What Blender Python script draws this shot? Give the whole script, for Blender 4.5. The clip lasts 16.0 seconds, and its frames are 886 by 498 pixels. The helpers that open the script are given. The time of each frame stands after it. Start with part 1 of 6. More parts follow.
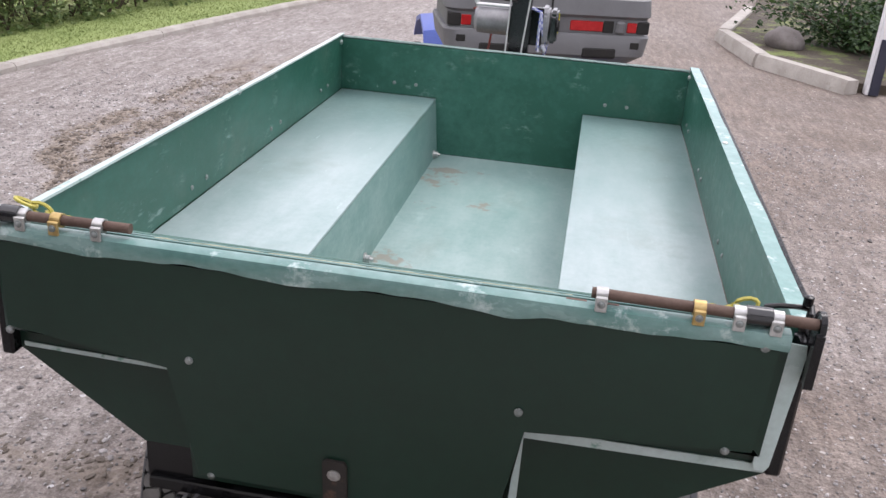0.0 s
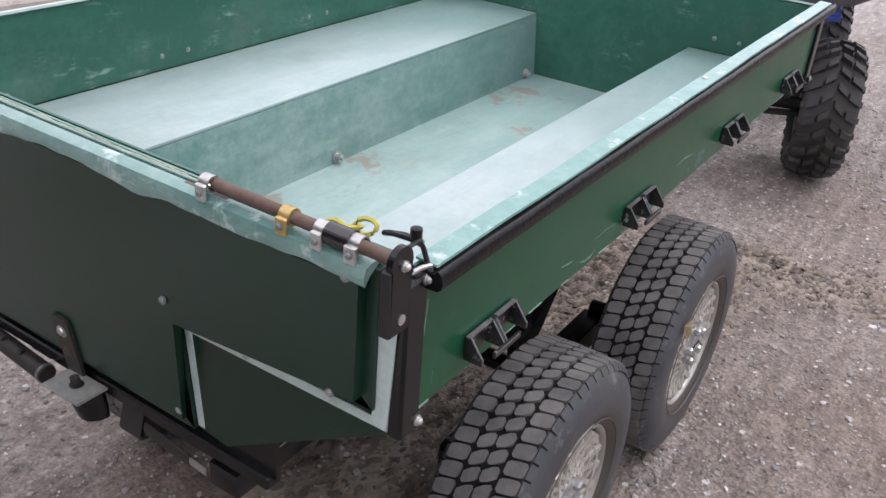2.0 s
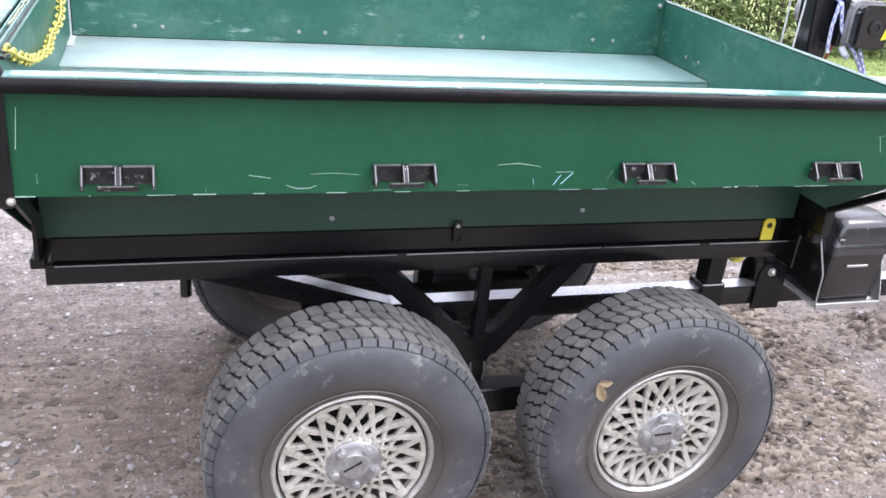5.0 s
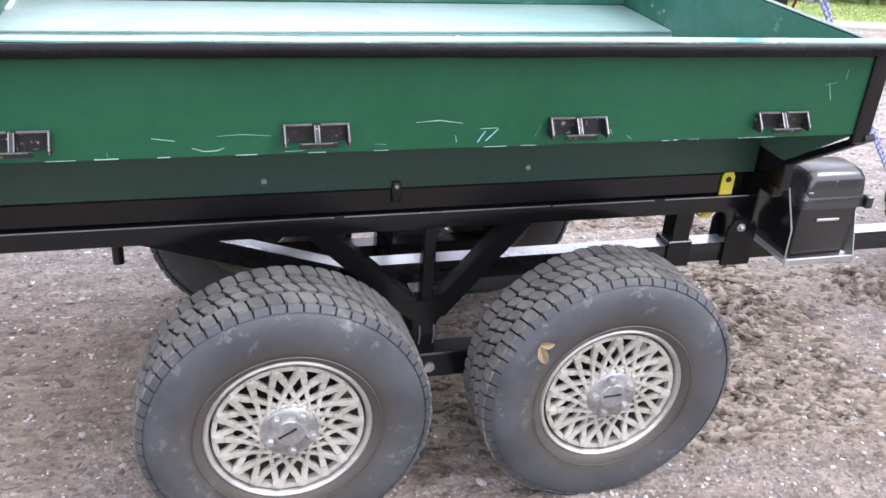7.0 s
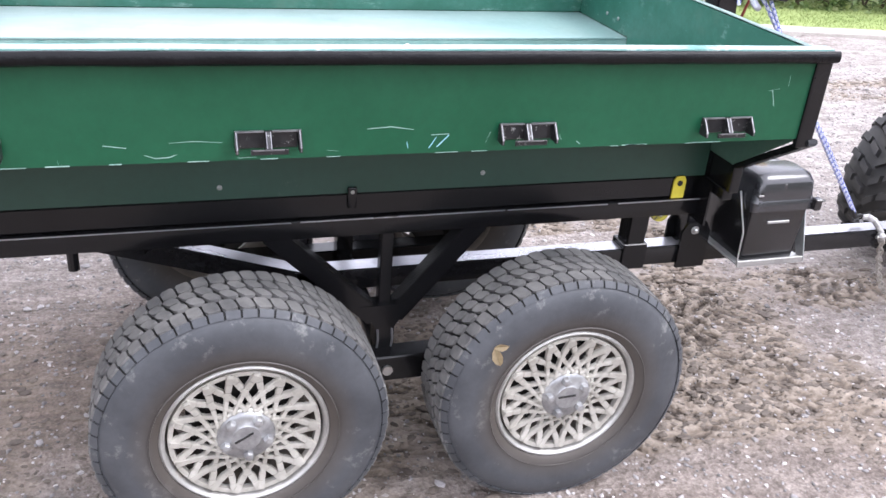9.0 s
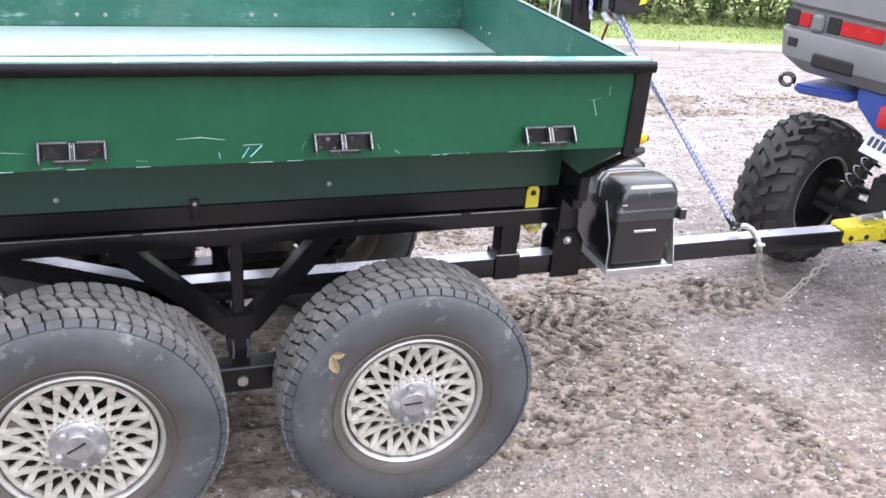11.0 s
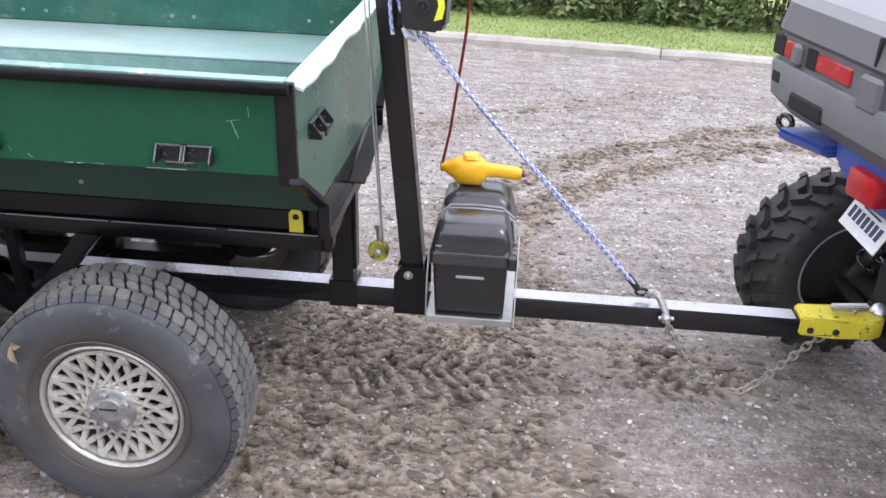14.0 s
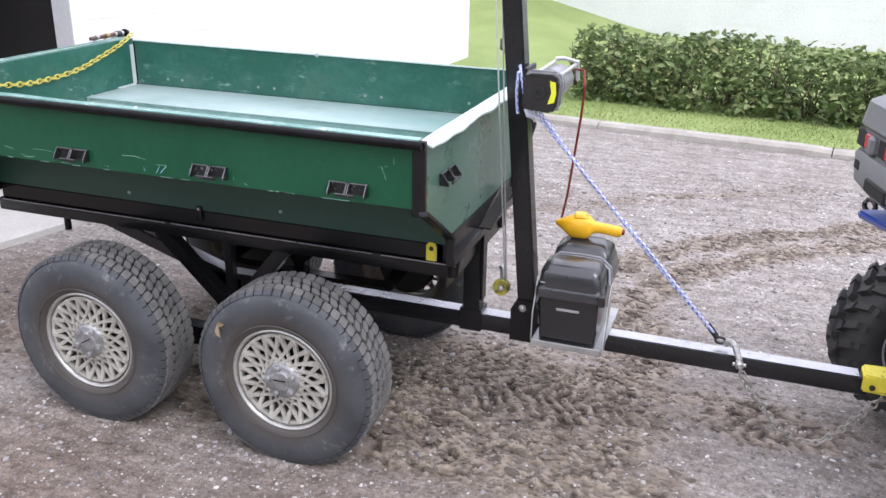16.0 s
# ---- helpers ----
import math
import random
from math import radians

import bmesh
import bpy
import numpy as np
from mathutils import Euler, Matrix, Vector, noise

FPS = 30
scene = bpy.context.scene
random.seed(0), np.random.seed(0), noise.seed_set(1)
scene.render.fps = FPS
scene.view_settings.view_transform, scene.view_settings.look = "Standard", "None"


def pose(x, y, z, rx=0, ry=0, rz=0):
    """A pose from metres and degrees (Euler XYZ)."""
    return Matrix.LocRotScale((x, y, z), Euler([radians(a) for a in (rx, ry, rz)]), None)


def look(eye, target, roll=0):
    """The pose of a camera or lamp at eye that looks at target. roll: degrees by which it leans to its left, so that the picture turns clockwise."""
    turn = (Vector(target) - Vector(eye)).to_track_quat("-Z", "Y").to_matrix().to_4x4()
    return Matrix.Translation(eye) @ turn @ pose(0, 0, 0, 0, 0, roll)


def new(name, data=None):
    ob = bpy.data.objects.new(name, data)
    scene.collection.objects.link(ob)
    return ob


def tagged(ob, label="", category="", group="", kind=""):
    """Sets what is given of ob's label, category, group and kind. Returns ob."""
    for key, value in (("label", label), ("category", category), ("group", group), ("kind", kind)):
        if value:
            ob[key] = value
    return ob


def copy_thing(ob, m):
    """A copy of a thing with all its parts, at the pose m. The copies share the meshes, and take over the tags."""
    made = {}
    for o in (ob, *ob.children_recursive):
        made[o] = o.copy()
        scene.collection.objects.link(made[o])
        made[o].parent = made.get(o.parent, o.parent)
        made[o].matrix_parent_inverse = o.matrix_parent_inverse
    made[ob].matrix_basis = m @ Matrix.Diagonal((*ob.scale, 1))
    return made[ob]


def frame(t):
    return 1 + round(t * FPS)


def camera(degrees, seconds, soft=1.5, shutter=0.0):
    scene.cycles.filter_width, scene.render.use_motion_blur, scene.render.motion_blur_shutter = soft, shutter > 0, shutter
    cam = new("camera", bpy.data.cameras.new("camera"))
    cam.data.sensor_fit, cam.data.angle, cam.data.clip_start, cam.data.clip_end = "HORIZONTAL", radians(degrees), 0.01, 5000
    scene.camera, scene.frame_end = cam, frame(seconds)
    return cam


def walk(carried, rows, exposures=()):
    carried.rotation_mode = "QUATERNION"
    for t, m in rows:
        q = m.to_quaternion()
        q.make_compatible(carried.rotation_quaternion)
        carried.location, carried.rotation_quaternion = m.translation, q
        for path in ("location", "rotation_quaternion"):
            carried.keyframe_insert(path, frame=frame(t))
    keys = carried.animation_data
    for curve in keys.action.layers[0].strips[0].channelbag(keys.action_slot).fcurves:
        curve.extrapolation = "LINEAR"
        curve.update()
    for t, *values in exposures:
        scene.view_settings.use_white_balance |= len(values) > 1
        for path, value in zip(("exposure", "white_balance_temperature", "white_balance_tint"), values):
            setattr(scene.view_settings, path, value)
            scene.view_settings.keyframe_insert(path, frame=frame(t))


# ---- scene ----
cam = camera(53.1, 16.0)
PATH = [
    (0, (0.303, 0.281, 1.703), (0.030, 2.098, 0.912), 4.2),
    (0.5, (0.432, 0.380, 1.678), (0.009, 2.143, 0.833), 3.9),
    (1, (0.580, 0.511, 1.665), (0.011, 2.206, 0.770), 4.3),
    (1.5, (0.8, 0.612, 1.66), (0.084, 2.222, 0.714), 4.6),
    (2, (1.109, 0.728, 1.647), (0.179, 2.213, 0.683), 4.5),
    (2.5, (1.373, 0.881, 1.632), (0.255, 2.224, 0.658), 4.6),
    (3, (1.603, 1.062, 1.644), (0.292, 2.209, 0.66), 4.7),
    (3.5, (1.889, 1.255, 1.599), (0.391, 2.209, 0.678), 4.1),
    (3.7, (1.988, 1.341, 1.575), (0.419, 2.215, 0.694), 3.9),
    (5.8, (2.173, 1.815, 1.54), (0.441, 2.323, 0.678), 5.6),
    (6, (2.176, 1.842, 1.532), (0.446, 2.343, 0.663), 5.1),
    (6.5, (2.167, 1.886, 1.54), (0.454, 2.389, 0.639), 4.4),
    (7, (2.161, 1.902, 1.552), (0.462, 2.422, 0.633), 4.3),
    (7.5, (2.162, 1.917, 1.564), (0.473, 2.45, 0.634), 4.5),
    (8, (2.164, 1.922, 1.567), (0.479, 2.469, 0.638), 4.7),
    (8.2, (2.163, 1.924, 1.572), (0.482, 2.474, 0.639), 4.9),
    (10.3, (2.326, 2.005, 1.555), (0.637, 2.654, 0.702), 4.4),
    (10.5, (2.342, 2.064, 1.568), (0.655, 2.711, 0.71), 4.3),
    (11, (2.333, 2.24, 1.582), (0.638, 2.86, 0.72), 4.6),
    (11.5, (2.32, 2.465, 1.629), (0.614, 3.013, 0.74), 5.2),
    (12, (2.382, 2.769, 1.632), (0.635, 3.19, 0.753), 4.5),
    (12.5, (2.383, 3.05, 1.626), (0.603, 3.344, 0.763), 4.1),
    (13, (2.316, 3.283, 1.645), (0.522, 3.453, 0.777), 4.3),
    (13.5, (2.294, 3.514, 1.648), (0.494, 3.526, 0.776), 3.5),
    (14, (2.301, 3.774, 1.638), (0.519, 3.611, 0.746), 1.8),
    (14.5, (2.365, 3.88, 1.655), (0.572, 3.623, 0.806), 1.5),
    (15, (2.527, 3.92, 1.676), (0.728, 3.562, 0.88), 1.0),
    (15.5, (2.685, 3.984, 1.701), (0.893, 3.515, 0.947), 1.0),
    (16, (2.842, 4.148, 1.738), (1.081, 3.527, 1.021), 1.0),
]
EXPOSURES = [(0, 0.05, 6500, 16), (2.3, 0.05, 6450, 16), (3.0, 0.34, 6350, 16), (3.7, 0.86, 6250, 16), (5.8, 1.00, 6150, 15), (11, 1.08, 6150, 14), (12.2, 0.98, 6150, 13), (13, 0.62, 6150, 13), (14, 0.48, 6150, 13), (16, 0.43, 6150, 14)]
walk(cam, [(t, look(eye, target, roll)) for t, eye, target, roll in PATH], EXPOSURES)

# ---------------------------------------------------------------- sky and light
world = bpy.data.worlds.new("overcast")
scene.world = world
world.use_nodes = True
wn, wl = world.node_tree.nodes, world.node_tree.links
sky = wn.new("ShaderNodeTexSky")
sky.sky_type = "NISHITA"
sky.sun_disc = False
sky.sun_elevation, sky.sun_rotation = radians(52), radians(-150)
sky.air_density, sky.dust_density, sky.ozone_density = 1.0, 4.0, 1.0
cloud = wn.new("ShaderNodeMixRGB")
cloud.inputs[0].default_value = 0.82
cloud.inputs[2].default_value = (13.4, 13.4, 14.3, 1)
wl.new(sky.outputs[0], cloud.inputs[1])
wl.new(cloud.outputs[0], wn["Background"].inputs[0])
wn["Background"].inputs[1].default_value = 0.14

sun = new("sun", bpy.data.lights.new("sun", "SUN"))
sun.data.energy, sun.data.angle, sun.data.color = 1.3, radians(25), (1.0, 0.98, 0.95)
sun.matrix_world = look((6, 9, 14), (0, 0, 0))


# ---------------------------------------------------------------- materials
def nodes_of(name):
    m = bpy.data.materials.new(name)
    m.use_nodes = True
    t = m.node_tree
    return m, t.nodes, t.links, t.nodes["Principled BSDF"]


def ramp(n, l, source, stops):
    r = n.new("ShaderNodeValToRGB")
    e = r.color_ramp.elements
    e[0].position, e[0].color = stops[0][0], (*stops[0][1], 1)
    e[1].position, e[1].color = stops[1][0], (*stops[1][1], 1)
    for p, c in stops[2:]:
        x = e.new(p)
        x.color = (*c, 1)
    l.new(source, r.inputs[0])
    return r.outputs[0]


def noise_tex(n, l, coord, scale, detail=4, rough=0.6, squash=None):
    if squash:
        mp = n.new("ShaderNodeMapping")
        mp.inputs["Scale"].default_value = squash
        l.new(coord, mp.inputs[0])
        coord = mp.outputs[0]
    t = n.new("ShaderNodeTexNoise")
    t.inputs["Scale"].default_value, t.inputs["Detail"].default_value, t.inputs["Roughness"].default_value = scale, detail, rough
    l.new(coord, t.inputs["Vector"])
    return t.outputs["Fac"]


def mixed(n, l, fac, a, b, mode="MIX"):
    m = n.new("ShaderNodeMixRGB")
    m.blend_type = mode
    for k, v in ((0, fac), (1, a), (2, b)):
        if isinstance(v, (int, float)):
            m.inputs[k].default_value = v
        elif isinstance(v, tuple):
            m.inputs[k].default_value = (*v, 1)
        else:
            l.new(v, m.inputs[k])
    return m.outputs[0]


def surface(name, c1, c2, rough=0.5, metal=0.0, broad=3.0, fine=60.0, bump=0.15, depth=0.002, rspan=0.15, wear=None, wear_at=(0.62, 0.7), wear_scale=9.0, squash=None, spec=0.5, island=0.0):
    """Two-scale mottled surface; wear: a third colour in patches."""
    m, n, l, p = nodes_of(name)
    co = n.new("ShaderNodeTexCoord").outputs["Object"]
    a = noise_tex(n, l, co, broad, 5, 0.6, squash)
    b = noise_tex(n, l, co, fine, 4, 0.7)
    col = mixed(n, l, ramp(n, l, a, [(0.32, (0, 0, 0)), (0.68, (1, 1, 1))]), c1, c2)
    col = mixed(n, l, 0.35, col, ramp(n, l, b, [(0.3, (0.55, 0.55, 0.55)), (0.7, (1.0, 1.0, 1.0))]), "MULTIPLY")
    if wear:
        w = noise_tex(n, l, co, wear_scale, 8, 0.72)
        col = mixed(n, l, ramp(n, l, w, [(wear_at[0], (0, 0, 0)), (wear_at[1], (1, 1, 1))]), col, wear)
    if island:
        g = n.new("ShaderNodeNewGeometry").outputs["Random Per Island"]
        col = mixed(n, l, island, col, ramp(n, l, g, [(0.0, (0.35, 0.35, 0.35)), (0.88, (1.4, 1.4, 1.4)), (1.0, (2.1, 2.1, 2.05))]), "MULTIPLY")
    l.new(col, p.inputs["Base Color"])
    mr = n.new("ShaderNodeMapRange")
    mr.inputs["To Min"].default_value, mr.inputs["To Max"].default_value = max(rough - rspan, 0.02), min(rough + rspan, 1)
    l.new(a, mr.inputs["Value"])
    l.new(mr.outputs[0], p.inputs["Roughness"])
    p.inputs["Metallic"].default_value = metal
    p.inputs["Specular IOR Level"].default_value = spec
    if bump:
        bu = n.new("ShaderNodeBump")
        bu.inputs["Strength"].default_value, bu.inputs["Distance"].default_value = bump, depth
        l.new(b, bu.inputs["Height"])
        l.new(bu.outputs[0], p.inputs["Normal"])
    return m


def bed_paint(name, green, pale, pale_at, rust=0.0, rough=0.42, scuff=0.64, fore=0.0, knocks=0.5, lines=0.665):
    """Green enamel scuffed pale by loads, streaked along the bed, with rust where asked; fore: pale wear and sheen
    painted to fade towards the front wall.
    """
    m, n, l, p = nodes_of(name)
    co = n.new("ShaderNodeTexCoord").outputs["Object"]
    broad = noise_tex(n, l, co, 2.2, 6, 0.65)
    streak = noise_tex(n, l, co, 7.0, 6, 0.7, (2.5, 0.8, 2.5))
    fine = noise_tex(n, l, co, 45.0, 5, 0.75)
    both = mixed(n, l, 0.45, broad, streak)
    both = mixed(n, l, 0.25, both, fine)
    mask = ramp(n, l, both, [(pale_at[0], (0, 0, 0)), (pale_at[1], (1, 1, 1))])
    # sheen and wear painted in: paler at the tail, greener at the front wall
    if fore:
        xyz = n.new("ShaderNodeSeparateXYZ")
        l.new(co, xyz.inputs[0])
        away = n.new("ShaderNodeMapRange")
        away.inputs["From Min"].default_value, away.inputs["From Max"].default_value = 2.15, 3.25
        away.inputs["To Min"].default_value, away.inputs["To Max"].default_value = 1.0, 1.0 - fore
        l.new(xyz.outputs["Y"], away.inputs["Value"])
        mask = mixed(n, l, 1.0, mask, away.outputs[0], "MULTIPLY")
    col = mixed(n, l, mask, green, pale)
    # smears and knocks come in clusters
    where = ramp(n, l, noise_tex(n, l, co, 5.5, 3, 0.5), [(0.52, (0, 0, 0)), (0.68, (1, 1, 1))])
    scr = noise_tex(n, l, co, 26.0, 8, 0.8, (1.0, 2.6, 0.7))
    col = mixed(n, l, ramp(n, l, scr, [(scuff + 0.02, (0, 0, 0)), (scuff + 0.06, (knocks, knocks, knocks))]), col, (0.42, 0.54, 0.51))
    smear = noise_tex(n, l, co, 17.0, 7, 0.72, (1.3, 0.7, 2.2))
    smear = ramp(n, l, smear, [(0.545, (0, 0, 0)), (0.64, (knocks, knocks, knocks))])
    col = mixed(n, l, mixed(n, l, 1.0, where, smear, "MULTIPLY"), col, (0.40, 0.53, 0.50))
    line = noise_tex(n, l, co, 5.0, 9, 0.78, (9.0, 0.7, 5.0))
    col = mixed(n, l, ramp(n, l, line, [(lines, (0, 0, 0)), (lines + 0.035, (0.75, 0.75, 0.75))]), col, (0.52, 0.63, 0.61))
    dirt = noise_tex(n, l, co, 3.1, 6, 0.7)
    col = mixed(n, l, ramp(n, l, dirt, [(0.55, (0, 0, 0)), (0.80, (0.45, 0.45, 0.45))]), col, (0.15, 0.19, 0.15))
    if rust:
        rn = noise_tex(n, l, co, 4.6, 7, 0.62)
        mask = ramp(n, l, rn, [(rust, (0, 0, 0)), (rust + 0.035, (0.6, 0.6, 0.6))])
        col = mixed(n, l, mask, col, (0.27, 0.18, 0.12))
    l.new(col, p.inputs["Base Color"])
    mr = n.new("ShaderNodeMapRange")
    mr.inputs["To Min"].default_value, mr.inputs["To Max"].default_value = rough - 0.12, rough + 0.2
    l.new(fine, mr.inputs["Value"])
    l.new(mr.outputs[0], p.inputs["Roughness"])
    bu = n.new("ShaderNodeBump")
    bu.inputs["Strength"].default_value, bu.inputs["Distance"].default_value = 0.12, 0.003
    l.new(both, bu.inputs["Height"])
    l.new(bu.outputs[0], p.inputs["Normal"])
    return m


def sidewall():
    m = surface("tyre_sidewall_rubber", (0.040, 0.043, 0.049), (0.078, 0.082, 0.090), 0.52, broad=7, fine=40, bump=0.3, wear=(0.25, 0.25, 0.24), wear_at=(0.58, 0.80), wear_scale=17)
    n, l = m.node_tree.nodes, m.node_tree.links
    p = n["Principled BSDF"]
    base = p.inputs["Base Color"].links[0].from_socket
    co = n.new("ShaderNodeTexCoord").outputs["Object"]
    sep = n.new("ShaderNodeVectorMath")
    sep.operation = "MULTIPLY"
    sep.inputs[1].default_value = (0, 1, 1)
    l.new(co, sep.inputs[0])
    ln = n.new("ShaderNodeVectorMath")
    ln.operation = "LENGTH"
    l.new(sep.outputs[0], ln.inputs[0])
    r = ramp(n, l, ln.outputs["Value"], [(0.190, (0.85, 0.85, 0.85)), (0.250, (0, 0, 0))])
    l.new(mixed(n, l, r, base, (0.066, 0.054, 0.044)), p.inputs["Base Color"])
    return m


GREEN = surface("green_enamel", (0.009, 0.072, 0.034), (0.013, 0.086, 0.042), 0.33, spec=0.3, broad=2.5, fine=35, bump=0.05, wear=(0.30, 0.42, 0.36), wear_at=(0.73, 0.76), wear_scale=14)
# overhang's shade put into a darker, dusty green
LOWER = surface("dusty_overhang_shade_enamel", (0.013, 0.046, 0.031), (0.020, 0.058, 0.041), 0.5, broad=3, fine=35, bump=0.05, wear=(0.10, 0.12, 0.10), wear_at=(0.62, 0.78), wear_scale=6)
# front sheet's sky sheen mixed into a paler, dusty green
FRONT = surface("dusty_sky_sheen_enamel", (0.050, 0.125, 0.085), (0.095, 0.165, 0.130), 0.30, broad=4.5, fine=40, bump=0.08, wear=(0.26, 0.34, 0.31), wear_at=(0.58, 0.72), wear_scale=7)
# box green darkened: the gate's shade is put into its paint
TAIL_SHADED = surface("tailgate_enamel", (0.007, 0.027, 0.017), (0.011, 0.038, 0.025), 0.34, spec=0.4, broad=2.0, fine=30, bump=0.05, wear=(0.30, 0.38, 0.34), wear_at=(0.735, 0.75), wear_scale=45)
WALL_IN = bed_paint("inner_wall_paint", (0.018, 0.094, 0.064), (0.070, 0.205, 0.165), (0.46, 0.82), scuff=0.65, rough=0.34, knocks=0.42)
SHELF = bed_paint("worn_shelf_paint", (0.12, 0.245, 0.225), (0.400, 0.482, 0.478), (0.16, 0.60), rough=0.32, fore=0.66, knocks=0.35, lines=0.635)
FLOOR_IN = bed_paint("worn_floor_paint", (0.15, 0.285, 0.26), (0.39, 0.49, 0.47), (0.28, 0.62), rust=0.60, rough=0.36, fore=0.35)
CHAN_IN = bed_paint("channel_side_paint", (0.08, 0.20, 0.175), (0.34, 0.45, 0.42), (0.36, 0.64), rust=0.68, fore=0.5)
PALE = surface("pale_green_edge", (0.48, 0.60, 0.57), (0.62, 0.72, 0.70), 0.32, broad=9, fine=60, bump=0.08, wear=(0.20, 0.36, 0.30), wear_at=(0.60, 0.66), wear_scale=18)
LIP_PAINT = surface("scuffed_teal_lip", (0.12, 0.25, 0.225), (0.27, 0.40, 0.375), 0.26, broad=7, fine=60, bump=0.08, wear=(0.46, 0.57, 0.55), wear_at=(0.57, 0.66), wear_scale=12, squash=(1, 1, 3))
FLANGE = surface("teal_flange", (0.13, 0.29, 0.26), (0.22, 0.38, 0.35), 0.20, broad=9, fine=60, bump=0.1, wear=(0.46, 0.56, 0.54), wear_at=(0.56, 0.66), wear_scale=16)
CHIPPED = surface("paint_worn_to_steel", (0.15, 0.15, 0.16), (0.27, 0.27, 0.28), 0.35, 0.5, broad=40, fine=150)
BOLT = surface("dull_painted_bolt", (0.20, 0.23, 0.22), (0.38, 0.40, 0.39), 0.45, 0.5, broad=60, fine=150)
GAP_LIGHT = surface("gap_light_pale", (0.58, 0.62, 0.62), (0.75, 0.78, 0.78), 0.35, broad=12, fine=80, bump=0.1)
BLACK = surface("black_gloss_steel", (0.006, 0.006, 0.007), (0.010, 0.010, 0.011), 0.22, spec=0.34, rspan=0.08, broad=5, fine=70, bump=0.08, wear=(0.12, 0.115, 0.11), wear_at=(0.74, 0.78), wear_scale=16)
RAIL = surface("chipped_black_rail", (0.004, 0.004, 0.005), (0.008, 0.008, 0.009), 0.30, spec=0.18, rspan=0.08, broad=8, fine=60, bump=0.5, depth=0.004, wear=(0.30, 0.30, 0.30), wear_at=(0.68, 0.74), wear_scale=30)
WORN = surface("worn_black_steel", (0.014, 0.014, 0.015), (0.030, 0.030, 0.032), 0.38, 0.3, broad=30, fine=120, bump=0.1, wear=(0.36, 0.36, 0.35), wear_at=(0.58, 0.66), wear_scale=80)
TUBE = surface("black_satin_tube", (0.010, 0.010, 0.011), (0.015, 0.015, 0.017), 0.20, spec=0.45, rspan=0.06, broad=5, fine=90, bump=0.05, wear=(0.10, 0.10, 0.10), wear_at=(0.75, 0.8))
BRIGHT_TOP = surface("bright_steel_top", (0.40, 0.40, 0.43), (0.56, 0.56, 0.60), 0.30, 0.75, broad=6, fine=80, bump=0.05, wear=(0.10, 0.10, 0.11), wear_at=(0.62, 0.72), wear_scale=7)
RUBBER = sidewall()
TREAD = surface("dusty_tread_rubber", (0.105, 0.104, 0.103), (0.215, 0.208, 0.198), 0.7, broad=14, fine=70, bump=0.4)
GROOVE_SHADE = surface("shaded_groove_rubber", (0.006, 0.006, 0.006), (0.012, 0.011, 0.011), 0.9, broad=9, fine=70)
ALLOY = surface("dirty_cast_alloy", (0.42, 0.40, 0.355), (0.56, 0.54, 0.49), 0.42, 0.3, broad=14, fine=90, bump=0.15, wear=(0.28, 0.25, 0.21), wear_at=(0.60, 0.75), wear_scale=24)
LIP = surface("dull_rim_lip", (0.36, 0.35, 0.33), (0.50, 0.49, 0.465), 0.36, 0.5, broad=14, fine=90, bump=0.1, wear=(0.30, 0.25, 0.20), wear_at=(0.60, 0.75), wear_scale=20)
CHROME = surface("dull_chrome", (0.55, 0.55, 0.55), (0.70, 0.70, 0.70), 0.36, 0.8, broad=12, fine=80, bump=0.05)
CAP = surface("dull_grey_cap", (0.26, 0.26, 0.265), (0.46, 0.46, 0.46), 0.34, 0.6, broad=24, fine=90, bump=0.15)
BARREL = surface("mud_stained_rim", (0.13, 0.105, 0.085), (0.25, 0.215, 0.180), 0.7, 0.1, broad=12, fine=70, bump=0.3)
DARKMETAL = surface("brake_dirt_black", (0.010, 0.010, 0.010), (0.022, 0.020, 0.018), 0.8, broad=9, fine=60)
STEEL = surface("zinc_steel", (0.50, 0.50, 0.49), (0.68, 0.68, 0.66), 0.35, 0.85, broad=20, fine=120)
RUSTY = surface("rusty_pipe", (0.10, 0.060, 0.045), (0.17, 0.115, 0.090), 0.7, 0.2, broad=22, fine=140, bump=0.4)
STRAP = surface("dark_rusting_strap", (0.022, 0.020, 0.019), (0.040, 0.034, 0.030), 0.55, 0.2, broad=30, fine=120, bump=0.3, wear=(0.13, 0.075, 0.05), wear_at=(0.58, 0.70), wear_scale=22)
TRAY_STEEL = surface("scuffed_plate_steel", (0.30, 0.31, 0.29), (0.44, 0.45, 0.42), 0.45, 0.4, broad=25, fine=120)
BRASS = surface("yellow_zinc", (0.50, 0.34, 0.12), (0.62, 0.47, 0.22), 0.4, 0.7, broad=30, fine=120)
YELLOW = surface("yellow_paint", (0.62, 0.52, 0.03), (0.74, 0.64, 0.06), 0.42, broad=12, fine=80, wear=(0.08, 0.07, 0.04), wear_at=(0.60, 0.65), wear_scale=24)
PLASTIC = surface("black_plastic", (0.009, 0.009, 0.010), (0.015, 0.015, 0.017), 0.20, spec=0.8, rspan=0.06, broad=6, fine=160, bump=0.12, depth=0.001)


# ---------------------------------------------------------------- mesh tools
BASES = {}


def thing(name, at, label, category, group="", kind=""):
    e = tagged(new(name), label, category, group, kind)
    e.matrix_basis = Matrix.Translation(at)
    e.empty_display_size = 0.1
    BASES[e] = Matrix.Translation(at)
    return e


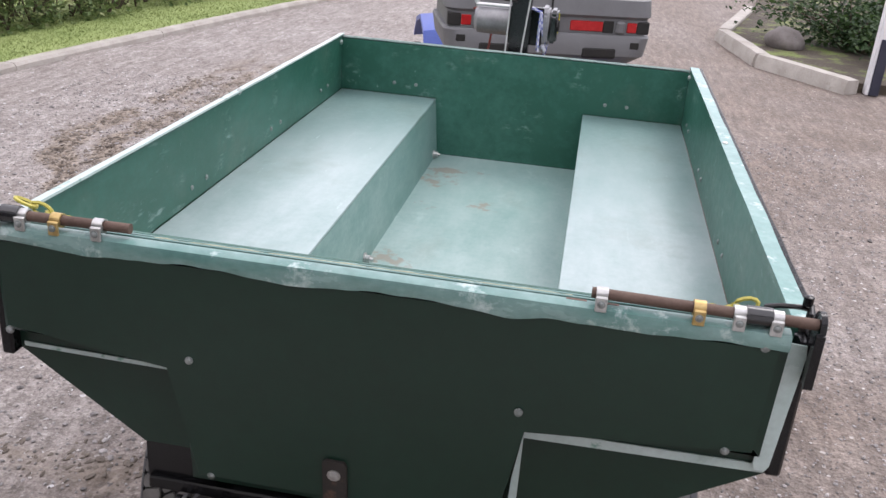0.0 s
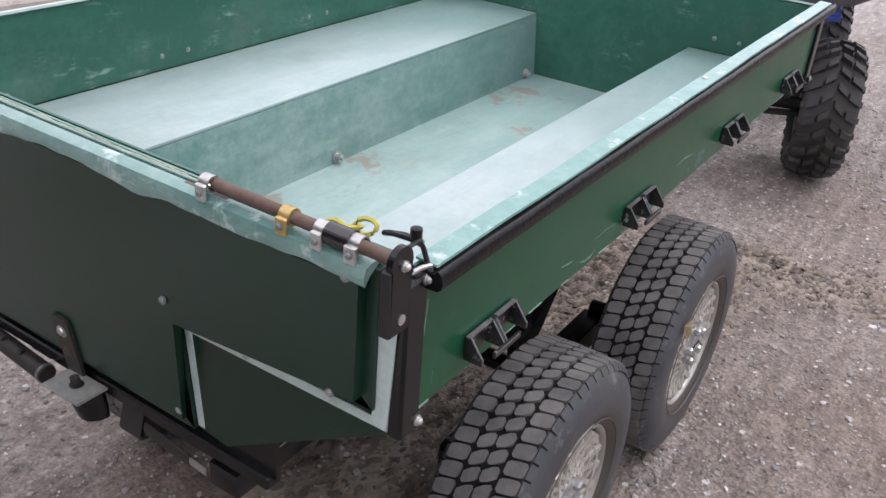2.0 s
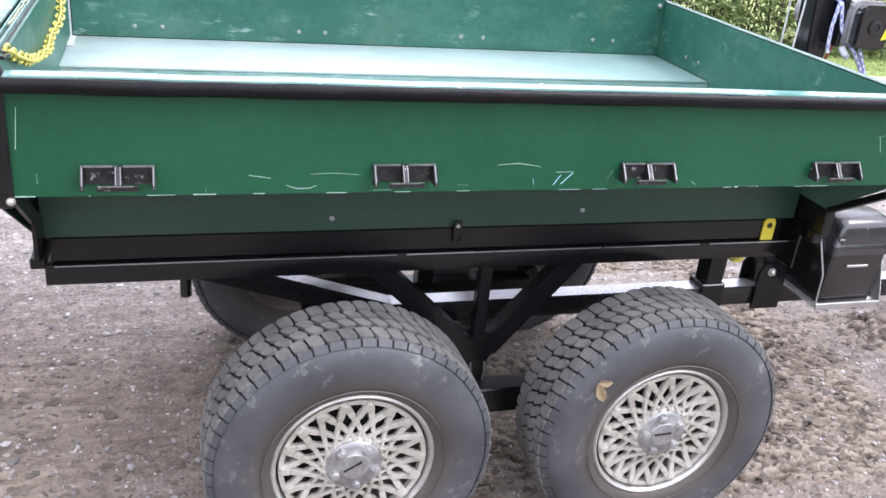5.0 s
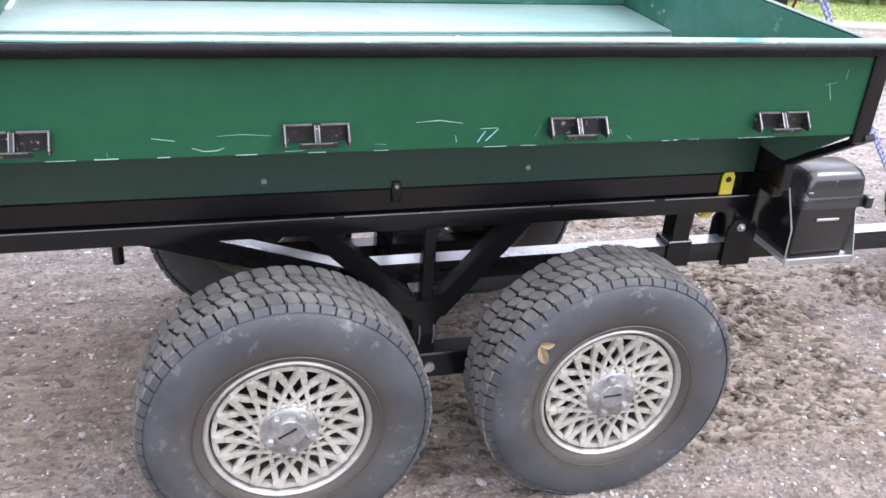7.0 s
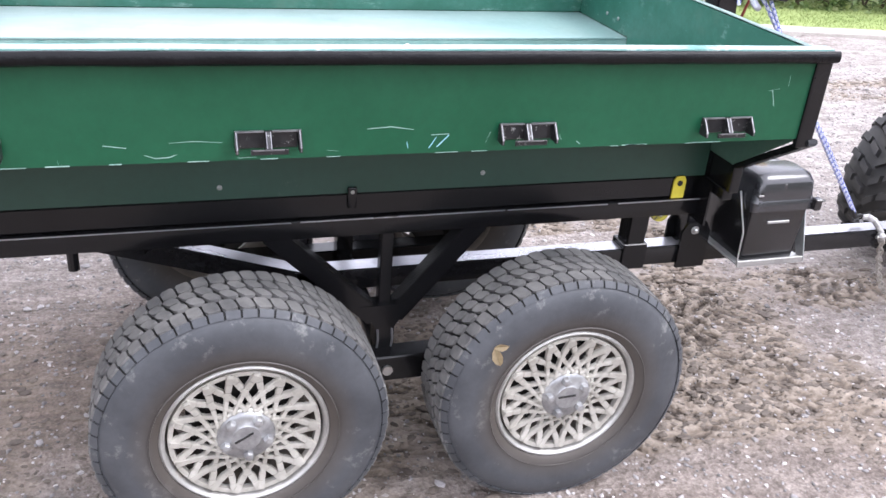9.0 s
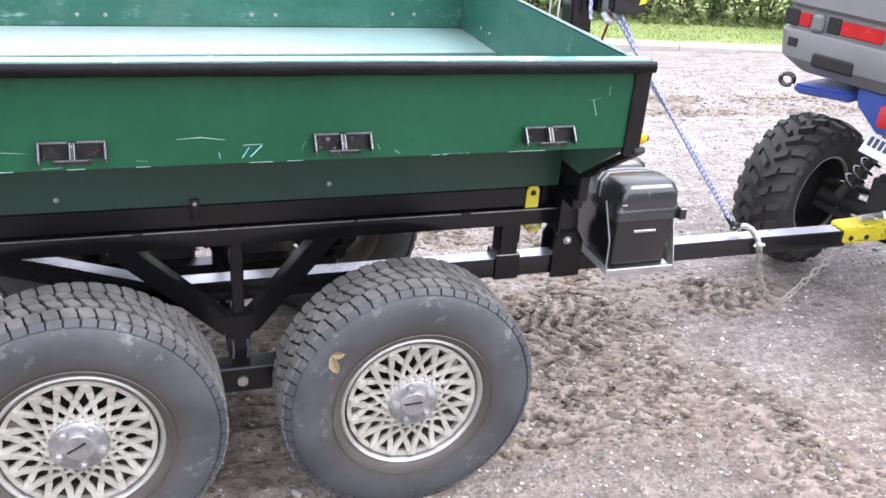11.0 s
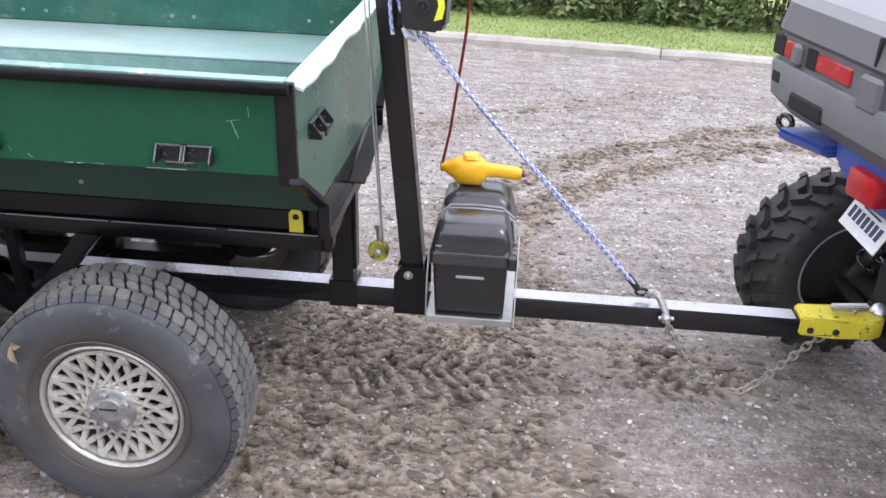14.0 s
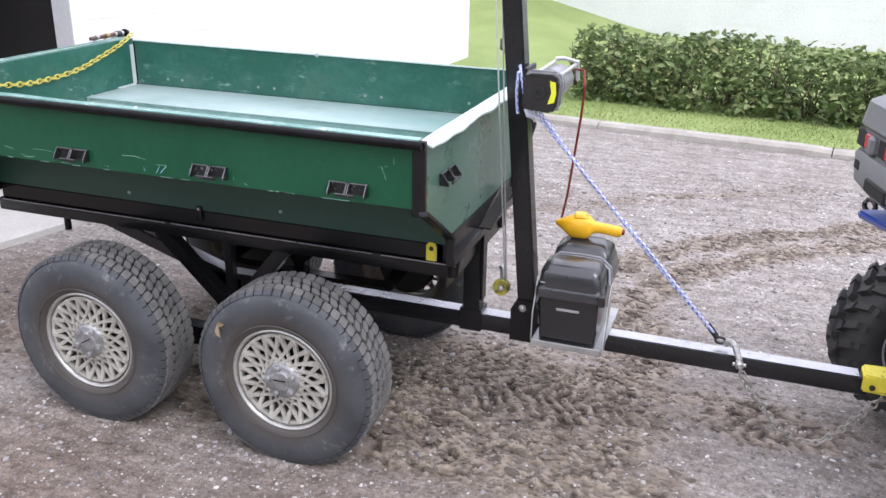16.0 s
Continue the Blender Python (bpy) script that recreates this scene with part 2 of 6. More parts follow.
def mesh_of(name, bm, material, smooth=None):
    me = bpy.data.meshes.new(name)
    bmesh.ops.recalc_face_normals(bm, faces=bm.faces)
    bm.to_mesh(me)
    bm.free()
    for m in (material if isinstance(material, (list, tuple)) else [material]):
        me.materials.append(m)
    if smooth is not None:
        me.shade_smooth()
        me.set_sharp_from_angle(angle=radians(smooth))
    return me


def part(name, bm, material, parent, label="", smooth=35, local=False):
    """One mesh object under a thing or part; the mesh is in world places unless local."""
    ob = new(name, mesh_of(name, bm, material, smooth))
    ob.parent = parent
    if not local:
        b = BASES.get(parent, Matrix.Identity(4))
        ob.matrix_parent_inverse = b.inverted()
        BASES[ob] = b
        if parent.parent is not None:
            ob.matrix_parent_inverse = Matrix.Identity(4)
    if label:
        ob["label"] = label
    return ob


def solo(name, bm, material, label, category, group="", kind="", smooth=35):
    return tagged(new(name, mesh_of(name, bm, material, smooth)), label, category, group, kind)


def box(bm, x0, x1, y0, y1, z0, z1, bev=0.0, seg=1):
    r = bmesh.ops.create_cube(bm, size=1.0, matrix=Matrix.LocRotScale(((x0 + x1) / 2, (y0 + y1) / 2, (z0 + z1) / 2), None, (abs(x1 - x0), abs(y1 - y0), abs(z1 - z0))))
    if bev:
        es = list({e for v in r["verts"] for e in v.link_edges})
        bmesh.ops.bevel(bm, geom=es, offset=bev, segments=seg, affect="EDGES", profile=0.5)
    return bm


def bar(bm, p, q, w, h, bev=0.003, up=(0, 0, 1)):
    """A rectangular bar from p to q, w across and h high."""
    p, q = Vector(p), Vector(q)
    d = (q - p).normalized()
    s = d.cross(Vector(up)).normalized()
    u = s.cross(d)
    m = Matrix((s, d, u)).transposed().to_4x4()
    m.translation = (p + q) / 2
    r = bmesh.ops.create_cube(bm, size=1.0, matrix=m @ Matrix.Diagonal((w, (q - p).length, h, 1)))
    if bev:
        es = list({e for v in r["verts"] for e in v.link_edges})
        bmesh.ops.bevel(bm, geom=es, offset=bev, segments=2, affect="EDGES")
    return bm


def sweep(bm, pts, r, sides=8, closed=False):
    """A round tube along the points; r may be a list."""
    pts = [Vector(p) for p in pts]
    n = len(pts)
    rings = []
    ref = Vector((0.31, 0.17, 0.93))
    for i, p in enumerate(pts):
        a = pts[(i - 1) % n] if closed or i else p
        b = pts[(i + 1) % n] if closed or i < n - 1 else p
        d = (b - a).normalized()
        s = d.cross(ref)
        if s.length < 0.2:
            s = d.cross(Vector((1, 0, 0)))
        s.normalize()
        u = s.cross(d)
        rr = r[i] if isinstance(r, (list, tuple)) else r
        rings.append([bm.verts.new(p + rr * (math.cos(k * math.tau / sides) * s + math.sin(k * math.tau / sides) * u)) for k in range(sides)])
    for i in range(n if closed else n - 1):
        a, b = rings[i], rings[(i + 1) % n]
        for k in range(sides):
            bm.faces.new((a[k], a[(k + 1) % sides], b[(k + 1) % sides], b[k]))
    if not closed:
        bm.faces.new(rings[0][::-1])
        bm.faces.new(rings[-1])
    return bm


def lathe(bm, profile, segs=48, axis="x", at=(0, 0, 0), closed=False):
    """Turns (along, radius) pairs about an axis."""
    at = Vector(at)
    rings = []
    for a, r in profile:
        ring = []
        for k in range(segs):
            c, s = math.cos(k * math.tau / segs), math.sin(k * math.tau / segs)
            v = {"x": (a, r * c, r * s), "y": (r * c, a, r * s), "z": (r * c, r * s, a)}[axis]
            ring.append(bm.verts.new(at + Vector(v)))
        rings.append(ring)
    m = len(rings)
    for i in range(m if closed else m - 1):
        a, b = rings[i], rings[(i + 1) % m]
        for k in range(segs):
            bm.faces.new((a[k], a[(k + 1) % segs], b[(k + 1) % segs], b[k]))
    if not closed:
        for ring, flip in ((rings[0], True), (rings[-1], False)):
            bm.faces.new(ring[::-1] if flip else ring)
    return bm


def plate(bm, poly, axis, a, b):
    """A flat polygon given in the two other axes, as thick as a to b along axis."""
    def v(u, w, d):
        return {"x": (d, u, w), "y": (u, d, w), "z": (u, w, d)}[axis]
    lo = [bm.verts.new(v(u, w, a)) for u, w in poly]
    hi = [bm.verts.new(v(u, w, b)) for u, w in poly]
    bm.faces.new(lo)
    bm.faces.new(hi[::-1])
    for i in range(len(poly)):
        j = (i + 1) % len(poly)
        bm.faces.new((lo[i], lo[j], hi[j], hi[i]))
    return bm


def loft(bm, rings, caps=True):
    vs = [[bm.verts.new(p) for p in r] for r in rings]
    for a, b in zip(vs, vs[1:]):
        n = len(a)
        for k in range(n):
            bm.faces.new((a[k], a[(k + 1) % n], b[(k + 1) % n], b[k]))
    if caps:
        bm.faces.new(vs[0][::-1])
        bm.faces.new(vs[-1])
    return bm


def bolt(bm, at, axis, r=0.008, h=0.005):
    """A domed bolt head on a washer, facing along axis ('+x', '-y' ...)."""
    s = 1 if axis[0] == "+" else -1
    return lathe(bm, [(-s * 0.002, r * 1.35), (s * 0.0015, r * 1.35), (s * 0.0016, r), (s * h * 0.7, r * 0.9), (s * h, r * 0.45)], 10, axis[1], at)


def B():
    return bmesh.new()


# ---------------------------------------------------------------- ground
def kerb_x(y):
    """The left kerb's road edge."""
    return -4.62 + 0.115 * (y - 2.9) + 0.022 * max(0.0, y - 5.0) ** 1.6


PATCHES = ((-0.10, 3.45, 0.30, 0.50, 1.0), (-0.28, 3.30, 0.22, 0.34, 1.0), (-0.30, 3.75, 0.22, 0.22, 1.0), (0.30, 3.30, 0.22, 0.42, 0.95), (0.10, 3.80, 0.34, 0.16, 0.8), (0.40, 3.70, 0.20, 0.30, 0.7), (0.08, 3.00, 0.36, 0.24, 0.85), (-0.62, 3.84, 0.34, 0.13, 0.8), (-0.22, 4.30, 0.16, 0.34, 0.55), (0.55, 3.98, 0.34, 0.20, 0.6), (0.95, 4.05, 0.34, 0.18, 0.45), (0.05, 2.3, 0.5, 0.6, 0.55), (0.10, 1.2, 0.5, 0.5, 0.35))


def rut_depth(x, y):
    """0 on firm gravel, 1 in churned mud."""
    d = 0.0
    wx, wy = x + 0.06 * noise.noise((x * 5, y * 5, 11)), y + 0.05 * noise.noise((x * 5, y * 5, 12))
    for cx, cy, rx, ry, k in PATCHES:
        q = ((wx - cx) / rx) ** 2 + ((wy - cy) / ry) ** 2
        if q < 4:
            d = max(d, min(1.0, k * math.exp(-q * q * 0.8) * (0.95 + 0.85 * noise.noise((x * 8, y * 6, 19)) + 0.5 * noise.noise((x * 22, y * 16, 20)))))
    # wheel arcs that sweep away to the far side and run on along the drive
    u = x + 1.0
    if u < 0.2:
        for c, q, wide, k in ((3.43, 0.49, 0.095, 1.1), (3.73, 0.56, 0.095, 1.15), (2.24, 0.40, 0.07, 0.50)):
            if y < 5.1:
                e = (wy - c - q * u * u) / math.sqrt(1 + (2 * q * u) ** 2) / wide
            else:
                e = (wx + 1.0 + math.sqrt((5.1 - c) / q) - 0.05 * (y - 5.1)) / wide
            if y >= 5.1 and c < 3:
                continue
            d = max(d, k * math.exp(-e * e * 0.8) * (0.55 if y > 6 else 1.0 - 0.5 * max(0.0, y - 5.1)) * min(1.0, max(0.0, 3.75 + x) * 2) * max(0.0, 0.62 + 0.75 * noise.noise((x * 4.5, y * 4.5, 8)) + 0.45 * noise.noise((x * 14, y * 14, 9))) * max(0.0, min(1.0, (9.0 - y) / 2)))
    return max(0.0, d)


def ground_z(x, y):
    m = rut_depth(x, y)
    z = -0.012 + 0.010 * noise.noise((x * 0.9, y * 0.9, 0)) + 0.005 * noise.noise((x * 7, y * 7, 1)) + 0.003 * noise.noise((x * 21, y * 15, 2))
    if m > 0.02:
        # lug prints in broken chevrons where the wheel spun, torn clumps elsewhere
        wob = 0.55 * noise.noise((x * 7, y * 7, 17)) + 0.30 * noise.noise((x * 19, y * 19, 18))
        if x > -0.6:
            v = y / 0.062 - 1.3 * abs(x + 0.12) / 0.11 + wob
        else:
            v = (x * 0.9 + 0.5 * y) / 0.066 + wob
        keep = max(0.0, min(1.0, -0.05 + 1.3 * noise.noise((x * 4, y * 4, 15)) + (0.45 if -0.36 < x < 0.04 and y > 3.1 else 0.0)))
        lug = math.sin(math.tau * v)
        lug = math.copysign(abs(lug) ** 0.6, lug)
        clump = abs(noise.noise((x * 14 + wob, y * 7, 3)))
        torn = abs(noise.noise((x * 30 + 2 * wob, y * 14 + wob, 5)))
        z += m * (0.015 * lug * keep + 0.028 * (0.24 - clump) + 0.040 * (0.22 - torn) + 0.008 * noise.noise((x * 66, y * 44, 6)) - 0.004)
    return z


def damp_shade_at(x, y):
    """Brown, wetter gravel on the right and under the trailer, darkest where its shadow is painted in."""
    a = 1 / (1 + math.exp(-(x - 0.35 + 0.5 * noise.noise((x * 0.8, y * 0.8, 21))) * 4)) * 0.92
    # trailer's ground shadow put into the colour under the gate
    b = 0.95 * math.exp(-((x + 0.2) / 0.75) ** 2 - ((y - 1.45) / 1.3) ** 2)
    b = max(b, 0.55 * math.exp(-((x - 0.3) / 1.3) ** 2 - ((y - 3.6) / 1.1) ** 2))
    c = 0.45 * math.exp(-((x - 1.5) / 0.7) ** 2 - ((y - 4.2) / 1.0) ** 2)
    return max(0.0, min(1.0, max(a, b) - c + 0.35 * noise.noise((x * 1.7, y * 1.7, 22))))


def ground_material():
    m, n, l, p = nodes_of("wet_gravel_and_mud")
    co = n.new("ShaderNodeTexCoord").outputs["Object"]
    at = n.new("ShaderNodeAttribute")
    at.attribute_name = "mud"
    mud = at.outputs["Fac"]
    broad = noise_tex(n, l, co, 0.7, 5, 0.6)
    mid = noise_tex(n, l, co, 9.0, 6, 0.7)
    vor = n.new("ShaderNodeTexVoronoi")
    vor.inputs["Scale"].default_value = 75
    l.new(co, vor.inputs["Vector"])
    vor2 = n.new("ShaderNodeTexVoronoi")
    vor2.inputs["Scale"].default_value = 190
    l.new(co, vor2.inputs["Vector"])
    stone = ramp(n, l, vor.outputs["Color"], [(0.2, (0.285, 0.258, 0.228)), (0.8, (0.475, 0.438, 0.394))])
    grit = ramp(n, l, vor2.outputs["Color"], [(0.2, (0.235, 0.208, 0.180)), (0.85, (0.525, 0.490, 0.446))])
    col = mixed(n, l, 0.5, stone, grit)
    col = mixed(n, l, 0.8, col, ramp(n, l, broad, [(0.3, (0.78, 0.74, 0.72)), (0.7, (1.12, 1.12, 1.13))]), "MULTIPLY")
    col = mixed(n, l, 0.7, col, ramp(n, l, mid, [(0.3, (0.52, 0.48, 0.45)), (0.62, (1.08, 1.07, 1.07))]), "MULTIPLY")
    track = noise_tex(n, l, co, 7.0, 7, 0.72, (3.0, 0.55, 1))
    col = mixed(n, l, 0.75, col, ramp(n, l, track, [(0.36, (0.62, 0.59, 0.58)), (0.58, (1.06, 1.06, 1.07))]), "MULTIPLY")
    streak = noise_tex(n, l, co, 3.2, 5, 0.65, (4.5, 0.8, 1))
    col = mixed(n, l, 0.7, col, ramp(n, l, streak, [(0.34, (0.66, 0.62, 0.60)), (0.60, (1.10, 1.10, 1.10))]), "MULTIPLY")
    pit = noise_tex(n, l, co, 38.0, 5, 0.75)
    col = mixed(n, l, 0.88, col, ramp(n, l, pit, [(0.34, (0.50, 0.47, 0.45)), (0.56, (1.08, 1.08, 1.08))]), "MULTIPLY")
    pale = ramp(n, l, vor.outputs["Color"], [(0.90, (0, 0, 0)), (0.94, (1, 1, 1))])
    col = mixed(n, l, pale, col, (0.66, 0.65, 0.63))
    col = mixed(n, l, 1.0, col, (0.955, 0.985, 1.045), "MULTIPLY")
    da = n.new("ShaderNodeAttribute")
    da.attribute_name = "damp_shade"
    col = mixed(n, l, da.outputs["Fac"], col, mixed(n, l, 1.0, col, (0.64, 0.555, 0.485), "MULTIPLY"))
    # trough shade painted by height: low mud wet and dark, crests pale
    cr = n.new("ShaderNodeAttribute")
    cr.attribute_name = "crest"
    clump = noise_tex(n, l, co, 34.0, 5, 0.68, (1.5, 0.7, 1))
    wet_shade = mixed(n, l, 0.5, cr.outputs["Fac"], clump)
    earth = ramp(n, l, wet_shade, [(0.36, (0.050, 0.036, 0.026)), (0.48, (0.155, 0.120, 0.090)), (0.64, (0.300, 0.250, 0.202))])
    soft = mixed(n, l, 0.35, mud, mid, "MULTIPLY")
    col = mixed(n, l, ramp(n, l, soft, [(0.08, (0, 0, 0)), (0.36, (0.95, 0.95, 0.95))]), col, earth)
    l.new(col, p.inputs["Base Color"])
    mr = n.new("ShaderNodeMapRange")
    mr.inputs["To Min"].default_value, mr.inputs["To Max"].default_value = 0.42, 0.95
    l.new(mid, mr.inputs["Value"])
    l.new(mr.outputs[0], p.inputs["Roughness"])
    bu = n.new("ShaderNodeBump")
    bu.inputs["Strength"].default_value, bu.inputs["Distance"].default_value = 0.9, 0.017
    rough_mud = mixed(n, l, mud, pit, clump)
    l.new(mixed(n, l, 0.45, mixed(n, l, 0.5, vor.outputs["Distance"], rough_mud), mixed(n, l, 0.5, mid, track)), bu.inputs["Height"])
    l.new(bu.outputs[0], p.inputs["Normal"])
    return m


def build_ground():
    # one sheet: fine steps round the trailer, wide steps to the horizon
    def steps(bands, far):
        a = []
        for (lo, st), (hi, _) in zip(bands, bands[1:]):
            a += list(np.arange(lo, hi - st * 0.4, st))
        left, s, v = [], 0.03, a[0]
        while v > -far:
            s *= 1.35
            v -= s
            left.append(v)
        right, s, v = [], 0.03, a[-1]
        while v < far:
            s *= 1.35
            v += s
            right.append(v)
        return np.array(left[::-1] + a + right)
    xs = steps([(-3.3, 0.020), (-2.6, 0.013), (-0.75, 0.0095), (1.45, 0.02), (1.8, 0.02)], 900)
    ys = steps([(1.0, 0.02), (2.75, 0.0095), (4.75, 0.016), (6.2, 0.03), (8.0, 0.03)], 900)
    verts, mud, damp_shade, crest = [], [], [], []
    for y in ys:
        for x in xs:
            near = -4.2 < x < 3 and -0.5 < y < 9
            z = ground_z(x, y) if near else -0.012 + 0.010 * noise.noise((x * 0.9, y * 0.9, 0))
            if x < kerb_x(min(y, 16)) - 0.07:
                z += 0.02
            verts.append((x, y, z if abs(x) < 40 and abs(y) < 40 else 0.0))
            mud.append(rut_depth(x, y) if near else 0.0)
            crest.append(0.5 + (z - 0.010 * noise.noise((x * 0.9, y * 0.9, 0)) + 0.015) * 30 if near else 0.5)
            damp_shade.append(damp_shade_at(x, y) if abs(x) < 30 and abs(y) < 30 else 0.4)
    nx, ny = len(xs), len(ys)
    idx = np.arange(nx * ny).reshape(ny, nx)
    faces = np.stack([idx[:-1, :-1], idx[:-1, 1:], idx[1:, 1:], idx[1:, :-1]], -1).reshape(-1, 4)
    me = bpy.data.meshes.new("ground")
    me.from_pydata(verts, [], faces.tolist())
    me.materials.append(ground_material())
    me.attributes.new("mud", "FLOAT", "POINT").data.foreach_set("value", np.array(mud, dtype=np.float32))
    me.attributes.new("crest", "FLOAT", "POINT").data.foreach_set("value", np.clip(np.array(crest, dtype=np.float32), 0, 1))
    me.attributes.new("damp_shade", "FLOAT", "POINT").data.foreach_set("value", np.array(damp_shade, dtype=np.float32))
    me.shade_smooth()
    return tagged(new("ground", me), "damp grey-brown gravel yard with churned muddy wheel ruts", "ground", kind="structure")


build_ground()


# ---------------------------------------------------------------- trailer
XL, XR, Y0, Y1 = -0.567, 0.638, 1.395, 3.308
ZS, ZT, ZF = 0.957, 1.142, 0.757
CL, CR = -0.214, 0.298
XC = 0.036
BEAM = 0.318
trailer = thing("dump_trailer", (XC, 2.43, 0), "homemade green steel tandem dump trailer on a black tube frame", "trailer")


def build_box():
    # outer side sheets
    for name, x0, x1, s in (("side_panel", XR - 0.006, XR, 1), ("side_panel", XL, XL + 0.006, -1)):
        p = part(name, box(B(), x0, x1, Y0 + 0.020, Y1, 0.946, ZT - 0.006), GREEN, trailer, "glossy green side sheet with scratches along the foot")
        inner = XR - 0.0105 if s > 0 else XL + 0.0065
        part("inner_lining", plate(B(), [(Y0 + 0.040, ZS + 0.002), (Y1 - 0.012, ZS + 0.002), (Y1 - 0.012, ZT + 0.004), (Y0 + 0.040, ZT + 0.012)], "x", inner, inner + 0.004), WALL_IN, trailer, "scuffed darker green inner side")
        # folded top edge, and outside it the black rail on the right
        xf = XR if s > 0 else XL
        bm = B()
        rows = []
        for i in range(61):
            y = Y0 + 0.05 + i * (Y1 - Y0 - 0.056) / 60
            z = ZT + 0.013 - 0.007 * i / 60 + 0.0016 * noise.noise((y * 5, xf, 7))
            w = 0.0022 * noise.noise((y * 6, xf, 0))
            prof = [(-0.0130, 0.0048), (0.0165 + w, 0.0040), (0.0170 + w, 0.0008), (-0.0130, 0.0016)] if s > 0 else [(-0.016, 0.003), (0.001 + w, 0.001), (0.001 + w, -0.004), (-0.016, -0.002)]
            rows.append([(xf + s * a, y, z + b) for a, b in prof])
        part("top_flange", loft(bm, rows), FLANGE if s > 0 else PALE, trailer, "scuffed teal folded top edge")
        if s > 0:
            bm = B()
            rows = []
            for i in range(61):
                y = Y0 + 0.040 + i * (Y1 - Y0 - 0.036) / 60
                z = ZT + 0.013 - 0.007 * i / 60 + 0.0012 * noise.noise((y * 7, 4, 2))
                w = 0.0010 * noise.noise((y * 11, 8, 5))
                rows.append([(xf + a, y, z + b) for a, b in ((0.0035, -0.005), (0.0200, -0.0025), (0.0235, 0.0022 + w), (0.0265 + w, 0.0012), (0.0295 + w, -0.004), (0.0310 + w, -0.011), (0.0300 + w, -0.0185), (0.0245, -0.0235 + w), (0.0035, -0.024))])
            part("top_rail", loft(bm, rows), RAIL, trailer, "black painted top rail with bright scuffs", 75)
        # corner posts
        bm = box(B(), xf - s * 0.012, xf + s * 0.010, Y0 + 0.006, Y0 + 0.046, 0.928, ZT + 0.006, 0.004)
        part("corner_post", bm, BLACK, trailer)
        bm = box(B(), xf - s * 0.010, xf + s * 0.008, Y1 - 0.030, Y1 + 0.010, 0.926, ZT + 0.004, 0.003)
        part("corner_post", bm, BLACK, trailer)
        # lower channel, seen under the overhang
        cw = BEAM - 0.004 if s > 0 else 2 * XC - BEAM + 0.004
        part("lower_panel", box(B(), cw - 0.005, cw + 0.001, Y0 + 0.034, Y1 - 0.012, 0.724, 0.944), LOWER, trailer, "dusty green lower side sheet, darkened for the overhang's shade")
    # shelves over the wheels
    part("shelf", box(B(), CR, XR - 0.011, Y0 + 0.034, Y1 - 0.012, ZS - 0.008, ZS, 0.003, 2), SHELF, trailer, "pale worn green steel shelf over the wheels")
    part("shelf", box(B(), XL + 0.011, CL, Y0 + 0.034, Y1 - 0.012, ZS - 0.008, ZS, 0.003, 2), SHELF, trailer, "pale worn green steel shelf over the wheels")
    part("channel_side", box(B(), CR, CR + 0.006, Y0 + 0.034, Y1 - 0.012, ZF, ZS - 0.0085), CHAN_IN, trailer)
    part("channel_side", plate(B(), [(CL - 0.006, ZS - 0.0085), (CL, ZS - 0.0085), (CL + 0.016, ZF), (CL + 0.010, ZF)], "y", Y0 + 0.034, Y1 - 0.012), CHAN_IN, trailer, "stained green side of the sunken bed")
    part("bed_floor", box(B(), CL + 0.001, CR - 0.001, Y0 + 0.034, Y1 - 0.012, ZF - 0.006, ZF), FLOOR_IN, trailer, "worn pale green floor with rust stains")
    # front wall: upper sheet and sloping lower corners
    foot = [(XL + 0.008, 0.948), (-0.340, 0.792), (0.412, 0.792), (XR - 0.008, 0.948), (XR - 0.008, ZT - 0.008), (XL + 0.008, ZT - 0.008)]
    part("front_panel", plate(B(), foot, "y", Y1 - 0.006, Y1), FRONT, trailer, "dusty green front sheet, paled by sky sheen put into its colour")
    inner = [(XL + 0.011, ZS + 0.002), (CL, ZS + 0.002), (CL, ZF + 0.001), (CR, ZF + 0.001), (CR, ZS + 0.002), (XR - 0.011, ZS + 0.002), (XR - 0.011, ZT - 0.008), (XL + 0.011, ZT - 0.008)]
    part("inner_lining", plate(B(), inner, "y", Y1 - 0.0115, Y1 - 0.0075), WALL_IN, trailer, "dented and scuffed darker green front wall")
    bm = box(B(), XL + 0.012, XR - 0.012, Y1 - 0.012, Y1 + 0.026, ZT - 0.004, ZT + 0.002)
    bmesh.ops.subdivide_edges(bm, edges=[e for e in bm.edges if abs(e.verts[0].co.x - e.verts[1].co.x) > 1], cuts=50)
    for v in bm.verts:
        if v.co.y > Y1:
            v.co.y += 0.010 * noise.noise((v.co.x * 7, 1, 0))
            v.co.z -= 0.016 + 0.006 * noise.noise((v.co.x * 9, 3, 0))
        v.co.z += 0.002 * noise.noise((v.co.x * 5, 9, 0))
    part("front_flange", bm, PALE, trailer, "wavy pale folded edge of the front wall")
    for x0, x1 in ((XR + 0.012, 0.416), (XL - 0.012, -0.344)):
        part("front_corner_angle", bar(B(), (x0, Y1 + 0.008, 0.942), (x1, Y1 + 0.008, 0.790), 0.030, 0.016), BLACK, trailer)
        part("front_corner_angle", box(B(), x1 - 0.008, x1 + 0.008, Y1 - 0.006, Y1 + 0.022, 0.716, 0.790, 0.003), BLACK, trailer)
    part("front_foot_rail", box(B(), -0.335, 0.407, Y1 - 0.010, Y1 + 0.020, 0.690, 0.722, 0.003), BLACK, trailer)
    part("front_foot_plate", box(B(), -0.335, 0.407, Y1 - 0.004, Y1 + 0.003, 0.7225, 0.791), BLACK, trailer, "black plate under the front sheet")
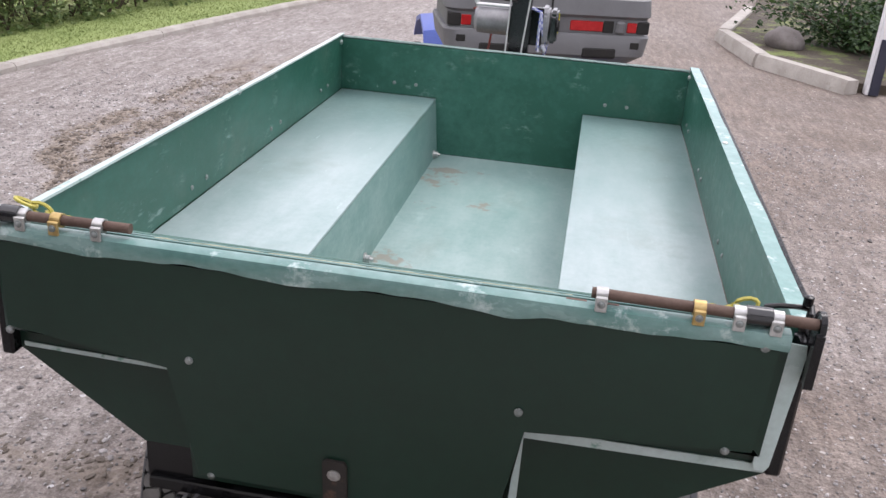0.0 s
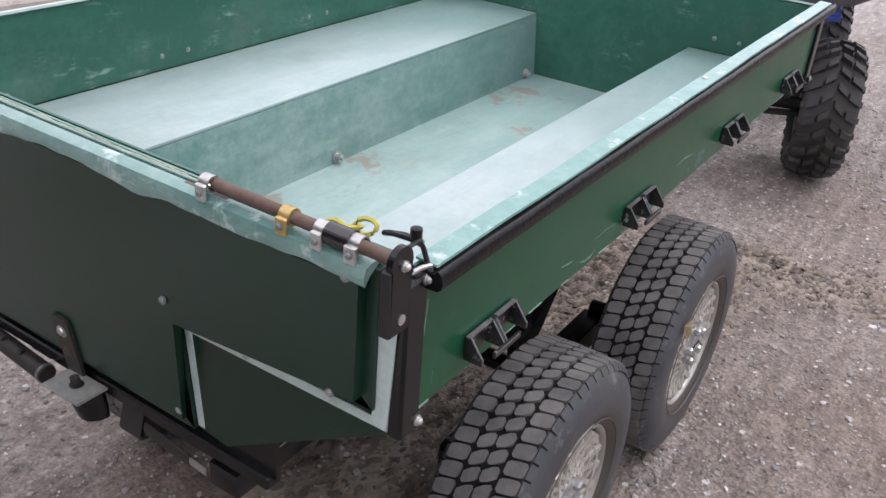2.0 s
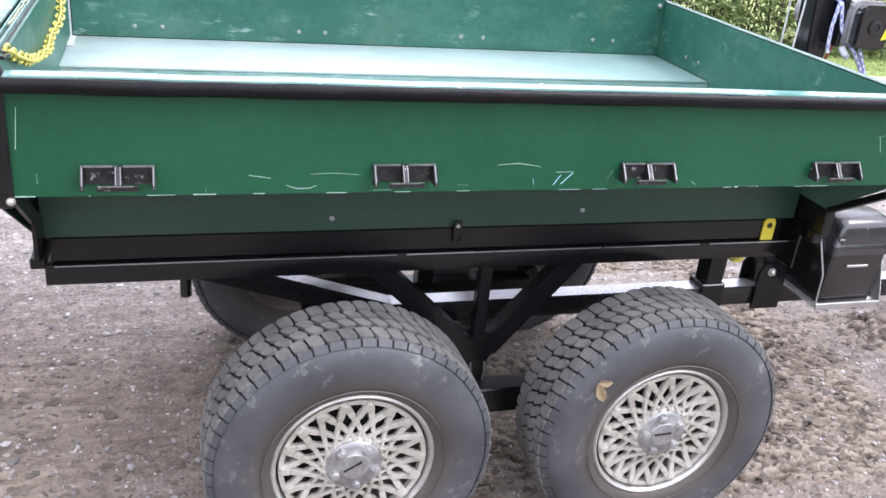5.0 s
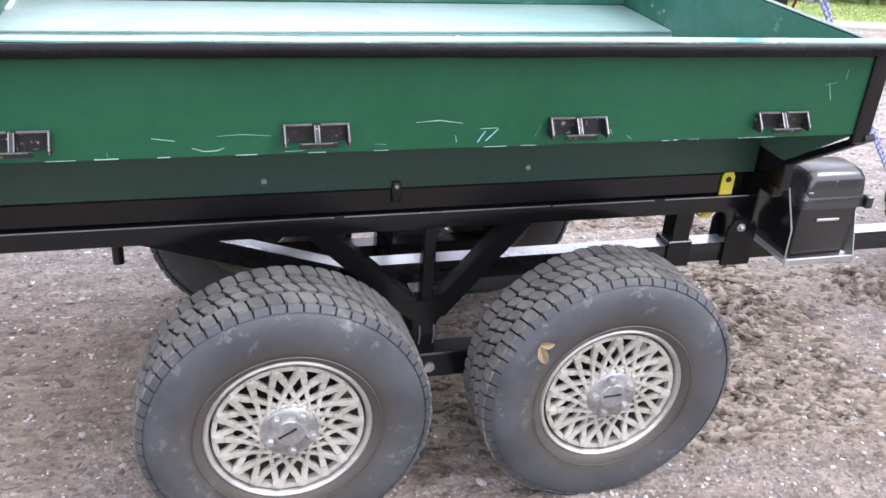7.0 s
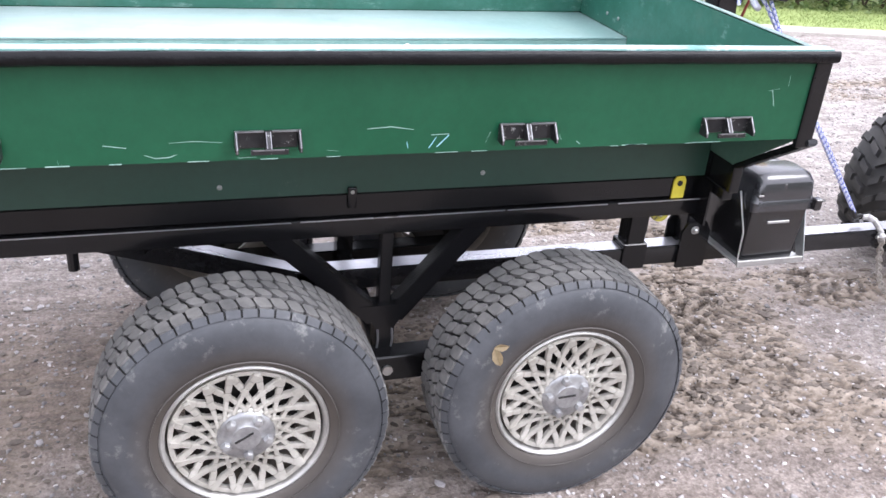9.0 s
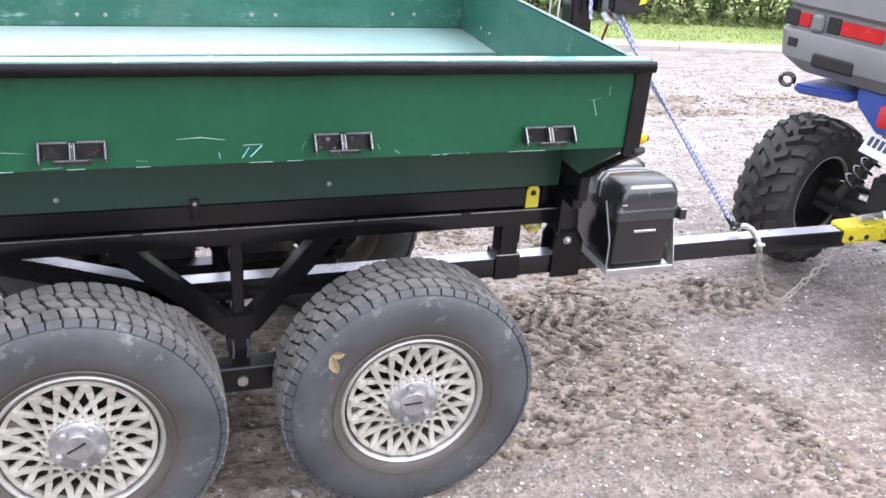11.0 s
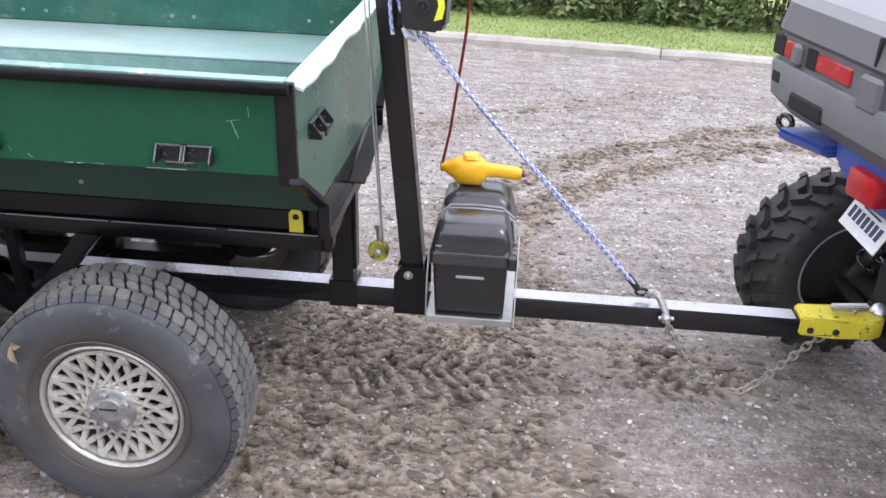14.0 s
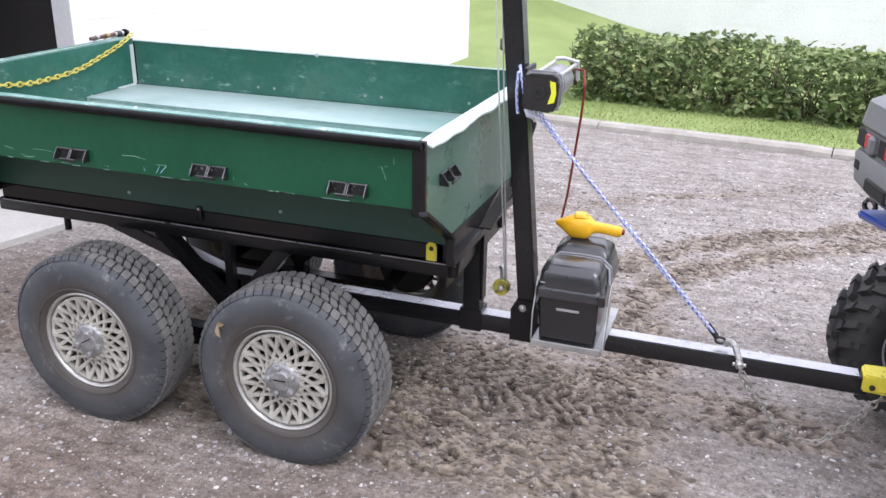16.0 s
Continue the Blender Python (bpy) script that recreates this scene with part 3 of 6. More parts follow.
    part("front_apron", box(B(), CL - 0.02, CR + 0.07, Y1 - 0.022, Y1 - 0.016, 0.60, 0.72), BLACK, trailer)
    # stake pocket on the front wall
    pocket("stake_pocket", (0.445, Y1, 1.000), "y")


def pocket(name, at, out):
    """A welded double stake pocket: three cheeks and an outer lip."""
    x, y, z = at
    bm = B()
    w, d, h = 0.060, 0.030, 0.036
    def pt(u, o, v):
        return (x + o, y + u, z + v) if out == "x" else (x + u, y + o, z + v)
    def wedge(u0, u1):
        loft(bm, [[pt(u, 0.002, h / 2), pt(u, 0.010, h / 2), pt(u, d, -h * 0.25), pt(u, d, -h / 2), pt(u, 0.002, -h / 2)] for u in (u0, u1)])
    wedge(-w, -w + 0.005)
    wedge(-0.005, 0.005)
    wedge(w - 0.005, w)
    for u0, u1, o0, o1, v0, v1 in ((-w + 0.0055, w - 0.0055, 0.0005, 0.0035, -h / 2 + 0.002, h / 2 - 0.001), (-0.034, 0.034, d + 0.0005, d + 0.005, -h / 2, -h * 0.22)):
        p0, p1 = pt(u0, o0, v0), pt(u1, o1, v1)
        box(bm, p0[0], p1[0], p0[1], p1[1], p0[2], p1[2], 0.001)
    body = part(name, bm, WORN, trailer, "black welded stake pocket with chipped edges")
    bm = B()
    for u0, u1, o0, o1, v0, v1 in ((-w, -0.008, 0.0036, 0.0100, h / 2 - 0.0015, h / 2 + 0.0010), (0.008, w, 0.0036, 0.0100, h / 2 - 0.0015, h / 2 + 0.0010), (-0.030, 0.026, d + 0.0050, d + 0.0060, -h * 0.27, -h * 0.20)):
        p0, p1 = pt(u0, o0, v0), pt(u1, o1, v1)
        box(bm, p0[0], p1[0], p0[1], p1[1], p0[2], p1[2])
    for u in (-w + 0.0025, -0.004, 0.004, w - 0.0025):
        loft(bm, [[pt(u + e, 0.0105, h / 2), pt(u + e, d + 0.0006, -h * 0.25), pt(u + e, d + 0.0006, -h * 0.45), pt(u + e, d - 0.002, -h * 0.45), pt(u + e, 0.0080, h / 2)] for e in (-0.0009, 0.0009)])
    part("worn_edge", bm, CHIPPED, body, "paint worn to bright steel")
    return body


build_box()
for y in (1.607, 2.111, 2.622, 3.083):
    pocket("stake_pocket", (XR, y, 0.985), "x")


def build_tailgate():
    yo, yi = 1.376, 1.413
    main = [(-0.262, 0.735), (0.262, 0.735), (0.262, 0.968), (0.611, 0.964), (0.615, ZT + 0.018), (XL + 0.012, ZT + 0.018), (XL + 0.012, 0.984), (-0.262, 0.982)]
    pan = plate(B(), main, "y", yo, yi)
    bmesh.ops.bevel(pan, geom=[e for e in pan.edges if abs(e.verts[0].co.y - e.verts[1].co.y) < 0.001 and e.verts[0].co.y < yo + 0.001], offset=0.016, segments=4, affect="EDGES")
    gate = part("tailgate", pan, TAIL_SHADED, trailer, "green steel tailgate with its shade in the paint, shut, with sloping lower corners")
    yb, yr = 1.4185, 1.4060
    part("corner_filler", plate(B(), [(0.2655, 0.735), (0.322, 0.728), (0.632, 0.928), (0.632, 0.958), (0.2655, 0.954)], "y", yr + 0.003, yr + 0.007), TAIL_SHADED, gate)
    part("corner_filler", plate(B(), [(-0.265, 0.730), (-0.272, 0.726), (XL + 0.000, 0.942), (XL + 0.004, 0.972), (-0.265, 0.968)], "y", yb + 0.003, yb + 0.007), TAIL_SHADED, gate)
    part("flange_strip", plate(B(), [(0.264, 0.740), (0.277, 0.740), (0.277, 0.921), (0.626, 0.927), (0.626, 0.942), (0.264, 0.938)], "y", yr, yr + 0.0025), PALE, gate, "pale painted joint strip")
    part("flange_strip", plate(B(), [(-0.2645, 0.934), (XL + 0.02, 0.938), (XL + 0.02, 0.946), (-0.2645, 0.941)], "y", yb, yb + 0.0025), PALE, gate, "pale painted joint strip")
    part("flange_strip", box(B(), -0.2675, -0.2640, yb - 0.001, yb + 0.0015, 0.745, 0.933), CHIPPED, gate, "thin worn joint edge")
    part("side_flange", plate(B(), [(0.606, 0.948), (0.611, 0.938), (0.624, 0.936), (0.629, 0.946), (0.640, ZT - 0.014), (0.638, ZT + 0.004), (0.610, ZT + 0.006)], "y", 1.3962, 1.3992), PALE, gate, "pale green flange beside the tailgate")
    # wavy folded lip
    bm = B()
    n = 110
    rows = []
    for i in range(n + 1):
        x = XL + 0.014 + i * (0.610 - XL - 0.014) / n
        wv = 0.006 * noise.noise((x * 6.5, 0, 0)) + 0.0035 * noise.noise((x * 19, 4, 0))
        out = 0.002 * noise.noise((x * 9, 7, 0))
        prof = [(yo - 0.0025 + out * 0.5, ZT + 0.002 + wv * 1.5), (yo - 0.0045 + out, ZT + 0.014 + wv * 0.5), (yo - 0.001, ZT + 0.026), (yo + 0.012, ZT + 0.029), (yo + 0.020, ZT + 0.028), (yo + 0.020, ZT + 0.023), (yo + 0.006, ZT + 0.014)]
        rows.append([bm.verts.new((x, a, b)) for a, b in prof])
    for a, b in zip(rows, rows[1:]):
        for k in range(len(a)):
            j = (k + 1) % len(a)
            bm.faces.new((a[k], a[j], b[j], b[k]))
    bm.faces.new(rows[0])
    bm.faces.new(rows[-1][::-1])
    part("folded_lip", bm, LIP_PAINT, gate, "wavy pale teal folded lip along the top")
    # black filler paints the shadow in the groove behind the lip
    part("lip_gap", box(B(), XL + 0.016, 0.608, yo + 0.019, 1.427, ZT - 0.002, ZT + 0.016), BLACK, gate)
    part("inner_rim", box(B(), XL + 0.016, 0.608, 1.4035, 1.4075, ZT + 0.014, ZT + 0.0275, 0.001), LIP_PAINT, gate)
    part("inner_rim", box(B(), XL + 0.016, 0.608, 1.4145, 1.4185, ZT + 0.014, ZT + 0.026, 0.001), LIP_PAINT, gate)
    for x0, x1 in ((0.312, 0.340), (0.362, 0.384)):
        part("rust_blister", box(B(), x0, x1, yo + 0.014, yo + 0.0195, ZT + 0.0283, ZT + 0.0292), RUSTY, gate)
    # inner face
    inner = [(XL + 0.012, ZS + 0.002), (CL, ZS + 0.002), (CL, ZF), (CR, ZF), (CR, ZS + 0.002), (XR - 0.012, ZS + 0.002), (XR - 0.012, ZT + 0.022), (XL + 0.012, ZT + 0.022)]
    part("inner_lining", plate(B(), inner, "y", 1.428, 1.433), WALL_IN, gate)
    # pale strips stand in for light through the corner gap
    part("corner_strip", box(B(), XL + 0.040, XL + 0.150, 1.4335, 1.448, ZS + 0.001, ZS + 0.006), GAP_LIGHT, gate, "pale strip standing in for light through the corner gap")
    part("corner_strip", box(B(), XL + 0.018, XL + 0.040, 1.4335, 1.4365, ZS + 0.004, ZT - 0.004), GAP_LIGHT, gate, "pale strip standing in for light through the corner gap")
    # frame behind the gate
    for x0, x1, x2 in ((XR + 0.012, 0.418, 0.300), (XL - 0.006, -0.349, -0.230)):
        part("rear_corner_plate", plate(B(), [(x0, 0.955), (x1, 0.797), (x1, 0.712), (x2, 0.712), (x2, 0.760), (x0 - (0.03 if x0 > 0 else -0.03), 0.965)], "y", Y0 + 0.032, Y0 + 0.040), BLACK, trailer, "black plate behind the sloping corner")
    part("rear_foot_rail", box(B(), -0.345, 0.410, Y0 + 0.020, Y0 + 0.050, 0.696, 0.720, 0.003), BLACK, trailer)
    for x, z in ((-0.537, 0.992), (-0.240, 0.986), (-0.226, 0.752), (0.266, 0.986), (0.559, 0.976), (0.580, 1.146), (0.243, 0.768)):
        part("bolt", bolt(B(), (x, yo, z), "-y", 0.0048, 0.004), BOLT, gate)
    # centre catch: strap through a plate, latch cylinder beside it
    part("catch_strap", plate(B(), [(-0.032, 0.672), (0.008, 0.672), (0.009, 0.826), (0.004, 0.834), (-0.026, 0.835), (-0.031, 0.828)], "y", yo - 0.007, yo - 0.001), STRAP, gate, "dark rust-edged flat catch strap")
    part("bolt", bolt(B(), (-0.012, yo - 0.007, 0.806), "-y", 0.0085, 0.006), STEEL, gate)
    part("catch_plate", bar(B(), (-0.030, 1.347, 0.714), (0.062, 1.347, 0.716), 0.058, 0.006, 0.0015), TRAY_STEEL, gate, "bare steel catch plate with a hole")
    part("plate_hole", lathe(B(), [(0.7187, 0.012), (0.7193, 0.012)], 16, "z", (0.018, 1.350, 0)), DARKMETAL, gate)
    part("catch_pin", sweep(B(), [(0.018, 1.350, 0.735), (0.018, 1.352, 0.640)], 0.008, 10), STRAP, gate)
    part("catch_boss", lathe(B(), [(0.640, 0.004), (0.642, 0.030), (0.668, 0.034), (0.706, 0.034), (0.710, 0.028)], 20, "z", (0.012, 1.372, 0)), BLACK, gate, "black round boss under the catch plate")
    ca, cb = Vector((-0.262, 1.404, 0.688)), Vector((-0.092, 1.400, 0.676))
    part("latch_cylinder", sweep(B(), [ca, cb], 0.0165, 16), STRAP, trailer, "dirty black latch cylinder under the gate")
    part("cylinder_rod", sweep(B(), [ca.lerp(cb, -0.16), ca], 0.010, 12), BLACK, trailer)
    for f, r in ((-0.09, 0.0135), (0.02, 0.0175), (0.94, 0.0180)):
        part("cylinder_collar", sweep(B(), [ca.lerp(cb, f), ca.lerp(cb, f + 0.035)], r, 14), CHIPPED, trailer, "bright worn collar")
    for f in (0.30, 0.62):
        part("cylinder_lug", box(B(), *(v for c in ca.lerp(cb, f) + Vector((0, -0.004, 0.0160)) for v in (c - 0.006, c + 0.006)), 0.002), WORN, trailer)
    part("latch_cylinder", sweep(B(), [(0.120, 1.420, 0.650), (0.225, 1.416, 0.640)], 0.0145, 14), STRAP, gate, "dirty black latch cylinder under the gate")
    part("cylinder_rod", sweep(B(), [(0.225, 1.416, 0.640), (0.262, 1.415, 0.637)], 0.009, 10), STEEL, gate)
    # pivot pipes with pipe clips
    for xa, xb, clips, sl in ((0.345, 0.640, (0.359, 0.488, 0.540, 0.588), (0.548, 0.582)), (-0.328, -0.590, (-0.374, -0.441, -0.495, -0.535), (-0.50, -0.53))):
        part("pivot_pipe", sweep(B(), [(xa, 1.392, ZT + 0.043), (xb, 1.384, ZT + 0.044)], 0.0080, 12), RUSTY, gate, "rusty round pivot pipe")
        for i, c in enumerate(clips):
            bm = lathe(B(), [(c - 0.008, 0.0086), (c - 0.008, 0.0112), (c + 0.008, 0.0112), (c + 0.008, 0.0086)], 14, "x", (0, 1.388, ZT + 0.0435), True)
            box(bm, c - 0.008, c + 0.008, 1.3715, 1.3765, ZT + 0.024, ZT + 0.046, 0.0012)
            box(bm, c - 0.008, c + 0.008, 1.3765, 1.384, ZT + 0.040, ZT + 0.046, 0.0012)
            clip = part("pipe_clip", bm, BRASS if i == 1 else STEEL, gate, "bolted metal pipe clip")
            part("bolt", bolt(B(), (c, 1.3715, ZT + 0.036), "-y", 0.0042, 0.004), BOLT, gate)
        part("rubber_sleeve", sweep(B(), [(sl[0], 1.387, ZT + 0.0435), (sl[1], 1.387, ZT + 0.0435)], 0.0135, 14), PLASTIC, gate, "black rubber sleeve")
    # pivot levers on the posts
    for x0, x1 in ((0.640, 0.648), (XL + 0.002, XL + 0.010)):
        top = [(1.388 + 0.019 * math.cos(a), 1.184 + 0.019 * math.sin(a)) for a in np.linspace(0, math.pi, 9)]
        part("pivot_lever", plate(B(), [(1.371, 1.096), (1.403, 1.096)] + top, "x", x0, x1), BLACK, trailer, "black pivot plate of the tailgate")
        part("pivot_lever", plate(B(), [(1.3655, 1.098), (1.371, 1.096), (1.371, 1.180), (1.3655, 1.178)], "x", x0 - 0.004, x1), BLACK, trailer)
    part("lever_slot", lathe(B(), [(0.0, 0.0065), (0.0012, 0.0065)], 12, "x", (0.6482, 1.390, 1.112)), STEEL, trailer)
    part("bolt", bolt(B(), (0.6485, 1.391, 1.179), "+x", 0.0050, 0.007), STEEL, trailer)
    part("shackle", sweep(B(), [(0.636, 1.409, 1.188), (0.640, 1.428, 1.192), (0.640, 1.436, 1.180), (0.642, 1.443, 1.160), (0.644, 1.432, 1.150), (0.644, 1.416, 1.153), (0.640, 1.410, 1.168)], 0.0032, 8, True), WORN, trailer)
    part("shackle", sweep(B(), [(0.642, 1.412, 1.158), (0.648, 1.424, 1.163), (0.650, 1.438, 1.160), (0.648, 1.442, 1.148)], 0.0030, 8), STEEL, trailer)
    part("chain_hook", sweep(B(), [(0.583, 1.441, 1.176), (0.600, 1.436, 1.183), (0.626, 1.432, 1.187), (0.638, 1.434, 1.184), (0.632, 1.445, 1.180), (0.606, 1.449, 1.178), (0.586, 1.447, 1.175)], 0.0036, 8, True), BLACK, trailer, "black hook at the chain's end")
    part("end_knob", lathe(B(), [(1.190, 0.003), (1.192, 0.007), (1.204, 0.007), (1.206, 0.003)], 10, "z", (0.634, 1.430, 0)), BLACK, trailer)
    for z in (1.143, 0.942):
        part("bolt", bolt(B(), (XR + 0.010, 1.436, z), "+x", 0.0055, 0.007), STEEL, trailer)


build_tailgate()
for ob in list(bpy.data.objects):
    # the gate hangs from its top edge and tucks in towards the foot
    if ob.type == "MESH" and (ob.name.startswith("tailgate") or (ob.parent and ob.parent.name.startswith("tailgate"))):
        for v in ob.data.vertices:
            v.co.y += 0.13 * max(0.0, 0.98 - v.co.z) * max(0.0, min(1.0, (1.434 - v.co.y) / 0.058))


def build_frame():
    for s in (1, -1):
        def X(v):
            return v if s > 0 else 2 * XC - v
        part("box_sill", box(B(), X(BEAM - 0.055), X(BEAM), Y0 + 0.045, 3.240, 0.667, 0.7235, 0.003), BLACK, trailer, "black sill under the box")
        part("main_beam", box(B(), X(BEAM - 0.050), X(BEAM + 0.012), 1.43 if s > 0 else 1.47, 3.310, 0.617, 0.665, 0.004, 2), BLACK, trailer, "black square-tube main beam")
        if s > 0:
            # edge highlight and wear laid along the beam as pale strips
            rng = np.random.default_rng(31)
            y = 1.45
            while y < 3.28:
                L = rng.uniform(0.25, 0.80)
                part("worn_edge", box(B(), BEAM + 0.0112, BEAM + 0.0127, y, min(y + L, 3.305), 0.6608, 0.6628 + rng.uniform(0, 0.0008)), BRIGHT_TOP, trailer, "pale strip for the beam edge's wear and highlight")
                y += L + rng.uniform(0.006, 0.03)
        xb = BEAM - 0.024
        part("strut", bar(B(), (X(xb), 2.150, 0.625), (X(xb), 2.412, 0.372), 0.050, 0.050), BLACK, trailer)
        part("strut", bar(B(), (X(xb), 2.672, 0.625), (X(xb), 2.462, 0.372), 0.050, 0.050), BLACK, trailer)
        part("strut", box(B(), X(xb - 0.016), X(xb + 0.016), 2.420, 2.452, 0.352, 0.616, 0.003), BLACK, trailer)
        part("pivot_bracket", plate(B(), [(2.372, 0.410), (2.502, 0.410), (2.462, 0.345), (2.462, 0.250), (2.412, 0.250), (2.412, 0.345)], "x", X(xb - 0.022), X(xb + 0.027)), BLACK, trailer)
        for yy, zz in ((2.418, 0.340), (2.456, 0.340)):
            part("weld_bead", sweep(B(), [(X(xb + 0.026), yy, zz), (X(xb + 0.028), yy + 0.002, zz - 0.03), (X(xb + 0.026), yy, zz - 0.055)], 0.0032, 6), BRIGHT_TOP, trailer)
        part("walking_beam", box(B(), X(xb + 0.010), X(xb + 0.075), 2.06, 2.81, 0.210, 0.284, 0.004), BLACK, trailer, "black walking beam between the wheels")
        for y in (2.056, 2.819):
            part("stub_axle", sweep(B(), [(X(xb + 0.03), y, 0.285), (X(0.52), y, 0.303)], 0.028, 12), BLACK, trailer)
        part("walking_pivot_bolt", sweep(B(), [(X(xb + 0.00), 2.436, 0.246), (X(xb + 0.082), 2.436, 0.246)], 0.014, 10), STEEL, trailer)
    for y0, y1 in ((1.470, 1.520), (3.245, 3.300)):
        part("cross_member", box(B(), 2 * XC - BEAM + 0.056, BEAM - 0.056, y0, y1, 0.618, 0.663, 0.003), BLACK, trailer)
    part("cross_tube", sweep(B(), [(2 * XC - BEAM + 0.03, 2.436, 0.275), (BEAM - 0.03, 2.436, 0.275)], 0.026, 14), BLACK, trailer)
    part("tongue", box(B(), 0.008, 0.072, 2.20, 4.600, 0.318, 0.380, 0.006, 2), TUBE, trailer, "long black square-tube drawbar")
    # pale metal strips laid on so the tube tops read bright
    part("drawbar_top", box(B(), 0.013, 0.067, 2.205, 4.570, 0.3804, 0.3813), BRIGHT_TOP, trailer, "pale metal strip added for the drawbar's bright top face")
    part("rear_brace", bar(B(), (0.04, 2.33, 0.330), (0.04, 1.46, 0.605), 0.064, 0.056, 0.005), TUBE, trailer)
    part("brace_top", bar(B(), (0.04, 2.335, 0.3590), (0.04, 1.47, 0.6322), 0.052, 0.001, 0.0), BRIGHT_TOP, trailer, "pale metal strip added for the brace's bright top face")
    part("tongue_riser", box(B(), 0.012, 0.074, 3.250, 3.312, 0.382, 0.735, 0.004), BLACK, trailer)
    part("riser_collar", box(B(), 0.002, 0.078, 3.240, 3.322, 0.312, 0.398, 0.003), BLACK, trailer)
    part("riser_head", bar(B(), (0.110, 3.334, 0.722), (-0.170, 3.340, 0.790), 0.044, 0.007, 0.001), STRAP, trailer, "bent brown-grey hinge plate over the riser")
    part("hanger_plate", box(B(), 0.020, 0.062, 3.3125, 3.3200, 0.430, 0.715, 0.001), BLACK, trailer)
    part("locking_tab", plate(B(), [(3.202, 0.6655), (3.238, 0.6655), (3.238, 0.716), (3.231, 0.727), (3.209, 0.727), (3.202, 0.716)], "x", BEAM + 0.0008, BEAM + 0.0058), YELLOW, trailer, "small yellow locking tab with a hole")
    part("tab_hole", lathe(B(), [(0.0, 0.008), (0.0016, 0.008)], 14, "x", (BEAM + 0.0056, 3.220, 0.708)), DARKMETAL, trailer)
    part("locking_lug", box(B(), BEAM - 0.030, BEAM - 0.010, 3.252, 3.274, 0.66, 0.752, 0.003), BLACK, trailer)
    lug = part("sill_lug", box(B(), BEAM - 0.002, BEAM + 0.010, 2.330, 2.352, 0.690, 0.742, 0.003, 2), BLACK, trailer, "small black lug on the sill")
    part("lug_hole", lathe(B(), [(0.0, 0.005), (0.0012, 0.005)], 10, "x", (BEAM + 0.0096, 2.341, 0.731)), TRAY_STEEL, lug)
    part("beam_peg", sweep(B(), [(0.292, 1.716, 0.62), (0.292, 1.716, 0.560)], 0.013, 10), BLACK, trailer)
    for y, z in ((2.040, 0.753), (2.665, 0.760)):
        part("bolt", bolt(B(), (BEAM - 0.003, y, z), "+x", 0.0048, 0.004), BOLT, trailer)
    for y, z in ((1.604, 0.990), (1.680, 0.990), (2.075, 0.991), (2.154, 0.991), (2.588, 0.994), (2.664, 0.995), (3.051, 1.001), (3.126, 1.001)):
        part("bolt", bolt(B(), (XL + 0.0105, y, z), "+x", 0.0048, 0.004), BOLT, trailer)
        part("bolt", bolt(B(), (XR - 0.0105, y, z), "-x", 0.0048, 0.004), BOLT, trailer)
    for x in (XL, XR):
        part("bolt", bolt(B(), (x + (0.010 if x < 0 else -0.004), 2.367, 1.150 if x < 0 else 1.1535), "+x" if x < 0 else "+z", 0.007, 0.006), STEEL, trailer)
        part("bolt", bolt(B(), (x + (0.012 if x < 0 else -0.012), Y1 - 0.03, ZT - 0.02), "+x" if x < 0 else "-x", 0.007, 0.005), STEEL, trailer)
    for x in (-0.365, -0.288, 0.368, 0.441):
        part("bolt", bolt(B(), (x, Y1 - 0.0115, 0.997), "-y", 0.0048, 0.004), BOLT, trailer)
    for y in (2.288, 3.232):
        part("bolt", lathe(B(), [(0.0, 0.016), (0.004, 0.016), (0.0045, 0.011), (0.016, 0.011), (0.0165, 0.006), (0.024, 0.005)], 12, "x", (CL + 0.0145, y, 0.774)), STEEL, trailer, "bright nut on the channel side")


build_frame()


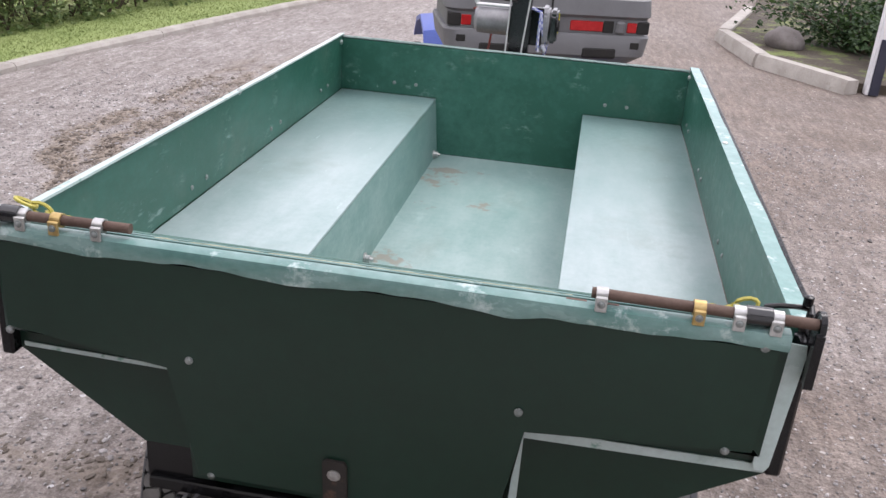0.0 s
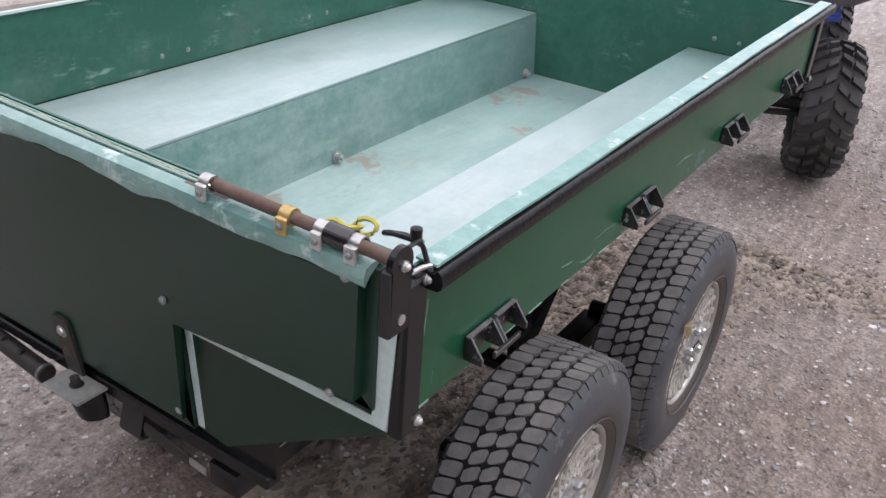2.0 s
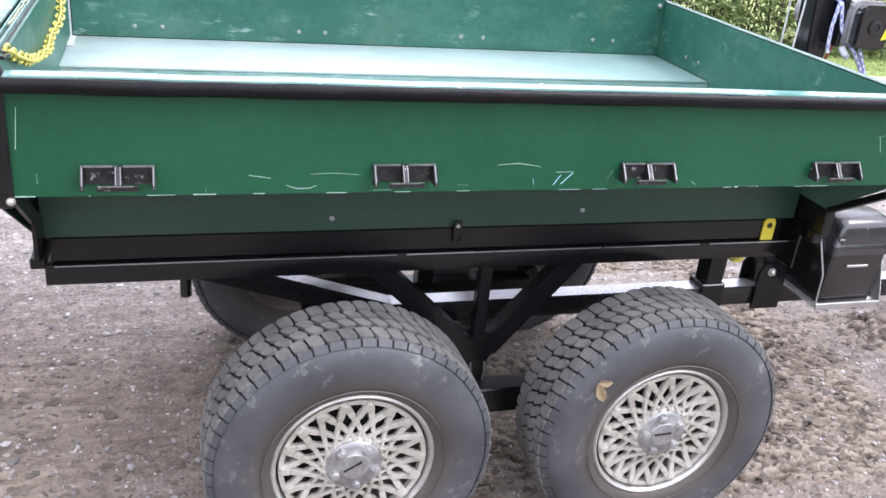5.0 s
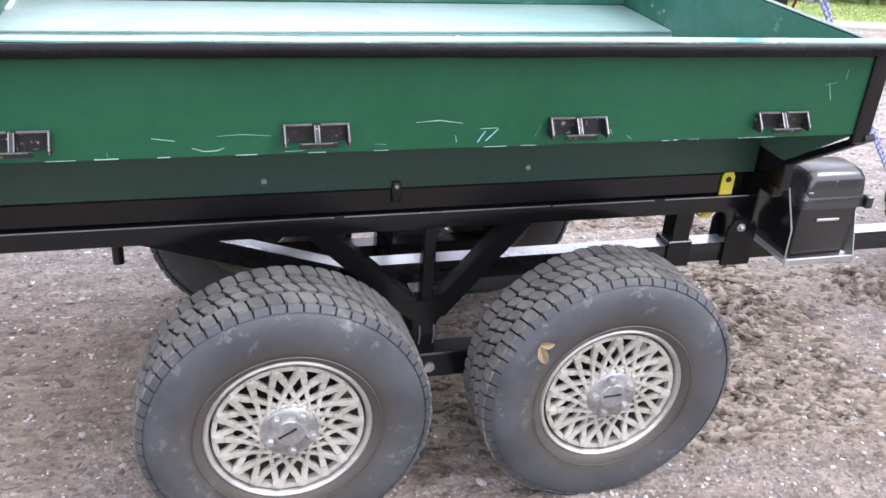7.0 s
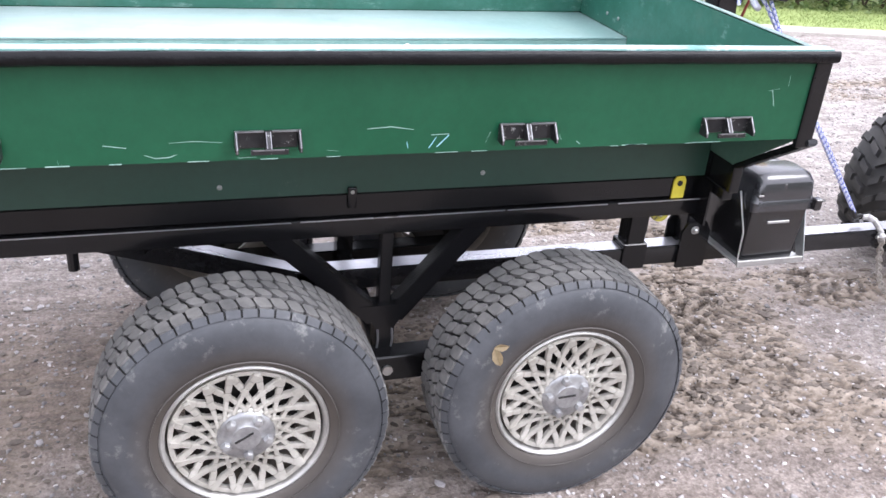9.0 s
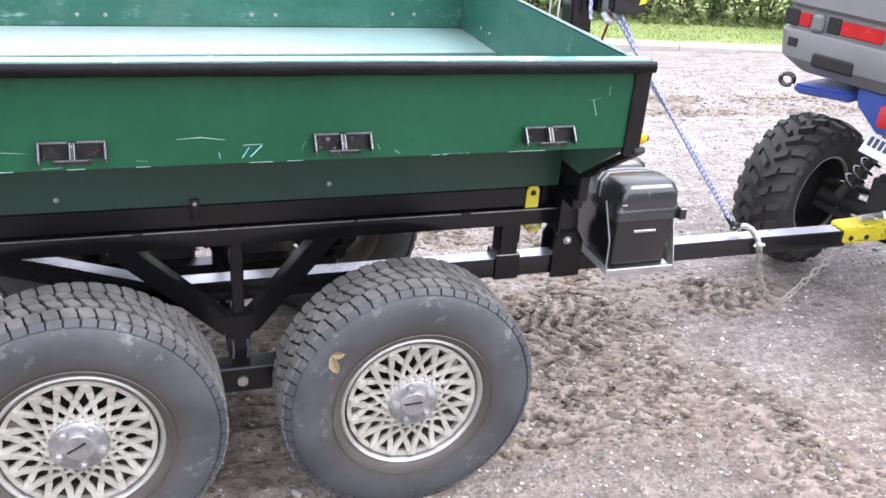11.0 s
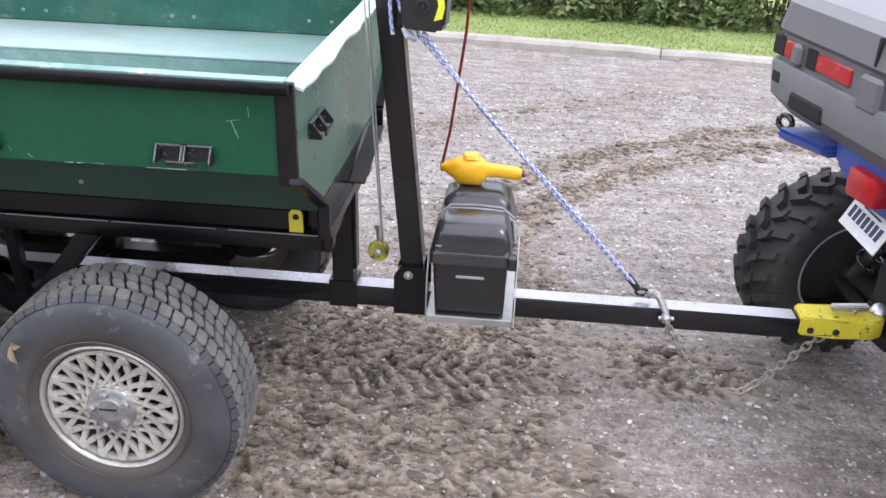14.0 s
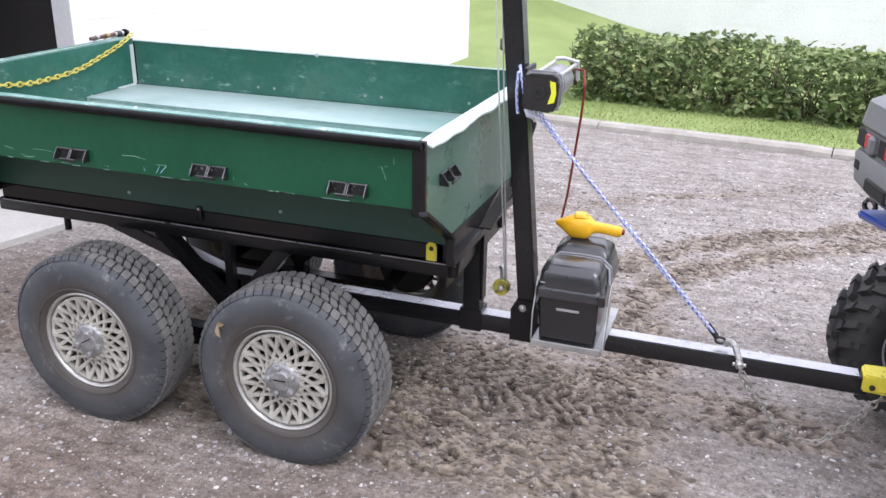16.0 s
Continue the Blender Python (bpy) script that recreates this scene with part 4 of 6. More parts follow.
def build_wheel():
    """A road tyre on a lace-pattern alloy; the outer face looks along +x from the hub plane at x = 0."""
    R, W = 0.325, 0.190
    rim = B()
    lathe(rim, [(-0.014, 0.1680), (0.002, 0.1700), (0.009, 0.1735), (0.0115, 0.1775), (0.0095, 0.1815), (0.002, 0.1845), (-0.006, 0.181), (-0.014, 0.1700)], 64, "x", (0, 0, 0), True)
    wheel = new("wheel", mesh_of("wheel", rim, LIP, 50))
    wheel["label"] = "road wheel with a dirty lace-pattern alloy rim"
    bm = B()
    N = 18
    for i in range(N):
        for s in (1, -1):
            a0, a1 = (i + s * 1.75) * math.tau / N, i * math.tau / N
            p0, p1 = Vector((0, 0.064 * math.cos(a0), 0.064 * math.sin(a0))), Vector((0, 0.160 * math.cos(a1), 0.160 * math.sin(a1)))
            for k in range(5):
                p, q = p0.lerp(p1, k / 5), p0.lerp(p1, (k + 1.03) / 5)
                p.x, q.x = (0.0008 * s + 0.003 - 0.010 * math.sin(f * math.pi) for f in (k / 5, (k + 1) / 5))
                bar(bm, p, q, 0.0082 + 0.0021 * k, 0.013, 0.0018, (1, 0, 0))
    lathe(bm, [(-0.010, 0.060), (0.004, 0.060), (0.005, 0.065), (0.001, 0.070), (-0.010, 0.072)], 40, "x", (0, 0, 0), True)
    lathe(bm, [(-0.014, 0.1530), (0.001, 0.1535), (0.002, 0.1640), (-0.014, 0.1650)], 60, "x", (0, 0, 0), True)
    part("spoke_lattice", bm, ALLOY, wheel, "crossed lace spokes, dull and dirty", 40, True)
    bm = B()
    for i in range(N):
        a = i * math.tau / N
        lathe(bm, [(0.001, 0.0050), (0.006, 0.0044), (0.0075, 0.001)], 8, "x", (0, 0.1560 * math.cos(a), 0.1560 * math.sin(a)))
    part("rim_studs", bm, ALLOY, wheel, "", 40, True)["kind"] = "stuff"
    part("brake_drum", lathe(B(), [(-0.050, 0.02), (-0.050, 0.118), (-0.058, 0.124), (-0.105, 0.124), (-0.112, 0.118), (-0.112, 0.02)], 40, "x"), DARKMETAL, wheel, "", 40, True)
    part("rim_barrel", lathe(B(), [(-0.012, 0.1690), (-0.040, 0.158), (-0.110, 0.156), (-0.145, 0.168), (-0.158, 0.1745), (-0.160, 0.178), (-0.146, 0.172), (-0.110, 0.161), (-0.040, 0.163)], 48, "x", (0, 0, 0), True), BARREL, wheel, "mud-stained inner side of the rim", 40, True)
    part("centre_cap", lathe(B(), [(-0.006, 0.064), (0.004, 0.064), (0.009, 0.060), (0.012, 0.047), (0.014, 0.034), (0.017, 0.031), (0.019, 0.004)], 36, "x"), CAP, wheel, "scuffed dull grey centre cap", 40, True)
    part("cap_badge", bar(B(), (0.0195, -0.024, 0.010), (0.0195, 0.020, 0.002), 0.004, 0.003, 0.0, (1, 0, 0)), DARKMETAL, wheel, "", None, True)
    for i in range(5):
        a = math.radians(90 + 72 * i)
        part("lug_nut", lathe(B(), [(0.0, 0.0125), (0.020, 0.0115), (0.025, 0.009), (0.027, 0.002)], 6, "x", (0, 0.048 * math.cos(a), 0.048 * math.sin(a))), CAP, wheel, "", 20, True)
    # tyre body
    prof = [(-0.016, 0.170), (0.004, 0.178), (0.014, 0.190), (0.022, 0.212), (0.026, 0.238), (0.025, 0.264), (0.019, 0.288), (0.009, 0.3035), (-0.002, 0.3115), (-0.006, 0.312), (-0.150, 0.312), (-0.160, 0.3035), (-0.170, 0.288), (-0.177, 0.262), (-0.176, 0.236), (-0.168, 0.205), (-0.156, 0.178), (-0.140, 0.168)]
    tyre = part("tyre", lathe(B(), prof, 72, "x", (0, 0, 0), True), RUBBER, wheel, "dusty black all-terrain tyre", 60, True)
    # near-black rings put the shade between tread blocks into colour
    part("tread_base", lathe(B(), [(-0.003, 0.3122), (-0.153, 0.3122), (-0.150, 0.3135), (-0.006, 0.3135)], 72, "x", (0, 0, 0), True), GROOVE_SHADE, wheel, "", 60, True)
    bm = B()
    lathe(bm, [(0.0225, 0.2005), (0.0250, 0.2015), (0.0235, 0.2035)], 72, "x", (0, 0, 0), True)
    part("sidewall_bead", bm, RUBBER, wheel, "", 60, True)
    # tread: two rows of rounded skew blocks between slotted shoulder ribs
    bm = B()
    P = 58
    U = math.tau / P
    rows = ((-0.0465, -0.0755, 0.0, 0.3190, 0.3220, 0.34, 0.135), (-0.0800, -0.1090, 0.45, 0.3190, 0.3220, 0.34, 0.135), (-0.0005, -0.0400, 0.2, 0.3165, 0.3205, 0.20, 0.095), (-0.1155, -0.1550, 0.7, 0.3165, 0.3205, 0.20, 0.095))
    for a, b, off, r0, r1, skew, gap in rows:
        for i in range(P):
            t0, t1, sk, c = (i + off + gap) * U, (i + off + 1 - gap) * U, skew * U, 0.14 * U
            e = 0.005 * (1 if b > a else -1)
            m = (a + b) / 2
            line = [(a, t0 + c), (a + e, t0 - 0.02 * U), (m, t0 + sk * 0.30), (b - e, t0 + sk), (b, t0 + sk + c)]
            back = [(b, t1 + sk - c), (b - e, t1 + sk), (m, t1 + sk * 0.62), (a + e, t1 + 0.02 * U), (a, t1 - c)]
            q = line + back
            n = len(q)
            vs = [bm.verts.new((x, r * math.cos(t), r * math.sin(t))) for r in (r0 - 0.008, r1) for x, t in q]
            bm.faces.new(vs[n:])
            for k in range(n):
                j = (k + 1) % n
                bm.faces.new((vs[k], vs[j], vs[n + j], vs[n + k]))
    tr = part("tread", bm, TREAD, wheel, "worn block tread", 30, True)
    tr["kind"] = "stuff"
    bm = B()
    for side in (1, -1):
        for i in range(P):
            t0, t1 = (i + 0.16) * math.tau / P, (i + 1.02) * math.tau / P
            q = [(0.002, 0.3170), (0.0085, 0.3100), (0.0130, 0.3035), (0.0085, 0.3010), (-0.004, 0.304)]
            if side < 0:
                q = [(-0.154 - x, r) for x, r in q]
            va = [bm.verts.new((x, r * math.cos(t0), r * math.sin(t0))) for x, r in q]
            vb = [bm.verts.new((x, r * math.cos(t1), r * math.sin(t1))) for x, r in q]
            bm.faces.new(va)
            bm.faces.new(vb[::-1])
            for k in range(len(q)):
                j = (k + 1) % len(q)
                bm.faces.new((va[k], va[j], vb[j], vb[k]))
    part("shoulder_tread", bm, RUBBER, wheel, "", 30, True)["kind"] = "stuff"
    for s in (1, -1):
        ring = [(0.0, 0.3140), (0.0070, 0.3085), (0.0112, 0.3030), (0.0085, 0.3005), (-0.004, 0.3040)]
        part("shoulder_groove", lathe(B(), ring if s > 0 else [(-0.154 - x, r) for x, r in ring], 72, "x", (0, 0, 0), True), GROOVE_SHADE, wheel, "", 60, True)
    return wheel


front_right = build_wheel()
front_right.parent = trailer
front_right.matrix_parent_inverse = BASES[trailer].inverted()
front_right.matrix_basis = pose(0.618, 2.819, 0.297, 12, 0, 0)
copy_thing(front_right, pose(0.622, 2.056, 0.301, 40, 0, 0))
copy_thing(front_right, pose(2 * XC - 0.622, 2.819, 0.297, 75, 0, 180))
copy_thing(front_right, pose(2 * XC - 0.622, 2.056, 0.301, 140, 0, 180))


# ---------------------------------------------------------------- mast, hitch and what hangs on the drawbar
def mast_at(z, dy=0.0):
    return Vector((0.032 + 0.012 * z, 3.526 - 0.094 * z + dy, z))


def build_mast():
    part("mast", bar(B(), mast_at(0.33), mast_at(1.80), 0.066, 0.064, 0.005, (0, 1, 0)), TUBE, trailer, "tall black square-tube winch mast leaning back")
    for x in (-0.010, 0.074):
        part("mast_bracket", plate(B(), [(3.432, 0.308), (3.530, 0.308), (3.530, 0.430), (3.512, 0.462), (3.450, 0.462), (3.432, 0.430)], "x", x, x + 0.010), BLACK, trailer)
    part("mast_pivot_bolt", bolt(B(), (0.0845, 3.474, 0.436), "+x", 0.010, 0.012), STEEL, trailer)
    # head pulley with two falls of lifting cord down to the box
    head = mast_at(1.78, -0.050)
    part("head_pulley", lathe(B(), [(-0.012, 0.030), (-0.008, 0.030), (-0.003, 0.022), (0.003, 0.022), (0.008, 0.030), (0.012, 0.030)], 20, "x", head), STEEL, trailer)
    for x0, x1 in ((0.025, -0.012), (0.118, 0.004)):
        part("lifting_cord", sweep(B(), [(x1 + (x0 - x1) * i / 6, 3.385 - 0.060 * i / 6, 0.49 + 1.29 * i / 6) for i in range(7)], 0.0028, 6), CORD, trailer, "grey lifting cord")
    part("cord_guide", sweep(B(), [(0.03, 3.37, 1.30), (-0.02, 3.33, 1.31), (-0.09, 3.31, 1.33)], 0.004, 8), DARKMETAL, trailer)


DULL_YELLOW = surface("dirty_yellow_cheek", (0.20, 0.17, 0.03), (0.50, 0.44, 0.06), 0.6, broad=30, fine=90, wear=(0.05, 0.045, 0.03), wear_at=(0.52, 0.60), wear_scale=40)
HOOK_STEEL = surface("stained_cast_hook", (0.24, 0.23, 0.22), (0.56, 0.55, 0.53), 0.42, 0.5, broad=60, fine=140, bump=0.3)
CHAIN_DIRT = surface("dirty_chain_steel", (0.32, 0.29, 0.255), (0.52, 0.49, 0.45), 0.5, 0.4, broad=25, fine=120)
CORD = surface("grey_cord", (0.42, 0.42, 0.42), (0.55, 0.55, 0.54), 0.7, broad=40, fine=200)
ROPE_WHITE = surface("white_rope", (0.60, 0.62, 0.72), (0.74, 0.76, 0.84), 0.8, broad=60, fine=250, bump=0.5)
ROPE_BLUE = surface("blue_rope", (0.04, 0.07, 0.42), (0.07, 0.11, 0.55), 0.8, broad=60, fine=250, bump=0.5)
ORANGE = surface("amber_plastic", (0.80, 0.42, 0.01), (0.86, 0.47, 0.015), 0.33, broad=10, fine=120, bump=0.05)
RED_CABLE = surface("red_cable", (0.16, 0.02, 0.012), (0.24, 0.035, 0.02), 0.5, broad=30, fine=150)
TRAY = surface("bare_aluminium", (0.38, 0.38, 0.375), (0.52, 0.52, 0.51), 0.38, 0.7, broad=16, fine=90, bump=0.1)
build_mast()


def link_chain(bm, pts, pitch, r, wide):
    """Welded links along a line of points, every other one turned."""
    pts = [Vector(p) for p in pts]
    run = [0.0]
    for a, b in zip(pts, pts[1:]):
        run.append(run[-1] + (b - a).length)
    def on(s):
        for i in range(len(pts) - 1):
            if s <= run[i + 1] or i == len(pts) - 2:
                return pts[i].lerp(pts[i + 1], (s - run[i]) / (run[i + 1] - run[i]))
    k = 0
    s = 0.0
    while s < run[-1]:
        p, q = on(s), on(min(s + 0.01, run[-1] + 0.01))
        d = (q - p).normalized()
        side = d.cross(Vector((0, 0.2, 1))).normalized()
        if k % 2:
            side = d.cross(side)
        loop = []
        half = pitch * 0.68
        for j in range(12):
            a = j * math.tau / 12
            loop.append(p + d * (half * math.cos(a)) + side * (wide * math.sin(a)))
        sweep(bm, loop, r, 5, True)
        s += pitch
        k += 1
    return bm


def build_tow_gear():
    c = thing("coupler", (0.045, 4.62, 0.30), "yellow painted ball coupler bolted to the drawbar end", "trailer coupler")
    bm = plate(B(), [(0.000, 4.515), (0.085, 4.515), (0.080, 4.610), (0.088, 4.665), (0.084, 4.720), (0.060, 4.750), (0.028, 4.750), (0.004, 4.720), (-0.002, 4.665), (0.005, 4.610)], "z", 0.352, 0.412)
    bmesh.ops.bevel(bm, geom=list(bm.edges), offset=0.006, segments=2, affect="EDGES")
    part("coupler_body", bm, YELLOW, c)
    part("latch", bar(B(), (0.044, 4.60, 0.428), (0.044, 4.70, 0.436), 0.022, 0.020, 0.004), STEEL, c)
    part("latch_pin", sweep(B(), [(0.02, 4.66, 0.43), (0.07, 4.66, 0.43), (0.075, 4.66, 0.445)], 0.004, 8), STEEL, c)
    for y in (4.545, 4.615):
        part("bolt", bolt(B(), (0.0865, y, 0.372), "+x", 0.007, 0.006), DARKMETAL, c)
    # clevis hook and rope
    h = thing("winch_hook", (0.05, 4.15, 0.41), "bright steel hook fixed to the drawbar, rope tied to it", "hook")
    def at(x, y, z):
        return (x + 0.018, y - 0.046, z + 0.024)
    part("hook_body", sweep(B(), [at(0.030, 4.166, 0.392), at(0.028, 4.158, 0.404), at(0.031, 4.160, 0.411), at(0.040, 4.176, 0.415), at(0.055, 4.192, 0.408), at(0.070, 4.200, 0.392), at(0.082, 4.210, 0.374)], [0.005, 0.009, 0.010, 0.0115, 0.0115, 0.0105, 0.010], 10), HOOK_STEEL, h)
    part("hook_eye", sweep(B(), [at(0.030 + 0.006 * math.cos(a), 4.142 + 0.017 * math.sin(a), 0.410 + 0.014 * math.cos(a)) for a in np.linspace(0, math.tau, 13)[:-1]], 0.0045, 8, True), WORN, h)
    part("shackle", sweep(B(), [at(0.080, 4.206, 0.374), at(0.085, 4.210, 0.362), at(0.088, 4.214, 0.348)], [0.010, 0.016, 0.011], 10), HOOK_STEEL, h, "worn shackle that holds the chain")
    part("shackle_pin", sweep(B(), [at(0.085, 4.190, 0.360), at(0.087, 4.232, 0.362)], 0.006, 8), STEEL, h)
    rope = thing("winch_rope", (0.08, 3.8, 0.41), "blue and white braided rope stretched from winch to drawbar hook", "rope")
    def braid(name, pts):
        pts = [Vector(p) for p in pts]
        bm1, bm2 = B(), B()
        sweep(bm1, pts, 0.0050, 8)
        for ph in (0, math.pi):
            for turn in (1, -1):
                hel, s = [], 0.0
                for a, b in zip(pts, pts[1:]):
                    d = (b - a)
                    L = d.length
                    d.normalize()
                    u = d.cross(Vector((0.31, 0.17, 0.93))).normalized()
                    w = u.cross(d)
                    n = max(2, int(L / 0.005))
                    for i in range(n):
                        t = ph + turn * (s + L * i / n) * math.tau / 0.046
                        hel.append(a.lerp(b, i / n) + 0.0044 * (math.cos(t) * u + math.sin(t) * w))
                    s += L
                sweep(bm2, hel, 0.0014, 4)
        part(name, bm1, ROPE_WHITE, rope)
        part("blue_strand", bm2, ROPE_BLUE, rope)
    knot = Vector((0.135, 3.500, 1.135))
    end = Vector((0.028, 4.131, 0.417))
    mid = Vector((0.096, 3.66, 0.930))
    braid("rope_strand", [knot, knot.lerp(end, 0.33), knot.lerp(end, 0.66) + Vector((0, 0, -0.006)), end])
    braid("rope_strand", [knot + Vector((0.004, 0.010, 0.010)), mid + Vector((0.002, 0.006, 0.008)), knot.lerp(end, 0.6) + Vector((0.002, 0.004, 0.003)), end + Vector((0.002, 0, 0.004))])
    braid("rope_loop", [knot, (0.118, 3.452, 1.19), (0.112, 3.435, 1.262), (0.085, 3.425, 1.275), (0.04, 3.425, 1.272)])
    braid("rope_loop", [(0.112, 3.428, 1.262), (0.110, 3.424, 1.20), (0.110, 3.428, 1.148), (0.112, 3.432, 1.128)])
    part("knot", sweep(B(), [(0.122, 3.462, 1.148), (0.130, 3.472, 1.130), (0.124, 3.486, 1.122), (0.116, 3.476, 1.134), (0.124, 3.466, 1.140)], 0.009, 8), ROPE_WHITE, rope)
    part("whipping", sweep(B(), [end + Vector((0, -0.035, 0.042)), end], 0.010, 8), DARKMETAL, rope)
    # safety chain
    sag = [(0.088, 4.214, 0.346), (0.066, 4.250, 0.275), (0.030, 4.310, 0.185), (0.010, 4.365, 0.115), (-0.015, 4.430, 0.062), (-0.035, 4.500, 0.056), (-0.035, 4.555, 0.110), (-0.010, 4.605, 0.200), (0.018, 4.650, 0.285), (0.040, 4.680, 0.330)]
    solo("safety_chain", link_chain(B(), sag, 0.026, 0.0038, 0.0100), CHAIN_DIRT, "dirty steel safety chain sagging under the drawbar", "chain", smooth=60)
    # yellow chain inside the tailgate
    n = 24
    pts = [(-0.53 + i * 1.105 / n, 1.444 + 0.004 * math.sin(i), 1.182 - 0.115 * (1 - (2 * i / n - 1) ** 2)) for i in range(n + 1)]
    solo("tailgate_chain", link_chain(B(), pts, 0.026, 0.0032, 0.0095), YELLOW_CHAIN, "yellow link chain slung across inside the tailgate", "chain", smooth=60)
    # thin pale cord along the tailgate's top
    solo("tie_cord", sweep(B(), [(-0.30 + i * 0.62 / 40, 1.4105 + 0.004 * noise.noise((i * 0.6, 0, 0)), 1.1665 + 0.002 * noise.noise((i * 0.5, 3, 0))) for i in range(41)], 0.0022, 6), CORD_YELLOW, "faded yellow cord lying along the tailgate lip", "cord")
    # lifting block
    b = thing("pulley_block", (-0.005, 3.352, 0.43), "small yellow snatch block hanging on the lifting cord", "pulley")
    part("cheek", lathe(B(), [(-0.014, 0.002), (-0.014, 0.029), (-0.008, 0.031), (0.008, 0.031), (0.014, 0.029), (0.014, 0.002)], 22, "x", (-0.005, 3.352, 0.470)), DULL_YELLOW, b)
    part("block_hook", sweep(B(), [(-0.005, 3.352, 0.50), (-0.005, 3.350, 0.535), (0.0, 3.345, 0.55)], 0.006, 8), STEEL, b)
    part("axle_pin", bolt(B(), (0.0095, 3.352, 0.470), "+x", 0.008, 0.008), STEEL, b)


YELLOW_CHAIN = surface("yellow_chain_paint", (0.48, 0.42, 0.07), (0.62, 0.55, 0.13), 0.45, broad=25, fine=120)
CORD_YELLOW = surface("faded_yellow_cord", (0.26, 0.28, 0.17), (0.45, 0.47, 0.34), 0.8, broad=40, fine=200)
build_tow_gear()


def shifted(ob, x, y, z):
    ob.matrix_basis = Matrix.Translation((x, y, z)) @ ob.matrix_basis
    return ob


for nm, way in (("coupler", (-0.006, 0.066, -0.018)), ("winch_hook", (-0.018, 0.046, -0.024)), ("pulley_block", (0.022, 0.025, 0.006))):
    shifted(bpy.data.objects[nm], *way)


GREY_CASE = surface("grey_cast_case", (0.26, 0.26, 0.27), (0.36, 0.36, 0.37), 0.4, 0.4, broad=20, fine=120)


def build_winch():
    w = thing("winch", (0.05, 3.47, 1.12), "black electric winch with silver drum bars bolted to the mast", "winch")
    c = (0, 3.492, 1.205)
    bm = plate(B(), [(3.440, 1.150), (3.530, 1.142), (3.546, 1.156), (3.552, 1.240), (3.538, 1.262), (3.452, 1.262), (3.436, 1.246)], "x", 0.118, 0.148)
    bmesh.ops.bevel(bm, geom=list(bm.edges), offset=0.008, segments=2, affect="EDGES")
    part("gearbox", bm, PLASTIC, w, "rounded black gear housing")
    bm = plate(B(), [(3.436, 1.146), (3.535, 1.140), (3.552, 1.156), (3.558, 1.244), (3.542, 1.268), (3.450, 1.268), (3.432, 1.248)], "x", 0.088, 0.1175)
    bmesh.ops.bevel(bm, geom=list(bm.edges), offset=0.008, segments=2, affect="EDGES")
    part("gear_ring_case", bm, GREY_CASE, w, "grey cast gear ring case")
    part("hub_dial", lathe(B(), [(0.146, 0.020), (0.153, 0.020), (0.154, 0.012), (0.150, 0.010), (0.152, 0.004)], 24, "x", c), DARKMETAL, w, "grey hub knob")
    part("warning_label", plate(B(), [(3.520, 1.172), (3.540, 1.178), (3.546, 1.205), (3.542, 1.240), (3.524, 1.244), (3.530, 1.208)], "x", 0.1482, 0.1495), LABEL_YELLOW, w, "yellow sticker")
    part("motor", lathe(B(), [(-0.150, 0.006), (-0.148, 0.036), (-0.136, 0.048), (0.000, 0.050), (0.004, 0.030)], 28, "x", c), GREY_CASE, w, "grey motor barrel")
    part("drum", lathe(B(), [(0.004, 0.042), (0.010, 0.042), (0.012, 0.026), (0.084, 0.026), (0.086, 0.042), (0.092, 0.042)], 28, "x", c), STEEL, w)
    for dy, dz in ((-0.02, 0.054), (0.048, 0.046)):
        part("tie_bar", sweep(B(), [(-0.145, 3.492 + dy, 1.205 + dz), (0.090, 3.492 + dy, 1.205 + dz)], 0.006, 10), CHROME, w, "bright tie bar")
    part("end_strap", sweep(B(), [(-0.145, 3.472, 1.267), (-0.150, 3.500, 1.270), (-0.150, 3.547, 1.261), (-0.150, 3.552, 1.20)], 0.007, 8), CHROME, w)
    part("mount_plate", box(B(), -0.02, 0.098, 3.425, 3.438, 1.14, 1.27, 0.003), BLACK, w)
    cab = [(-0.14, 3.535, 1.24), (-0.10, 3.58, 1.245), (-0.07, 3.592, 1.20), (-0.08, 3.585, 1.10), (-0.11, 3.565, 0.95), (-0.14, 3.545, 0.80), (-0.165, 3.525, 0.70), (-0.170, 3.525, 0.672)]
    solo("power_cable", sweep(B(), cab, 0.0042, 8), RED_CABLE, "thin red power cable hanging from the winch", "cable")
    solo("rocker_terminal", lathe(B(), [(-0.012, 0.008), (0.012, 0.010), (0.014, 0.005)], 10, "z", (-0.170, 3.525, 0.676)), RED_CABLE, "red terminal boot on the battery", "terminal")


LABEL_YELLOW = surface("yellow_sticker", (0.72, 0.74, 0.02), (0.78, 0.80, 0.05), 0.45, broad=20, fine=100)
build_winch()
shifted(bpy.data.objects["winch"], 0.022, 0.020, 0.006)
shifted(bpy.data.objects["power_cable"], 0.0, 0.016, 0.0)
shifted(bpy.data.objects["rocker_terminal"], 0.0, 0.016, 0.0)


def rounded(x0, x1, y0, y1, z, r, n=4):
    out = []
    for cx, cy, a0 in ((x1 - r, y1 - r, 0), (x0 + r, y1 - r, 90), (x0 + r, y0 + r, 180), (x1 - r, y0 + r, 270)):
        for i in range(n + 1):
            a = radians(a0 + 90 * i / n)
            out.append((cx + r * math.cos(a), cy + r * math.sin(a), z))
    return out


